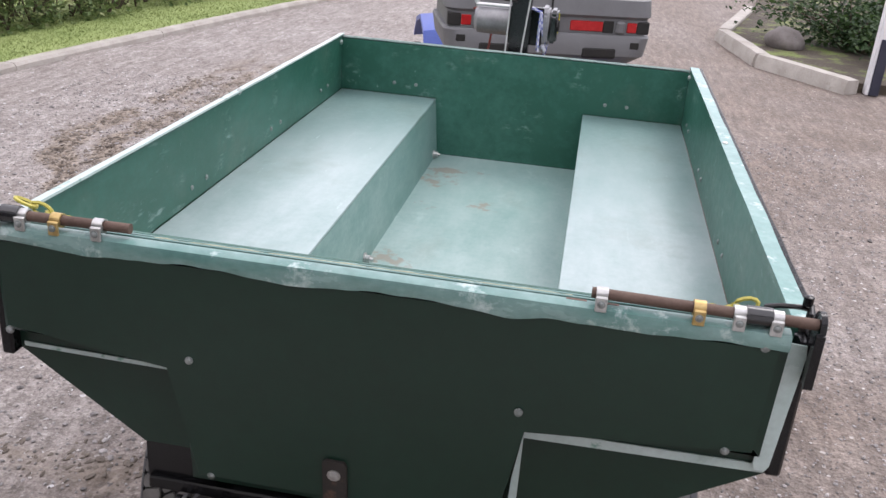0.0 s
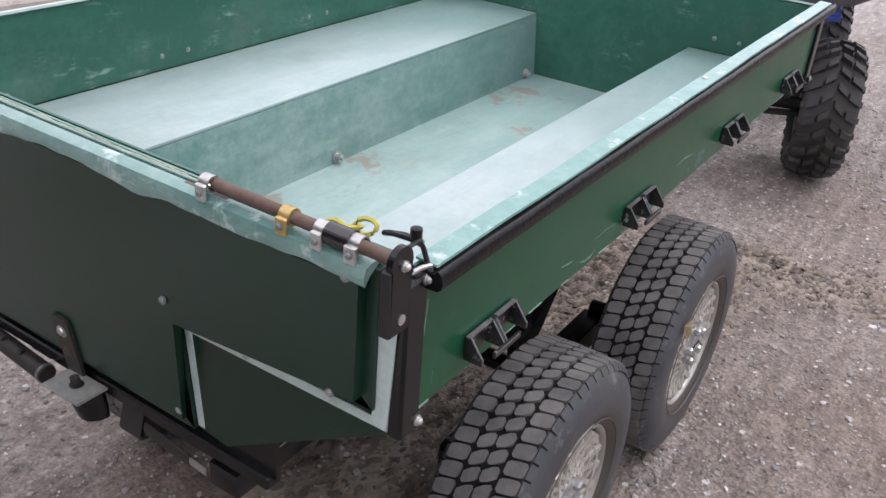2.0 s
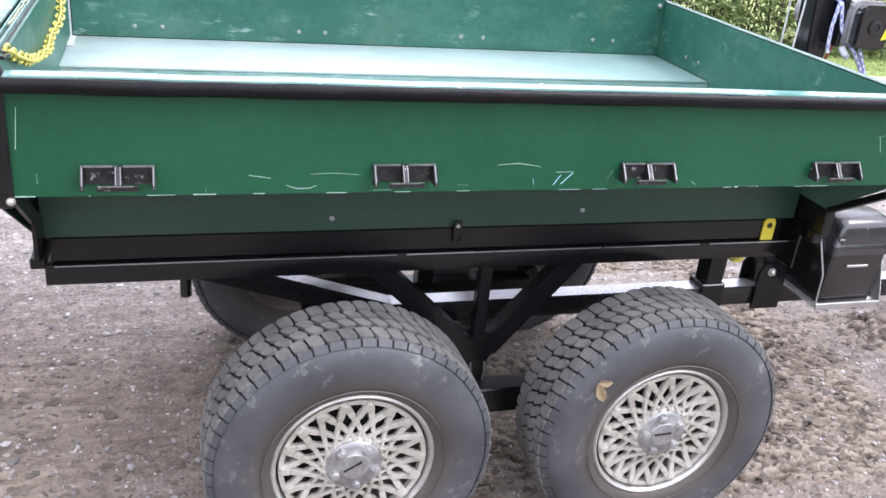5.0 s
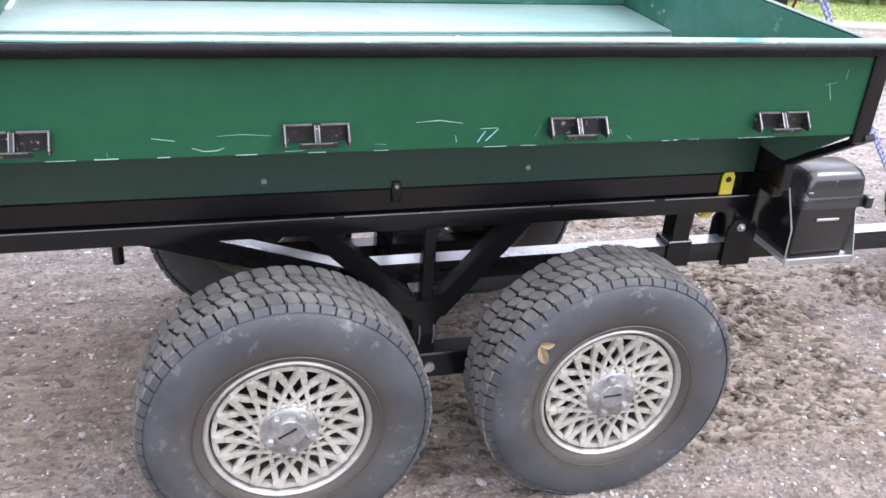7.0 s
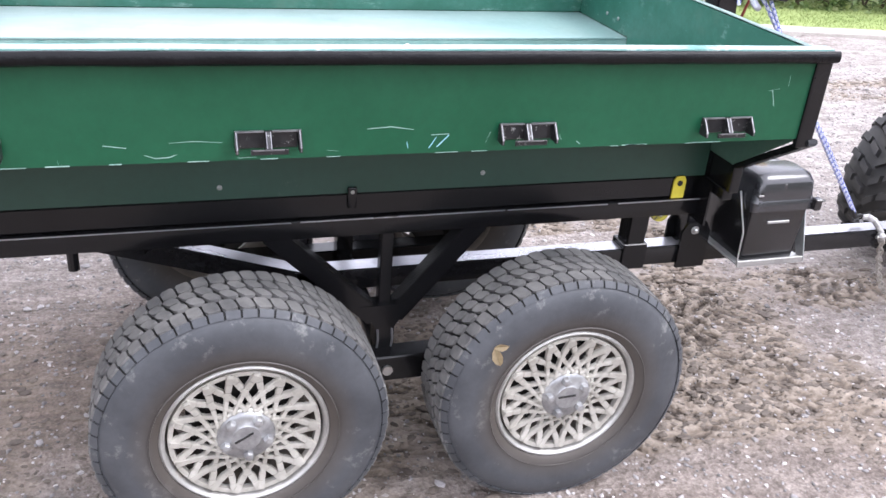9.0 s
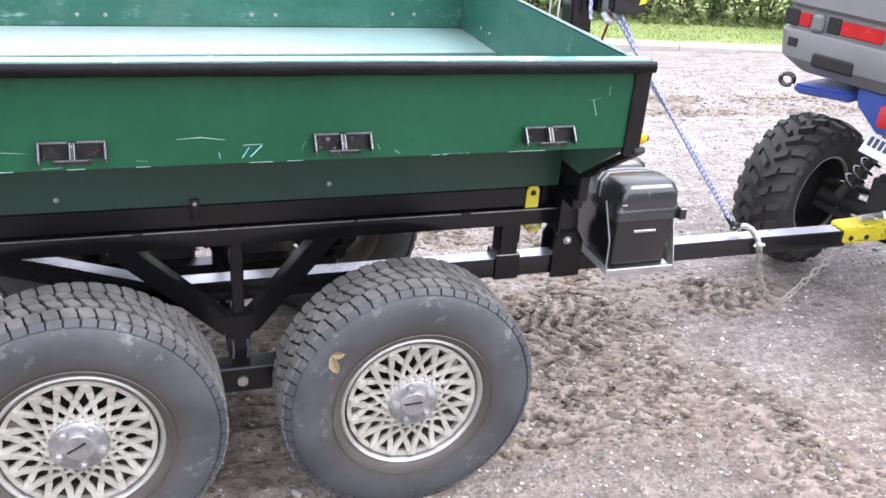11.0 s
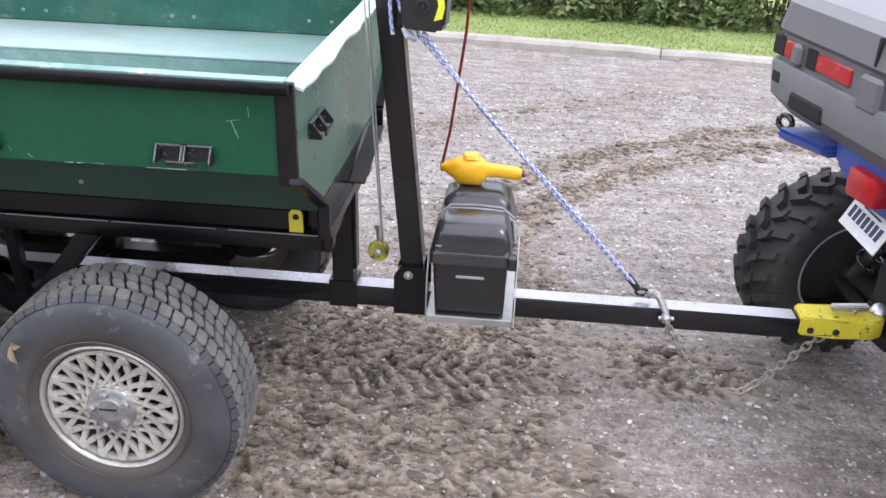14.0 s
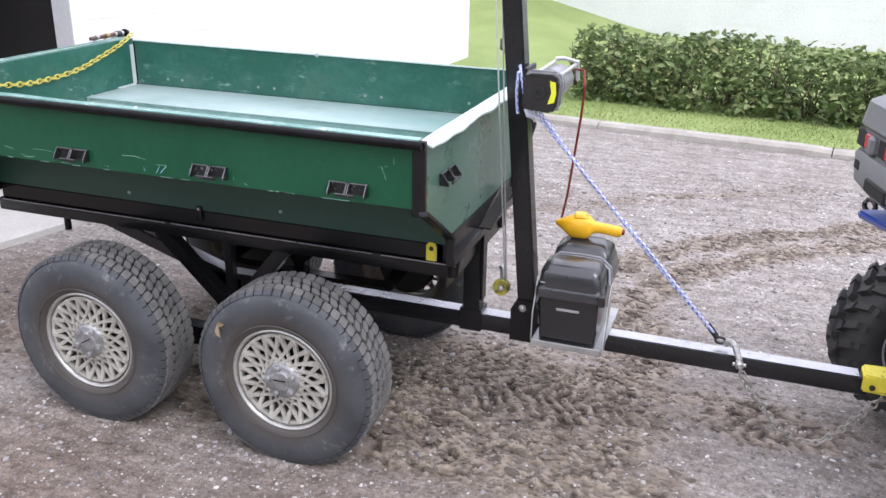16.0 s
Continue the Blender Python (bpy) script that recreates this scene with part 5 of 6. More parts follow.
LID = surface("grey_black_lid_plastic", (0.020, 0.020, 0.023), (0.032, 0.032, 0.036), 0.24, spec=0.9, rspan=0.06, broad=6, fine=160, bump=0.06, depth=0.001)
LEAD_PALE = surface("pale_grey_cable", (0.20, 0.20, 0.215), (0.34, 0.34, 0.36), 0.4, broad=30, fine=150)
LEAD = surface("dark_lead", (0.012, 0.012, 0.015), (0.025, 0.025, 0.03), 0.35, broad=30, fine=150)


def build_battery():
    t = thing("battery_tray", (0.03, 3.63, 0.40), "bare aluminium tray on the drawbar carrying the battery box", "tray")
    part("tray_plate", box(B(), -0.165, 0.206, 3.512, 3.750, 0.3815, 0.3875, 0.002), TRAY, t)
    part("tray_lip", box(B(), 0.2065, 0.212, 3.515, 3.748, 0.376, 0.396, 0.001), TRAY, t)
    for y in (3.514,):
        part("hold_down_rod", sweep(B(), [(0.209, y, 0.395), (0.205, y, 0.49), (0.150, y, 0.60)], 0.0026, 6), STEEL, t)
    for y0, y1 in ((3.7525, 3.7555),):
        part("hold_down_plate", plate(B(), [(0.212, 0.378), (0.178, 0.378), (0.110, 0.530), (0.085, 0.590), (0.120, 0.590), (0.160, 0.540)], "y", y0, y1), TRAY, t, "bent aluminium hold-down strip")
    b = thing("battery_box", (0.03, 3.63, 0.4165), "black plastic battery box strapped on the tray", "battery box")
    bm = loft(B(), [rounded(-0.135, 0.186, 3.536, 3.724, 0.3885, 0.012), rounded(-0.140, 0.196, 3.528, 3.728, 0.555, 0.014)])
    part("box_body", bm, PLASTIC, b)
    bm = loft(B(), [rounded(-0.150, 0.206, 3.520, 3.740, 0.556, 0.014), rounded(-0.150, 0.206, 3.520, 3.740, 0.584, 0.016), rounded(-0.146, 0.202, 3.524, 3.736, 0.592, 0.020), rounded(-0.138, 0.192, 3.530, 3.730, 0.628, 0.022), rounded(-0.128, 0.180, 3.538, 3.722, 0.638, 0.030)])
    lid = part("box_lid", bm, LID, b, "black moulded lid with two rounded humps", 30)
    part("lid_hump", loft(B(), [rounded(0.062, 0.203, 3.528, 3.732, 0.590, 0.020, 6), rounded(0.066, 0.200, 3.532, 3.728, 0.640, 0.022, 6), rounded(0.074, 0.190, 3.540, 3.720, 0.660, 0.026, 6), rounded(0.088, 0.172, 3.554, 3.706, 0.668, 0.028, 6)]), LID, lid, "", 50)
    part("lid_hump", loft(B(), [rounded(-0.138, 0.016, 3.532, 3.728, 0.625, 0.022, 6), rounded(-0.132, 0.010, 3.538, 3.722, 0.655, 0.026, 6), rounded(-0.112, -0.010, 3.566, 3.698, 0.674, 0.028, 6), rounded(-0.100, -0.022, 3.576, 3.688, 0.677, 0.026, 6)]), LID, lid, "", 50)
    part("lid_rib", box(B(), 0.1965, 0.201, 3.618, 3.626, 0.592, 0.640, 0.001), LID, lid)
    part("lid_mark", box(B(), 0.2005, 0.2022, 3.536, 3.552, 0.604, 0.609, 0.0005), TRAY, lid)
    part("end_handle", box(B(), 0.196, 0.220, 3.728, 3.752, 0.555, 0.592, 0.003), PLASTIC, lid)
    # highlight along the slot's edge painted as a pale bar
    part("grip_slot", box(B(), 0.1945, 0.1990, 3.592, 3.668, 0.512, 0.520, 0.001), TRAY, b, "pale bar for the highlight on the grip slot's edge")
    for dx in (-0.012, 0.000, 0.012):
        part("battery_lead", sweep(B(), [(0.075 + dx, 3.524, 0.560), (0.060 + dx, 3.530, 0.630), (0.040 + dx, 3.560, 0.650), (0.038 + dx, 3.63, 0.652), (0.040 + dx, 3.700, 0.650), (0.055 + dx, 3.736, 0.628), (0.075 + dx, 3.744, 0.580)], 0.0048, 8), LEAD if dx == 0.0 else LEAD_PALE, b)
    g = thing("plug_handle", (-0.06, 3.63, 0.677), "bright amber plastic plug with a grip lying on the battery box", "plug")
    def sec(y, z0, z1, hw, r):
        pts = []
        for i in range(12):
            a = i * math.tau / 12
            cx, cz = abs(math.cos(a)) ** 0.6 * math.copysign(1, math.cos(a)), abs(math.sin(a)) ** 0.6 * math.copysign(1, math.sin(a))
            pts.append((-0.06 + hw * cx, y, (z0 + z1) / 2 + (z1 - z0) / 2 * cz))
        return pts
    part("plug_body", loft(B(), [sec(3.528, 0.716, 0.730, 0.008, 0), sec(3.545, 0.708, 0.738, 0.018, 0), sec(3.568, 0.692, 0.748, 0.030, 0), sec(3.585, 0.678, 0.756, 0.034, 0), sec(3.640, 0.678, 0.758, 0.034, 0), sec(3.652, 0.690, 0.748, 0.028, 0), sec(3.662, 0.702, 0.740, 0.018, 0), sec(3.690, 0.704, 0.738, 0.017, 0), sec(3.745, 0.698, 0.734, 0.018, 0), sec(3.758, 0.704, 0.728, 0.012, 0)]), ORANGE, g, "", 50)
    part("top_latch", loft(B(), [rounded(-0.085, -0.035, 3.590, 3.638, 0.757, 0.012), rounded(-0.080, -0.040, 3.595, 3.633, 0.766, 0.012)]), ORANGE, g)
    part("grip_ring", lathe(B(), [(3.758, 0.010), (3.766, 0.010)], 12, "y", (-0.06, 0, 0.716)), RED_CABLE, g)


build_battery()
for nm, way in (("battery_tray", (0.016, 0.028, 0.0)), ("battery_box", (0.022, 0.028, 0.0)), ("plug_handle", (0.010, 0.018, 0.0))):
    shifted(bpy.data.objects[nm], *way)


# ---------------------------------------------------------------- quad bike
GREY = surface("grey_moulded_plastic", (0.135, 0.137, 0.143), (0.175, 0.177, 0.183), 0.48, broad=4, fine=220, bump=0.3, depth=0.001)
GREY_TOP = surface("light_grey_lid_plastic", (0.25, 0.255, 0.27), (0.31, 0.315, 0.33), 0.5, broad=4, fine=220, bump=0.3, depth=0.001)
BLUE = surface("blue_fender_plastic", (0.045, 0.085, 0.36), (0.065, 0.115, 0.44), 0.35, broad=4, fine=90, bump=0.05)
LENS = surface("red_lens", (0.40, 0.014, 0.016), (0.50, 0.024, 0.026), 0.22, broad=30, fine=150, bump=0.1)
PLATE_WHITE = surface("white_plate", (0.74, 0.75, 0.76), (0.80, 0.81, 0.82), 0.4, broad=20, fine=90)
PLATE_INK = surface("dark_plate_ink", (0.03, 0.04, 0.09), (0.05, 0.06, 0.12), 0.5, broad=30, fine=90)


def build_quad():
    q = tagged(new("quad_bike"), "blue and grey utility quad bike with a moulded rear box", "quad bike")
    q.matrix_basis = pose(0.077, 4.716, 0, 0, 0, 16)
    def p(name, bm, mat, label="", smooth=35, parent=q):
        if name in tail:
            bmesh.ops.transform(bm, matrix=Matrix.Translation((-0.032 if name == "tie_down_ring" else -0.018, 0.0 if name == "tie_down_ring" else (-0.070 if name in ("tail_lamp", "tail_panel") else -0.110), -0.034 if name == "tie_down_ring" else (0.0 if name in ("rear_fender", "tail_lamp", "tail_panel") else 0.026))) @ Matrix.Diagonal((1.01, 1, 1, 1)), verts=bm.verts)
        return part(name, bm, mat, parent, label, smooth, True)
    tail = ("rear_bumper", "handle_recess", "corner_recess", "tie_down_ring", "light_band", "light_pocket", "tail_reflector", "lid_latch", "box_lid", "lid_top", "lid_seam", "rear_fender", "tail_panel", "tail_lamp")
    # rear box: bumper, light band, lid
    bm = loft(B(), [rounded(-0.42, 0.42, 0.045, 0.60, 0.838, 0.06), rounded(-0.490, 0.490, 0.004, 0.62, 0.885, 0.07), rounded(-0.505, 0.505, 0.0, 0.62, 0.975, 0.07), rounded(-0.500, 0.500, 0.006, 0.62, 0.985, 0.07)])
    bump = p("rear_bumper", bm, GREY, "rough grey moulded bumper")
    for s in (-1, 1):
        p("handle_recess", box(B(), s * 0.25 - 0.085, s * 0.25 + 0.085, -0.004, 0.02, 0.872, 0.925, 0.010), DARKMETAL, "", 35, bump)
        p("corner_recess", box(B(), s * 0.42 - 0.03, s * 0.42 + 0.03, -0.001, 0.03, 0.915, 0.965, 0.012), DARKMETAL, "", 35, bump)
        if s < 0:
            p("tie_down_ring", sweep(B(), [(s * 0.45 + 0.022 * math.cos(a), -0.02 + 0.01 * math.cos(a), 0.842 + 0.022 * math.sin(a)) for a in np.linspace(0, math.tau, 15)[:-1]], 0.009, 8, True), PLASTIC)
    bm = loft(B(), [rounded(-0.485, 0.485, 0.018, 0.60, 0.984, 0.06), rounded(-0.490, 0.490, 0.016, 0.60, 1.060, 0.06)])
    band = p("light_band", bm, GREY)
    for s in (-1, 1):
        def across(name, u0, u1, y0, z0, z1, mat, label="", bev=0.004):
            a, b = sorted((s * u0, s * u1))
            p(name, box(B(), a, b, y0, 0.06, z0, z1, bev), mat, label, 35, band)
        across("light_pocket", 0.424, 0.486, 0.0135, 0.994, 1.052, DARKMETAL)
        across("tail_reflector", 0.376, 0.4235, 0.0120, 0.998, 1.046, LENS, "red corner light")
        across("lid_latch", 0.322, 0.366, -0.004, 0.990, 1.052, GREY, "grey lid latch", 0.010)
        across("light_pocket", 0.258, 0.312, 0.0135, 0.994, 1.052, DARKMETAL)
        across("tail_reflector", 0.098, 0.2575, 0.0110, 0.998, 1.046, LENS, "red rear light")
    p("lid_latch", box(B(), -0.045, 0.045, -0.006, 0.04, 0.965, 1.055, 0.010), GREY, "", 35, band)
    bm = loft(B(), [rounded(-0.488, 0.488, 0.014, 0.95, 1.061, 0.07), rounded(-0.505, 0.505, 0.0, 0.97, 1.075, 0.08), rounded(-0.500, 0.500, 0.010, 0.97, 1.150, 0.09), rounded(-0.490, 0.490, 0.045, 0.96, 1.170, 0.10)])
    p("box_lid", bm, GREY, "grey moulded box lid")
    bm = loft(B(), [rounded(-0.488, 0.488, 0.047, 0.958, 1.1705, 0.10), rounded(-0.455, 0.455, 0.12, 0.92, 1.235, 0.11), rounded(-0.40, 0.40, 0.22, 0.86, 1.262, 0.11)])
    p("lid_top", bm, GREY_TOP, "lighter grey domed lid top")
    p("lid_seam", box(B(), -0.004, 0.004, -0.003, 0.30, 1.08, 1.15, 0.001), DARKMETAL)
    # fenders and tail
    for s in (-1, 1):
        a, b = sorted((s * 0.17, s * 0.39))
        bm = loft(B(), [[(a, 0.03, 0.780), (b, 0.05, 0.800), (b, 0.50, 0.825), (a, 0.50, 0.83)], [(a, 0.01, 0.82), (b, 0.02, 0.836), (b, 0.52, 0.837), (a, 0.52, 0.837)]])
        bmesh.ops.bevel(bm, geom=list(bm.edges), offset=0.012, segments=2, affect="EDGES")
        p("rear_fender", bm, BLUE, "glossy blue rear fender")
    bm = loft(B(), [[(-0.09, 0.08, 0.70), (0.09, 0.08, 0.70), (0.10, 0.4, 0.72), (-0.10, 0.4, 0.72)], [(-0.168, 0.03, 0.80), (0.168, 0.03, 0.80), (0.168, 0.45, 0.80), (-0.168, 0.45, 0.80)], [(-0.168, 0.02, 0.866), (0.168, 0.02, 0.866), (0.168, 0.5, 0.866), (-0.168, 0.5, 0.866)]])
    bmesh.ops.bevel(bm, geom=list(bm.edges), offset=0.010, segments=2, affect="EDGES")
    p("tail_panel", bm, BLUE)
    p("tail_lamp", box(B(), -0.062, 0.062, 0.0, 0.07, 0.748, 0.830, 0.014, 2), LENS, "red ribbed tail lamp")
    # number plate with plain bars
    bm = box(B(), -0.088, 0.088, -0.002, 0.002, -0.046, 0.046)
    m = pose(-0.046, 0.000, 0.668, -22, 7, -2)
    bmesh.ops.transform(bm, matrix=m, verts=bm.verts)
    plate_ob = p("number_plate", bm, PLATE_WHITE, "white number plate with dark bars")
    for i in range(7):
        bm = box(B(), -0.074 + i * 0.0215, -0.060 + i * 0.0215, -0.0035, -0.0015, -0.016, 0.020)
        bmesh.ops.transform(bm, matrix=m, verts=bm.verts)
        p("plate_bar", bm, PLATE_INK, "", None, plate_ob)
    bm = box(B(), -0.04, 0.04, -0.0035, -0.0015, 0.030, 0.036)
    bmesh.ops.transform(bm, matrix=m, verts=bm.verts)
    p("plate_bar", bm, PLATE_INK, "", None, plate_ob)
    # wheels
    R, W = 0.340, 0.250
    def quad_wheel():
        rim = lathe(B(), [(0.075, 0.055), (0.060, 0.075), (0.035, 0.105), (0.030, 0.150), (0.060, 0.168), (0.085, 0.176), (0.092, 0.184), (0.080, 0.188), (-0.080, 0.186), (-0.086, 0.176), (0.010, 0.165), (0.020, 0.10)], 40, "x")
        w = new("wheel", mesh_of("wheel", rim, RIM, 40))
        w["label"] = "knobbly off-road wheel on a dark rim"
        part("rim_edge", lathe(B(), [(0.088, 0.176), (0.098, 0.180), (0.096, 0.190), (0.084, 0.190)], 48, "x", (0, 0, 0), True), GREY_TOP, w, "pale rim edge", 40, True)
        part("rim_edge", lathe(B(), [(-0.088, 0.176), (-0.098, 0.180), (-0.096, 0.190), (-0.084, 0.190)], 48, "x", (0, 0, 0), True), GREY_TOP, w, "pale rim edge", 40, True)
        prof = [(0.075, 0.176), (0.100, 0.190), (0.118, 0.225), (0.123, 0.262), (0.114, 0.292), (0.093, 0.306), (0.05, 0.311), (-0.05, 0.311), (-0.093, 0.306), (-0.114, 0.292), (-0.123, 0.262), (-0.118, 0.225), (-0.100, 0.190), (-0.075, 0.176)]
        part("tyre", lathe(B(), prof, 48, "x", (0, 0, 0), True), TYRE, w, "black balloon tyre", 60, True)
        bm = B()
        N = 24
        def lug(x0, x1, t0, t1, lean, r0, r1):
            vs = []
            for r, k in ((r0, 1.0), (r1, 0.86)):
                cx, ct = (x0 + x1) / 2, (t0 + t1) / 2
                for x, t in ((x0, t0), (x1, t0 + lean), (x1, t1 + lean), (x0, t1)):
                    xx, tt = cx + (x - cx) * k, ct + lean / 2 + (t - ct - lean / 2) * k
                    rr = r - max(0.0, abs(xx) - 0.075) ** 1.5 * 3.2
                    vs.append(bm.verts.new((xx, rr * math.cos(tt), rr * math.sin(tt))))
            bm.faces.new(vs[4:])
            for k in range(4):
                j = (k + 1) % 4
                bm.faces.new((vs[k], vs[j], vs[4 + j], vs[4 + k]))
        u = math.tau / N
        for i in range(N):
            a = i * u
            for s in (1, -1):
                o = 0 if s > 0 else u / 2
                lug(s * 0.006, s * 0.052, a + o, a + o + 0.40 * u, 0.42 * u, 0.304, 0.341)
                lug(s * 0.058, s * 0.112, a + o + 0.5 * u, a + o + 0.90 * u, 0.30 * u, 0.300, 0.339)
                va = [(s * 0.104, 0.306), (s * 0.126, 0.290), (s * 0.1255, 0.262), (s * 0.118, 0.262)]
                l1 = [bm.verts.new((x, r * math.cos(a + o + 0.80 * u), r * math.sin(a + o + 0.80 * u))) for x, r in va]
                l2 = [bm.verts.new((x, r * math.cos(a + o + 1.15 * u), r * math.sin(a + o + 1.15 * u))) for x, r in va]
                bm.faces.new(l1)
                bm.faces.new(l2[::-1])
                for k in range(4):
                    bm.faces.new((l1[k], l1[(k + 1) % 4], l2[(k + 1) % 4], l2[k]))
        part("off_road_tread", bm, TYRE, w, "chunky tread lugs", 30, True)["kind"] = "stuff"
        part("hub_cap", lathe(B(), [(0.03, 0.052), (0.085, 0.050), (0.092, 0.040), (0.094, 0.01)], 20, "x"), PLASTIC, w, "", 40, True)
        return w
    fit = Matrix.Diagonal((1, 0.956, 0.956, 1))
    w = quad_wheel()
    w.parent = q
    w.matrix_basis = pose(0.440, 0.275, 0.325, 20, 0, 0) @ fit
    for x, y, a, f in ((-0.475, 0.243, 55, 180), (0.475, 1.52, 10, 0), (-0.475, 1.52, 33, 180)):
        copy_thing(w, pose(x, y, 0.325, a, 0, f) @ fit)
    # running gear
    p("axle_housing", lathe(B(), [(-0.38, 0.028), (-0.08, 0.034), (-0.07, 0.085), (0.07, 0.085), (0.08, 0.034), (0.38, 0.028)], 24, "x", (0, 0.243, R)), DARKMETAL)
    for s in (-1, 1):
        p("suspension_arm", bar(B(), (s * 0.07, 0.16, 0.30), (s * 0.38, 0.22, 0.305), 0.035, 0.022), DARKMETAL)
        p("suspension_arm", bar(B(), (s * 0.07, 0.30, 0.40), (s * 0.38, 0.26, 0.40), 0.030, 0.020), DARKMETAL)
        top, foot = Vector((s * 0.13, 0.26, 0.70)), Vector((s * 0.27, 0.17, 0.38))
        p("shock_absorber", sweep(B(), [foot, top], 0.018, 10), DARKMETAL)
        d = (top - foot).normalized()
        u = d.cross(Vector((0, 1, 0))).normalized()
        v = u.cross(d)
        p("coil_spring", sweep(B(), [foot.lerp(top, 0.12 + 0.78 * i / 90) + 0.034 * (math.cos(i * math.tau / 13) * u + math.sin(i * math.tau / 13) * v) for i in range(91)], 0.006, 6), PLASTIC, "black coil spring", 60)
    p("hitch_receiver", box(B(), -0.034, 0.034, 0.10, 0.30, 0.300, 0.362, 0.004), BLACK)
    p("hitch_ball", lathe(B(), [(0.360, 0.020), (0.372, 0.020), (0.376, 0.012), (0.384, 0.022), (0.402, 0.025), (0.418, 0.016), (0.424, 0.004)], 20, "z", (-0.03, 0.10, 0)), CHROME)
    p("exhaust", sweep(B(), [(0.17, 0.20, 0.52), (0.17, 0.26, 0.52), (0.17, 0.60, 0.52)], [0.035, 0.058, 0.058], 18), DARKMETAL, "dull exhaust silencer")
    p("exhaust_tip", lathe(B(), [(-0.03, 0.030), (0.03, 0.032), (0.03, 0.020), (-0.02, 0.018)], 16, "y", (0.17, 0.17, 0.52), True), STEEL)
    p("chassis", bar(B(), (0, 0.15, 0.44), (0, 1.75, 0.44), 0.30, 0.16, 0.02), DARKMETAL)
    # seat, tank, front
    bm = loft(B(), [[(-0.14, y, 0.72), (0.14, y, 0.72), (0.15, y, h - 0.03), (0.10, y, h), (-0.10, y, h), (-0.15, y, h - 0.03)] for y, h in ((0.60, 0.98), (0.75, 0.96), (1.0, 0.92), (1.22, 0.94), (1.30, 0.90))])
    p("seat", bm, PLASTIC, "black vinyl seat")
    bm = loft(B(), [[(-0.16, y, 0.70), (0.16, y, 0.70), (0.17, y, h - 0.08), (0.09, y, h), (-0.09, y, h), (-0.17, y, h - 0.08)] for y, h in ((1.28, 0.92), (1.45, 1.02), (1.62, 1.02), (1.85, 0.94))])
    p("fuel_tank_cover", bm, BLUE)
    for s in (-1, 1):
        bm = loft(B(), [[(s * 0.16, y, z - 0.02), (s * 0.50, y, z - 0.05), (s * 0.50, y, z - 0.02), (s * 0.16, y, z + 0.02)] for y, z in ((1.10, 0.62), (1.24, 0.78), (1.52, 0.84), (1.80, 0.78), (1.95, 0.66))])
        p("front_fender", bm, BLUE)
        p("handlebar_grip", sweep(B(), [(s * 0.26, 1.36, 1.10), (s * 0.39, 1.32, 1.10)], 0.017, 10), PLASTIC)
    p("handlebar", sweep(B(), [(-0.30, 1.35, 1.10), (-0.14, 1.42, 1.06), (0.14, 1.42, 1.06), (0.30, 1.35, 1.10)], 0.012, 10), DARKMETAL)
    for x in (-0.3, -0.1, 0.1, 0.3):
        p("front_rack_bar", sweep(B(), [(x, 1.42, 0.93), (x, 1.95, 0.93)], 0.011, 8), BLACK)


RIM = surface("dark_steel_rim", (0.020, 0.020, 0.022), (0.045, 0.043, 0.040), 0.5, 0.3, broad=10, fine=90)
TYRE = surface("off_road_rubber", (0.022, 0.022, 0.023), (0.050, 0.047, 0.043), 0.72, broad=6, fine=60, bump=0.3)
build_quad()


# ---------------------------------------------------------------- kerbs, lawn, hedge
CONCRETE = surface("weathered_concrete", (0.35, 0.32, 0.285), (0.48, 0.45, 0.41), 0.85, broad=5, fine=60, bump=0.5, depth=0.004, wear=(0.24, 0.22, 0.19), wear_at=(0.58, 0.72), wear_scale=6)
SLABC = surface("garage_slab_concrete", (0.46, 0.44, 0.41), (0.56, 0.54, 0.51), 0.8, broad=3, fine=50, bump=0.3, wear=(0.30, 0.28, 0.25), wear_at=(0.60, 0.75), wear_scale=4)


def kerb_stone(a, b, side, w=0.13, h=0.055):
    """One kerb stone from a to b, on the given side of that line."""
    a, b = Vector((*a, 0)), Vector((*b, 0))
    d = (b - a).normalized()
    s = Vector((-d.y, d.x, 0)) * side
    bm = B()
    prof = [(0.0, -0.06), (0.006, h * 0.55), (0.028, h), (w - 0.01, h), (w, h - 0.012), (w, -0.06)]
    n = 8
    rings = []
    for i in range(n + 1):
        c = a.lerp(b, i / n)
        e = 0.006 if i in (0, n) else 0.0
        rings.append([c + s * (o + 0.005 * noise.noise((c.x * 5, c.y * 5, o * 20)) + e * 0.3) + Vector((0, 0, z - e + 0.005 * noise.noise((c.x * 6, c.y * 6, 9 + o)))) for o, z in prof])
    loft(bm, rings)
    return solo("kerb_stone", bm, CONCRETE, "weathered pale concrete kerb stone beside the gravel drive", "kerb", "kerb stones along the lawn")


y = 1.05
while y < 24:
    L = 1.85
    kerb_stone((kerb_x(y) if y < 16 else kerb_x(16) + 0.12 * (y - 16), y), (kerb_x(y + L - 0.007) if y + L < 16 else kerb_x(16) + 0.12 * (y + L - 0.007 - 16), y + L - 0.007), 1)
    y += L
for a, b in (((2.42, 14.3), (1.76, 11.75)), ((1.73, 11.64), (1.97, 10.10)), ((1.985, 10.03), (2.66, 9.04))):
    k = kerb_stone(a, b, 1, 0.17, 0.13)
    k["group"] = "kerb stones round the planting bed"

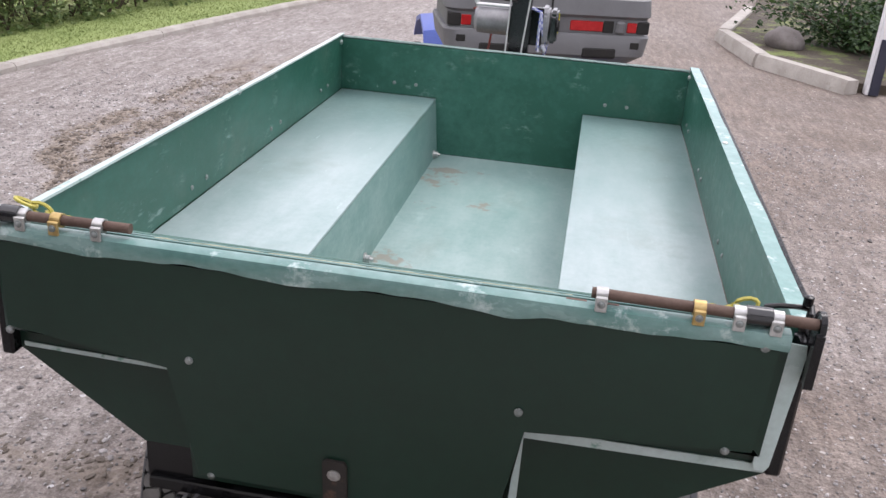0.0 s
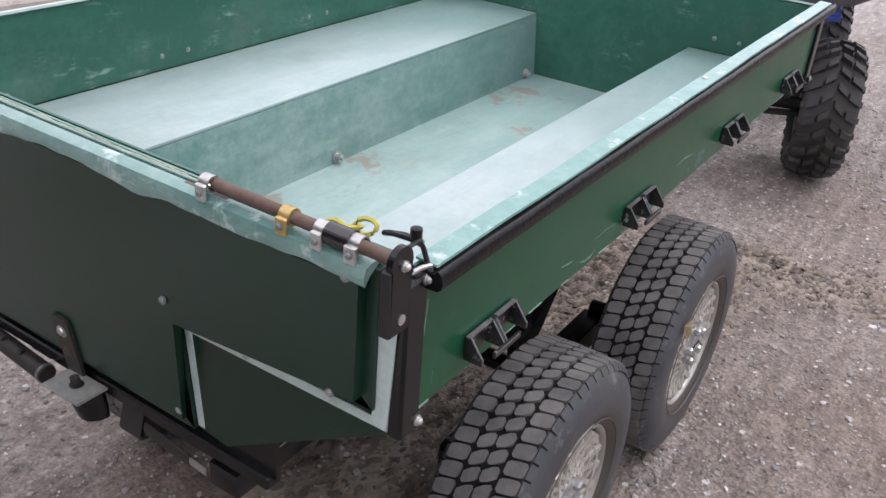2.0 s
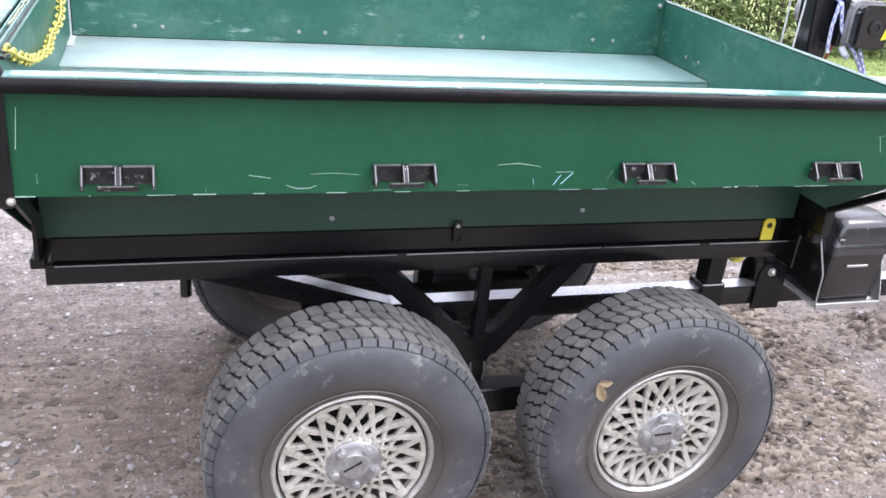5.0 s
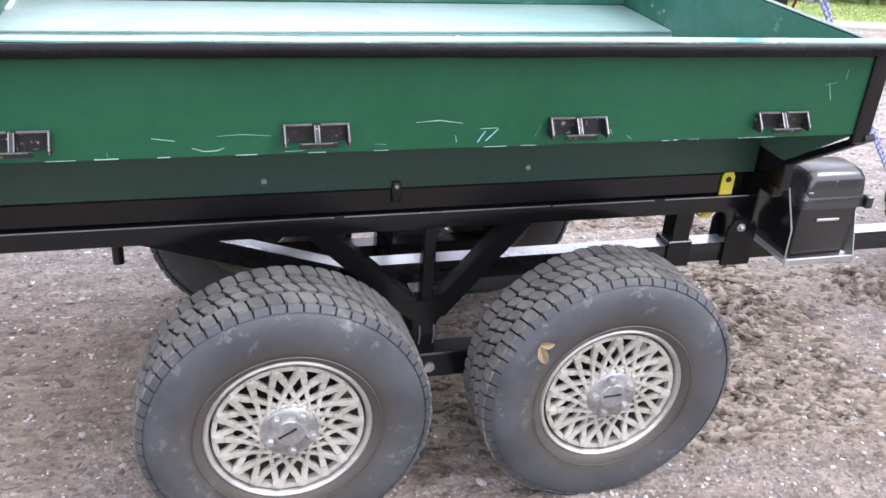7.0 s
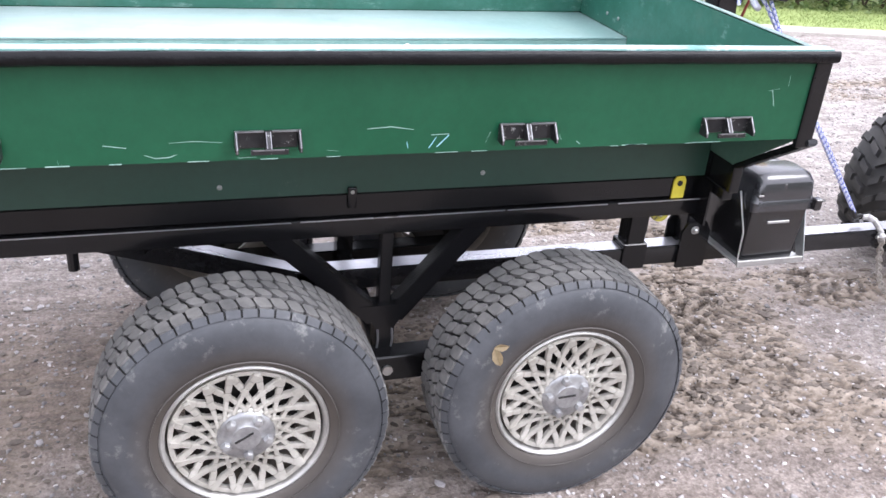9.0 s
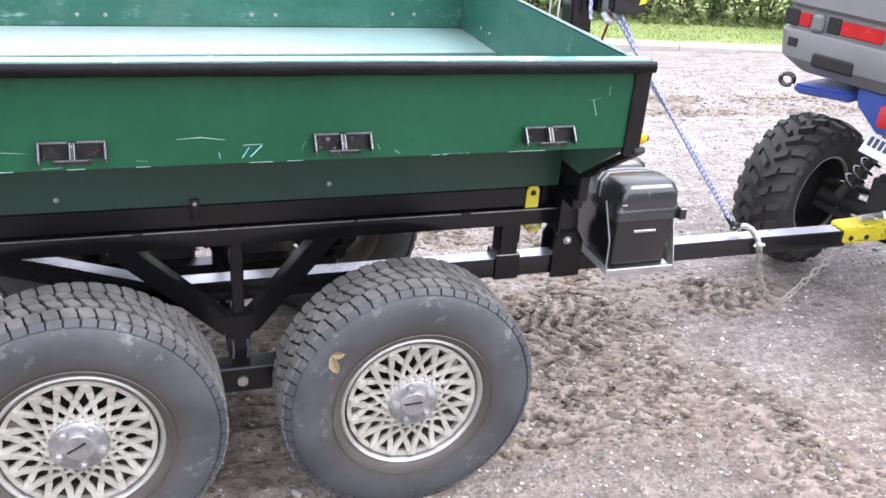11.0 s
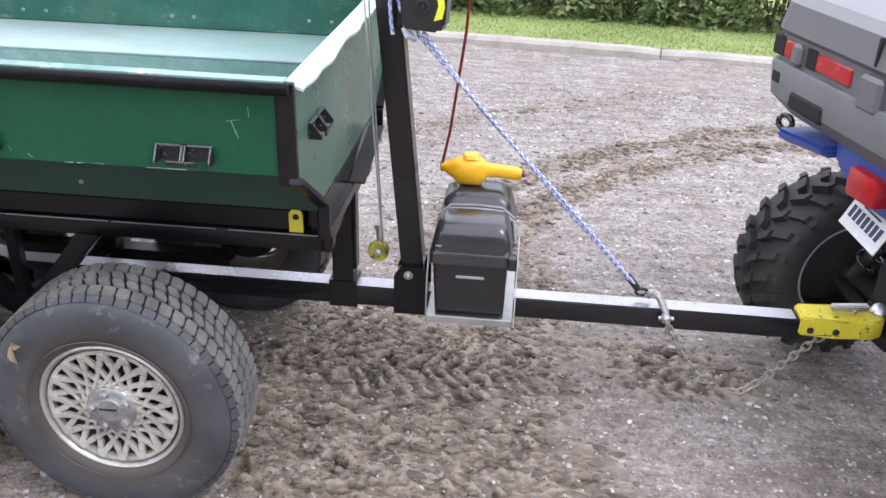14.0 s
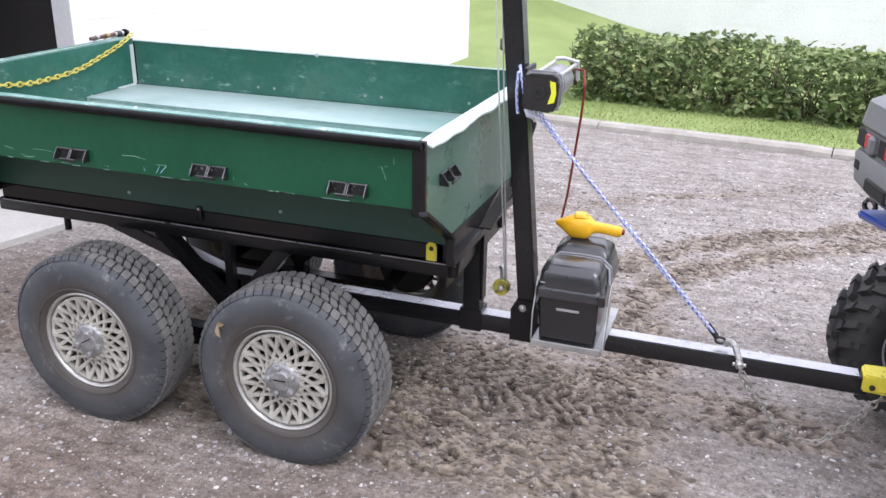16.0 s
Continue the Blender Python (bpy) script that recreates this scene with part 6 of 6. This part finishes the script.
GRASS = surface("lawn_grass", (0.205, 0.270, 0.085), (0.290, 0.350, 0.130), 0.7, broad=1.3, fine=40, bump=0.35, depth=0.02, island=0.16, spec=0.3)
SOIL = surface("mulched_soil", (0.055, 0.042, 0.030), (0.11, 0.09, 0.065), 0.95, broad=3, fine=40, bump=0.8, depth=0.02, wear=(0.16, 0.20, 0.06), wear_at=(0.52, 0.62), wear_scale=3)


def lawn_z(x, y):
    e = kerb_x(min(max(y, -10), 16)) if y < 16 else kerb_x(16) + 0.12 * (y - 16)
    d = e - x
    return 0.048 + 0.012 * noise.noise((x * 1.3, y * 1.3, 4)) + (0.5 * max(0.0, min(1.0, (d - 1.2) / 5.0)) * max(0.0, min(1.0, (2.6 - y) / 2.0)) if d > 1.2 else 0)


def build_lawn():
    bm = B()
    ys = np.concatenate([np.arange(-12, 16, 0.35), np.arange(16, 60, 2.5)])
    ds = [0.125, 0.35, 0.7, 1.1, 1.6, 2.2, 3, 4.2, 6, 9, 14, 24, 45]
    grid = []
    for yy in ys:
        e = kerb_x(min(max(yy, -10), 16)) if yy < 16 else kerb_x(16) + 0.12 * (yy - 16)
        grid.append([bm.verts.new((e - d, yy, lawn_z(e - d, yy))) for d in ds])
    for a, b in zip(grid, grid[1:]):
        for k in range(len(ds) - 1):
            bm.faces.new((a[k], a[k + 1], b[k + 1], b[k]))
    solo("lawn", bm, GRASS, "short green lawn behind the kerb", "lawn", kind="structure", smooth=80)
    rng = np.random.default_rng(5)
    n = 46000
    verts, faces = [], []
    for i in range(n):
        yy = rng.uniform(0.8, 12.5)
        d = 0.125 + rng.uniform(0, 1.35) ** 1.0
        x = kerb_x(yy) - d
        z = lawn_z(x, yy) - 0.004
        h, a, w = rng.uniform(0.010, 0.026), rng.uniform(0, math.tau), rng.uniform(0.003, 0.006)
        c, s = math.cos(a) * w, math.sin(a) * w
        bx, by = rng.normal(0, 0.014), rng.normal(0, 0.014)
        k = len(verts)
        verts += [(x - c, yy - s, z), (x + c, yy + s, z), (x + bx, yy + by, z + h)]
        faces.append((k, k + 1, k + 2))
    me = bpy.data.meshes.new("grass_blades")
    me.from_pydata(verts, [], faces)
    me.materials.append(GRASS)
    tagged(new("grass_blades", me), "short green grass blades on the verge", "grass", kind="stuff")


build_lawn()


def leaf_material(name, c1, c2, c3):
    m, n, l, p = nodes_of(name)
    g = n.new("ShaderNodeNewGeometry").outputs["Random Per Island"]
    co = n.new("ShaderNodeTexCoord").outputs["Object"]
    col = ramp(n, l, g, [(0.0, c1), (0.55, c2), (1.0, c3)])
    col = mixed(n, l, 0.5, col, ramp(n, l, noise_tex(n, l, co, 1.6, 3), [(0.3, (0.6, 0.6, 0.6)), (0.7, (1.2, 1.2, 1.1))]), "MULTIPLY")
    l.new(col, p.inputs["Base Color"])
    p.inputs["Roughness"].default_value = 0.6
    tr = n.new("ShaderNodeBsdfTranslucent")
    l.new(col, tr.inputs["Color"])
    mx = n.new("ShaderNodeMixShader")
    mx.inputs[0].default_value = 0.3
    l.new(p.outputs[0], mx.inputs[1])
    l.new(tr.outputs[0], mx.inputs[2])
    l.new(mx.outputs[0], n["Material Output"].inputs[0])
    return m


LEAF = leaf_material("hedge_leaves", (0.085, 0.135, 0.045), (0.165, 0.235, 0.085), (0.330, 0.360, 0.170))
LEAF_DARK = leaf_material("shrub_leaves", (0.014, 0.036, 0.012), (0.030, 0.070, 0.018), (0.060, 0.105, 0.030))
TWIG = surface("hedge_twigs", (0.075, 0.055, 0.038), (0.13, 0.10, 0.07), 0.9, broad=20, fine=80)


def leaves(name, centres, size, material, parent, rng, label=""):
    """Folded pointed leaves at the centres."""
    verts, faces = [], []
    for c in centres:
        L = size * rng.uniform(0.6, 1.35)
        a, t, r = rng.uniform(0, math.tau), rng.uniform(-0.9, 0.7), rng.uniform(-0.9, 0.9)
        m = Euler((r, t, a)).to_matrix()
        k = len(verts)
        for v in ((0, 0, 0), (0.45 * L, 0.30 * L, 0.10 * L), (L, 0, -0.08 * L), (0.45 * L, -0.30 * L, 0.10 * L)):
            verts.append(Vector(c) + m @ Vector(v))
        faces += [(k, k + 1, k + 2), (k, k + 2, k + 3)]
    me = bpy.data.meshes.new(name)
    me.from_pydata(verts, [], faces)
    me.materials.append(material)
    ob = new(name, me)
    ob.parent = parent
    ob.matrix_parent_inverse = BASES[parent].inverted()
    ob["kind"] = "stuff"
    return ob


def build_hedge():
    rng = np.random.default_rng(11)
    base = (kerb_x(7) - 1.4, 7.0, 0.1)
    h = thing("hedge", base, "clipped leafy green hedge along the back of the lawn", "hedge")
    pts = []
    bm = B()
    yy = 2.45
    while yy < 17:
        x0 = kerb_x(min(yy, 16)) - 1.27
        top = 0.60 + 0.12 * noise.noise((yy * 0.9, 0, 0)) + 0.50 * max(0.0, min(1.0, (yy - 5.1) / 0.7))
        thin = 1.0
        for k in range(2):
            sx, sy = x0 + rng.normal(0, 0.12), yy + rng.uniform(-0.1, 0.1)
            z0 = lawn_z(sx, sy)
            p0 = Vector((sx, sy, z0 - 0.02))
            for b in range(4):
                e = p0 + Vector((rng.normal(0, 0.20), rng.normal(0, 0.16), top * rng.uniform(0.6, 1.0)))
                mid = p0.lerp(e, 0.5) + Vector((rng.normal(0, 0.04), rng.normal(0, 0.04), 0))
                sweep(bm, [p0, mid, e], [0.011, 0.007, 0.003], 4)
        dens = 640 if yy < 9 else 260
        for k in range(dens):
            u = rng.uniform(-1, 1)
            zz = rng.uniform(-0.03, 1.0)
            wob = 0.10 * noise.noise((yy * 2.3, zz * 3, 1))
            half = (0.42 + wob) * (1.0 - 0.35 * zz ** 3)
            # most of the leaves sit in the outer shell, in clumps
            uu = math.copysign(abs(u) ** 0.45, u)
            x = x0 + uu * half
            y2 = yy + rng.uniform(0, 0.2)
            if noise.noise((x * 5.5, y2 * 5.5, zz * 4.5)) < -0.22:
                continue
            pts.append((x, y2, lawn_z(x0, yy) + zz * (top + 0.07 * noise.noise((y2 * 6, x * 6, 2)))))
        yy += 0.2
    part("twig_mass", bm, TWIG, h, "", 60)["kind"] = "stuff"
    leaves("foliage", pts, 0.075, LEAF, h, rng)
    return len(pts)


build_hedge()


def build_planting():
    rng = np.random.default_rng(23)
    bm = B()
    plate(bm, [(1.90, 11.62), (2.12, 10.15), (2.74, 9.20), (6.5, 9.4), (9, 13), (8, 18), (3.2, 18), (2.55, 14.3)], "z", -0.05, 0.085)
    solo("planting_bed", bm, SOIL, "bed of brown mulch and thin grass behind the kerb", "planting bed", kind="structure")
    s = thing("shrub", (3.35, 11.2, 0.085), "low dark green leafy shrub in the planting bed", "shrub")
    bm, pts = B(), []
    for k in range(26):
        a, r = rng.uniform(0, math.tau), rng.uniform(0.05, 0.25)
        p0 = Vector((3.35 + r * math.cos(a), 11.2 + r * math.sin(a), 0.07))
        e = Vector((3.35 + rng.normal(0, 0.55), 11.2 + rng.normal(0, 0.5), rng.uniform(0.3, 0.95)))
        sweep(bm, [p0, p0.lerp(e, 0.5) + Vector((0, 0, 0.08)), e], [0.014, 0.009, 0.003], 5)
        for j in range(230):
            f = rng.uniform(0.15, 1.1)
            q = p0.lerp(e, f) + Vector(rng.normal(0, 0.14, 3).tolist())
            if q.z > 0.12:
                pts.append(q)
    part("twig_mass", bm, TWIG, s, "", 60)["kind"] = "stuff"
    leaves("foliage", pts, 0.065, LEAF_DARK, s, rng)
    bm = B()
    bmesh.ops.create_icosphere(bm, subdivisions=3, radius=0.22)
    for v in bm.verts:
        v.co *= 1 + 0.22 * noise.noise(v.co * 5)
        v.co.z *= 0.7
        v.co += Vector((2.42, 10.95, 0.16))
    solo("boulder", bm, surface("grey_boulder", (0.14, 0.12, 0.115), (0.22, 0.20, 0.19), 0.85, broad=9, fine=60, bump=0.5), "rounded grey-brown boulder at the edge of the bed", "rock", smooth=60)
    t = thing("gate_post", (2.90, 9.14, 0.0), "square post, white above with a dark navy lower sleeve", "post")
    part("post_shaft", box(B(), 2.865, 2.965, 9.10, 9.20, 0, 2.2, 0.006), surface("white_post_paint", (0.70, 0.71, 0.73), (0.80, 0.80, 0.81), 0.5, broad=4, fine=50), t, "white painted shaft")
    part("post_sleeve", box(B(), 2.895, 2.985, 9.085, 9.215, 0.0, 0.52, 0.006), surface("navy_sleeve", (0.022, 0.024, 0.045), (0.035, 0.036, 0.06), 0.5, broad=6, fine=60), t, "dark navy sleeve")


build_planting()


# ---------------------------------------------------------------- garage behind the trailer
SIDING = surface("white_siding", (0.80, 0.81, 0.82), (0.86, 0.87, 0.88), 0.5, broad=2, fine=40, bump=0.1)
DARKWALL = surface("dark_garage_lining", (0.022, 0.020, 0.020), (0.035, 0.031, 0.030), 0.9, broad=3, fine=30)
SHINGLE = surface("grey_shingle", (0.07, 0.07, 0.075), (0.11, 0.11, 0.115), 0.9, broad=5, fine=50)


def build_garage():
    M = Matrix.Translation((-2.10, -0.30, 0)) @ Matrix.Rotation(math.atan2(0.24, -0.97) + math.pi, 4, "Z")
    # local x runs to the right along the front, local y points away from the yard
    g = tagged(new("garage"), "white-sided garage with its wide door standing open", "garage")
    g.matrix_basis = M @ Matrix.Rotation(0, 4, "Z")
    def p(name, bm, mat, label="", parent=g):
        return part(name, bm, mat, parent, label, 35, True)
    H, DW, DH = 2.75, 2.75, 2.15
    w = p("front_wall", box(B(), -5.1, -0.14, -0.18, 0.0, 0, H), SIDING, "white lapped siding")
    for i in range(17):
        p("siding_board", loft(B(), [[(-5.1, 0.0, 0.02 + i * 0.16), (-5.1, 0.0045, 0.02 + i * 0.16), (-5.1, 0.002, 0.178 + i * 0.16), (-5.1, 0.0, 0.178 + i * 0.16)], [(-0.14, 0.0, 0.02 + i * 0.16), (-0.14, 0.0045, 0.02 + i * 0.16), (-0.14, 0.002, 0.178 + i * 0.16), (-0.14, 0.0, 0.178 + i * 0.16)]]), SIDING, "", w)
    p("front_wall", box(B(), DW + 0.14, DW + 1.4, -0.18, 0.0, 0, H), SIDING)
    p("lintel", box(B(), -0.14, DW + 0.14, -0.18, 0.0, DH + 0.14, H), SIDING)
    for x0, x1 in ((-0.14, 0.0), (DW, DW + 0.14)):
        p("door_jamb", box(B(), x0, x1, -0.19, 0.02, 0, DH + 0.14, 0.005), SIDING, "white door trim")
    p("door_head", box(B(), 0.0, DW, -0.19, 0.02, DH, DH + 0.14, 0.005), SIDING)
    p("side_wall", box(B(), -5.1, -4.95, -6.2, -0.18, 0, H), SIDING)
    p("side_wall", box(B(), DW + 1.25, DW + 1.4, -6.2, -0.18, 0, H), SIDING)
    p("back_wall", box(B(), -5.1, DW + 1.4, -6.35, -6.2, 0, H), SIDING)
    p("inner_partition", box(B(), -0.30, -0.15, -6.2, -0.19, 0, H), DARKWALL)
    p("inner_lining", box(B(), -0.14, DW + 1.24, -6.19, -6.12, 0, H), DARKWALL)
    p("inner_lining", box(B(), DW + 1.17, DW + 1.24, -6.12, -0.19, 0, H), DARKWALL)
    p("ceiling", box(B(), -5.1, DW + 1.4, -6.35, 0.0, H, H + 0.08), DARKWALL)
    p("roof", loft(B(), [[(-5.4, 0.35, H + 0.05), (-5.4, -3.15, H + 1.3), (-5.4, -6.7, H + 0.05)], [(DW + 1.7, 0.35, H + 0.05), (DW + 1.7, -3.15, H + 1.3), (DW + 1.7, -6.7, H + 0.05)]]), SHINGLE)
    p("garage_floor", box(B(), -0.14, DW + 1.24, -6.12, -0.0, -0.05, 0.012), SLABC)
    p("apron_slab", box(B(), 0.75, DW + 0.4, 0.0, 1.08, -0.05, 0.030, 0.006), SLABC, "pale concrete apron slab")
    s = thing("handcart", (-1.2, -1.7, 0), "red tubular handcart standing in the dark garage", "handcart")
    RED = surface("dull_red_paint", (0.20, 0.018, 0.015), (0.28, 0.03, 0.022), 0.5, broad=6, fine=60)
    part("cart_frame", sweep(B(), [(-1.95, -1.35, 1.02), (-1.6, -1.55, 0.86), (-1.1, -1.75, 0.55), (-0.7, -1.9, 0.40)], 0.022, 8), RED, s)
    part("cart_frame", sweep(B(), [(-1.85, -1.75, 1.02), (-1.5, -1.95, 0.86), (-1.0, -2.15, 0.55), (-0.6, -2.3, 0.40)], 0.022, 8), RED, s)
    part("cart_tray", loft(B(), [rounded(-1.35, -0.55, -2.35, -1.75, 0.34, 0.06), rounded(-1.45, -0.45, -2.45, -1.65, 0.62, 0.08)]), RED, s)
    part("cart_wheel", lathe(B(), [(-0.05, 0.10), (-0.05, 0.20), (0.05, 0.20), (0.05, 0.10)], 20, "x", (-0.75, -2.05, 0.212), True), PLASTIC, s)
    b = thing("storage_bin", (-2.05, -2.35, 0), "blue plastic storage bin stacked in the dark garage", "bin")
    part("bin_body", loft(B(), [rounded(-2.25, -1.85, -2.60, -2.10, 0.95, 0.04), rounded(-2.30, -1.80, -2.65, -2.05, 1.30, 0.05)]), BLUE, b)
    part("bin_stand", box(B(), -2.3, -1.8, -2.65, -2.05, 0.012, 0.95, 0.01), DARKWALL, b)


build_garage()


def build_house():
    """The neighbour's white house beyond the hedge."""
    h = tagged(new("house"), "white-sided neighbouring house standing beyond the hedge", "house")
    h.matrix_basis = pose(-10.2, 6.5, 0.1, 0, 0, -9)
    def p(name, bm, mat, label="", parent=h):
        return part(name, bm, mat, parent, label, 35, True)
    w = p("wall", box(B(), -7, 0, -8.5, 14, -0.1, 2.9), SIDING, "white lapped siding")
    for i in range(18):
        z = 0.02 + i * 0.16
        p("siding_board", loft(B(), [[(0.0, y, z), (0.0045, y, z), (0.002, y, z + 0.157), (0.0, y, z + 0.157)] for y in (-8.5, 14)]), SIDING, "", w)
    p("roof", loft(B(), [[(0.5, y, 2.85), (-3.5, y, 4.6), (-7.5, y, 2.85)] for y in (-8.9, 14.4)]), SHINGLE)


build_house()


# ---------------------------------------------------------------- unseen tree band added behind the walk to cut low sky light
def build_sky_blocker():
    BLOCKER_GREEN = surface("sky_blocker_green", (0.030, 0.050, 0.022), (0.060, 0.090, 0.036), 0.9, broad=0.5, fine=4, bump=0.4, depth=0.1)
    rng = np.random.default_rng(12)
    bm = B()
    rows = []
    for i in range(91):
        a = radians(-118 + 186 * i / 90)
        r = 24 + 2.0 * noise.noise((i * 0.35, 0, 0))
        h = 5.0 + 1.5 * noise.noise((i * 0.22, 3, 0)) + 1.0 * noise.noise((i * 0.9, 5, 0))
        rows.append([(r * math.cos(a), 2.5 + r * math.sin(a), -0.2), ((r + 0.4) * math.cos(a), 2.5 + (r + 0.4) * math.sin(a), h * 0.6), ((r + 1.4) * math.cos(a), 2.5 + (r + 1.4) * math.sin(a), h), ((r + 3) * math.cos(a), 2.5 + (r + 3) * math.sin(a), -0.2)])
    ob = solo("backdrop", loft(bm, rows), BLOCKER_GREEN, "unseen dark tree band added behind the yard to block low sky", "backdrop", kind="structure", smooth=60)
    return ob


build_sky_blocker()


# ---------------------------------------------------------------- loose stones, clods and leaves
STONES = surface("loose_stones", (0.24, 0.22, 0.215), (0.40, 0.38, 0.375), 0.8, broad=30, fine=200, bump=0.2, island=0.9)
CLODS = surface("mud_clods", (0.10, 0.08, 0.064), (0.20, 0.168, 0.142), 0.95, broad=20, fine=120, bump=0.5, island=0.3)


def scatter(name, label, category, n, size, material, want, seed, area, flat=0.6):
    rng = np.random.default_rng(seed)
    ico = B()
    bmesh.ops.create_icosphere(ico, subdivisions=1, radius=1.0)
    base = np.array([v.co[:] for v in ico.verts])
    tri = np.array([[v.index for v in f.verts] for f in ico.faces])
    ico.free()
    keep = np.unique(tri.ravel())
    V, F, k = [], [], 0
    x0, x1, y0, y1 = area
    while k < n:
        x, yy = rng.uniform(x0, x1), rng.uniform(y0, y1)
        m = rut_depth(x, yy)
        if rng.uniform() > (m if want else 1.0 - 0.45 * m):
            continue
        s = size * rng.lognormal(0, 0.42)
        v = base * (1 + rng.uniform(-0.28, 0.28, (len(base), 1))) * (s * rng.uniform(0.7, 1.3), s * rng.uniform(0.6, 1.1) * (2.0 if want else 1.0), s * flat)
        a = rng.normal(0, 0.45) if want else rng.uniform(0, math.tau)
        c, sn = math.cos(a), math.sin(a)
        v = v @ np.array([[c, sn, 0], [-sn, c, 0], [0, 0, 1]])
        V.append(v + (x, yy, ground_z(x, yy) + s * flat * 0.25))
        F.append(tri + k * len(base))
        k += 1
    me = bpy.data.meshes.new(name)
    me.from_pydata(np.concatenate(V).tolist(), [], np.concatenate(F).tolist())
    me.materials.append(material)
    return tagged(new(name, me), label, category, kind="stuff")


scatter("gravel_stones", "loose grey and pale gravel stones", "gravel", 42000, 0.0043, STONES, False, 3, (-3.6, 2.2, 0.5, 7.0))
scatter("mud_clods", "dark clods of churned mud in the ruts", "mud", 11000, 0.0056, CLODS, True, 4, (-3.8, 2.2, 0.8, 7.5), 0.4)


def dead_leaf(m):
    bm = B()
    lobe = [(0, 0, 0), (0.010, 0.010, 0.004), (0.024, 0.013, 0.007), (0.038, 0.008, 0.004), (0.048, 0, -0.003), (0.038, -0.008, 0.005), (0.024, -0.012, 0.008), (0.010, -0.008, 0.004)]
    for turn, size in ((0, 1.0), (78, 0.72)):
        spin = pose(0, 0, 0, 0, 0, turn)
        vs = [bm.verts.new(spin @ (Vector(p) * size)) for p in lobe]
        mid = bm.verts.new(spin @ Vector((0.025 * size, 0, -0.003)))
        for i in range(8):
            bm.faces.new((vs[i], vs[(i + 1) % 8], mid))
    bmesh.ops.solidify(bm, geom=list(bm.faces), thickness=0.0012)
    bmesh.ops.transform(bm, matrix=m, verts=bm.verts)
    return solo("dead_leaf", bm, surface("dry_leaf", (0.42, 0.33, 0.20), (0.58, 0.48, 0.31), 0.7, broad=40, fine=150), "dry curled two-lobed tan leaf stuck to a tyre", "leaf", smooth=60)


SCRATCH = surface("pale_scratch", (0.20, 0.36, 0.30), (0.34, 0.48, 0.43), 0.5, broad=30, fine=120)
SCRATCH_BLUE = surface("pale_blue_scratch", (0.16, 0.40, 0.48), (0.30, 0.54, 0.60), 0.5, broad=30, fine=120)


def scratches():
    """Thin scrapes along the foot of the right side sheet: y and z of each."""
    runs = (((1.937, 0.983), (1.981, 0.985), (2.03, 0.981)), ((1.893, 0.962), (1.913, 0.955), (1.936, 0.956), (1.949, 0.961)), ((1.826, 0.982), (1.865, 0.976)), ((1.751, 0.958), (1.752, 0.950)), ((2.298, 0.999), (2.343, 1.002), (2.389, 0.995)), ((2.376, 0.971), (2.379, 0.957)), ((2.421, 0.956), (2.435, 0.978)), ((2.437, 0.958), (2.461, 0.982)), ((2.424, 0.983), (2.460, 0.984)), ((2.538, 0.964), (2.547, 0.986)), ((2.697, 0.975), (2.702, 0.964)), ((2.736, 0.960), (2.746, 0.953)), ((2.221, 0.959), (2.242, 0.957)), ((2.055, 0.950), (2.090, 0.951)), ((3.184, 1.060), (3.197, 1.024)), ((3.174, 1.058), (3.202, 1.063)), ((3.221, 1.091), (3.222, 1.069)), ((1.457, 1.102), (1.450, 1.031)), ((1.478, 0.988), (1.478, 0.969)))
    for i, run in enumerate(runs):
        wide = 0.0024 if i in (6, 7) else 0.0006 + 0.0004 * (i % 3)
        bm = sweep(B(), [(XR, yy, z) for yy, z in run], [wide * (0.5 if k in (0, len(run) - 1) else 1.0) for k in range(len(run))], 6)
        for v in bm.verts:
            v.co.x = XR + (v.co.x - XR) * 0.16
        part("scratch", bm, SCRATCH_BLUE if i in (5, 6, 7) else SCRATCH, trailer)
    rng = np.random.default_rng(9)
    for i in range(20):
        yy = rng.uniform(1.42, 3.25)
        part("scratch", box(B(), XR - 0.001, XR + 0.0006, yy, yy + rng.uniform(0.004, 0.050), 0.9455, 0.9466 + rng.uniform(0, 0.0014)), SCRATCH, trailer)


scratches()
dead_leaf(pose(0.647, 2.606, 0.474, 20, 80, 0) @ pose(0, 0, 0, 0, 0, 20))
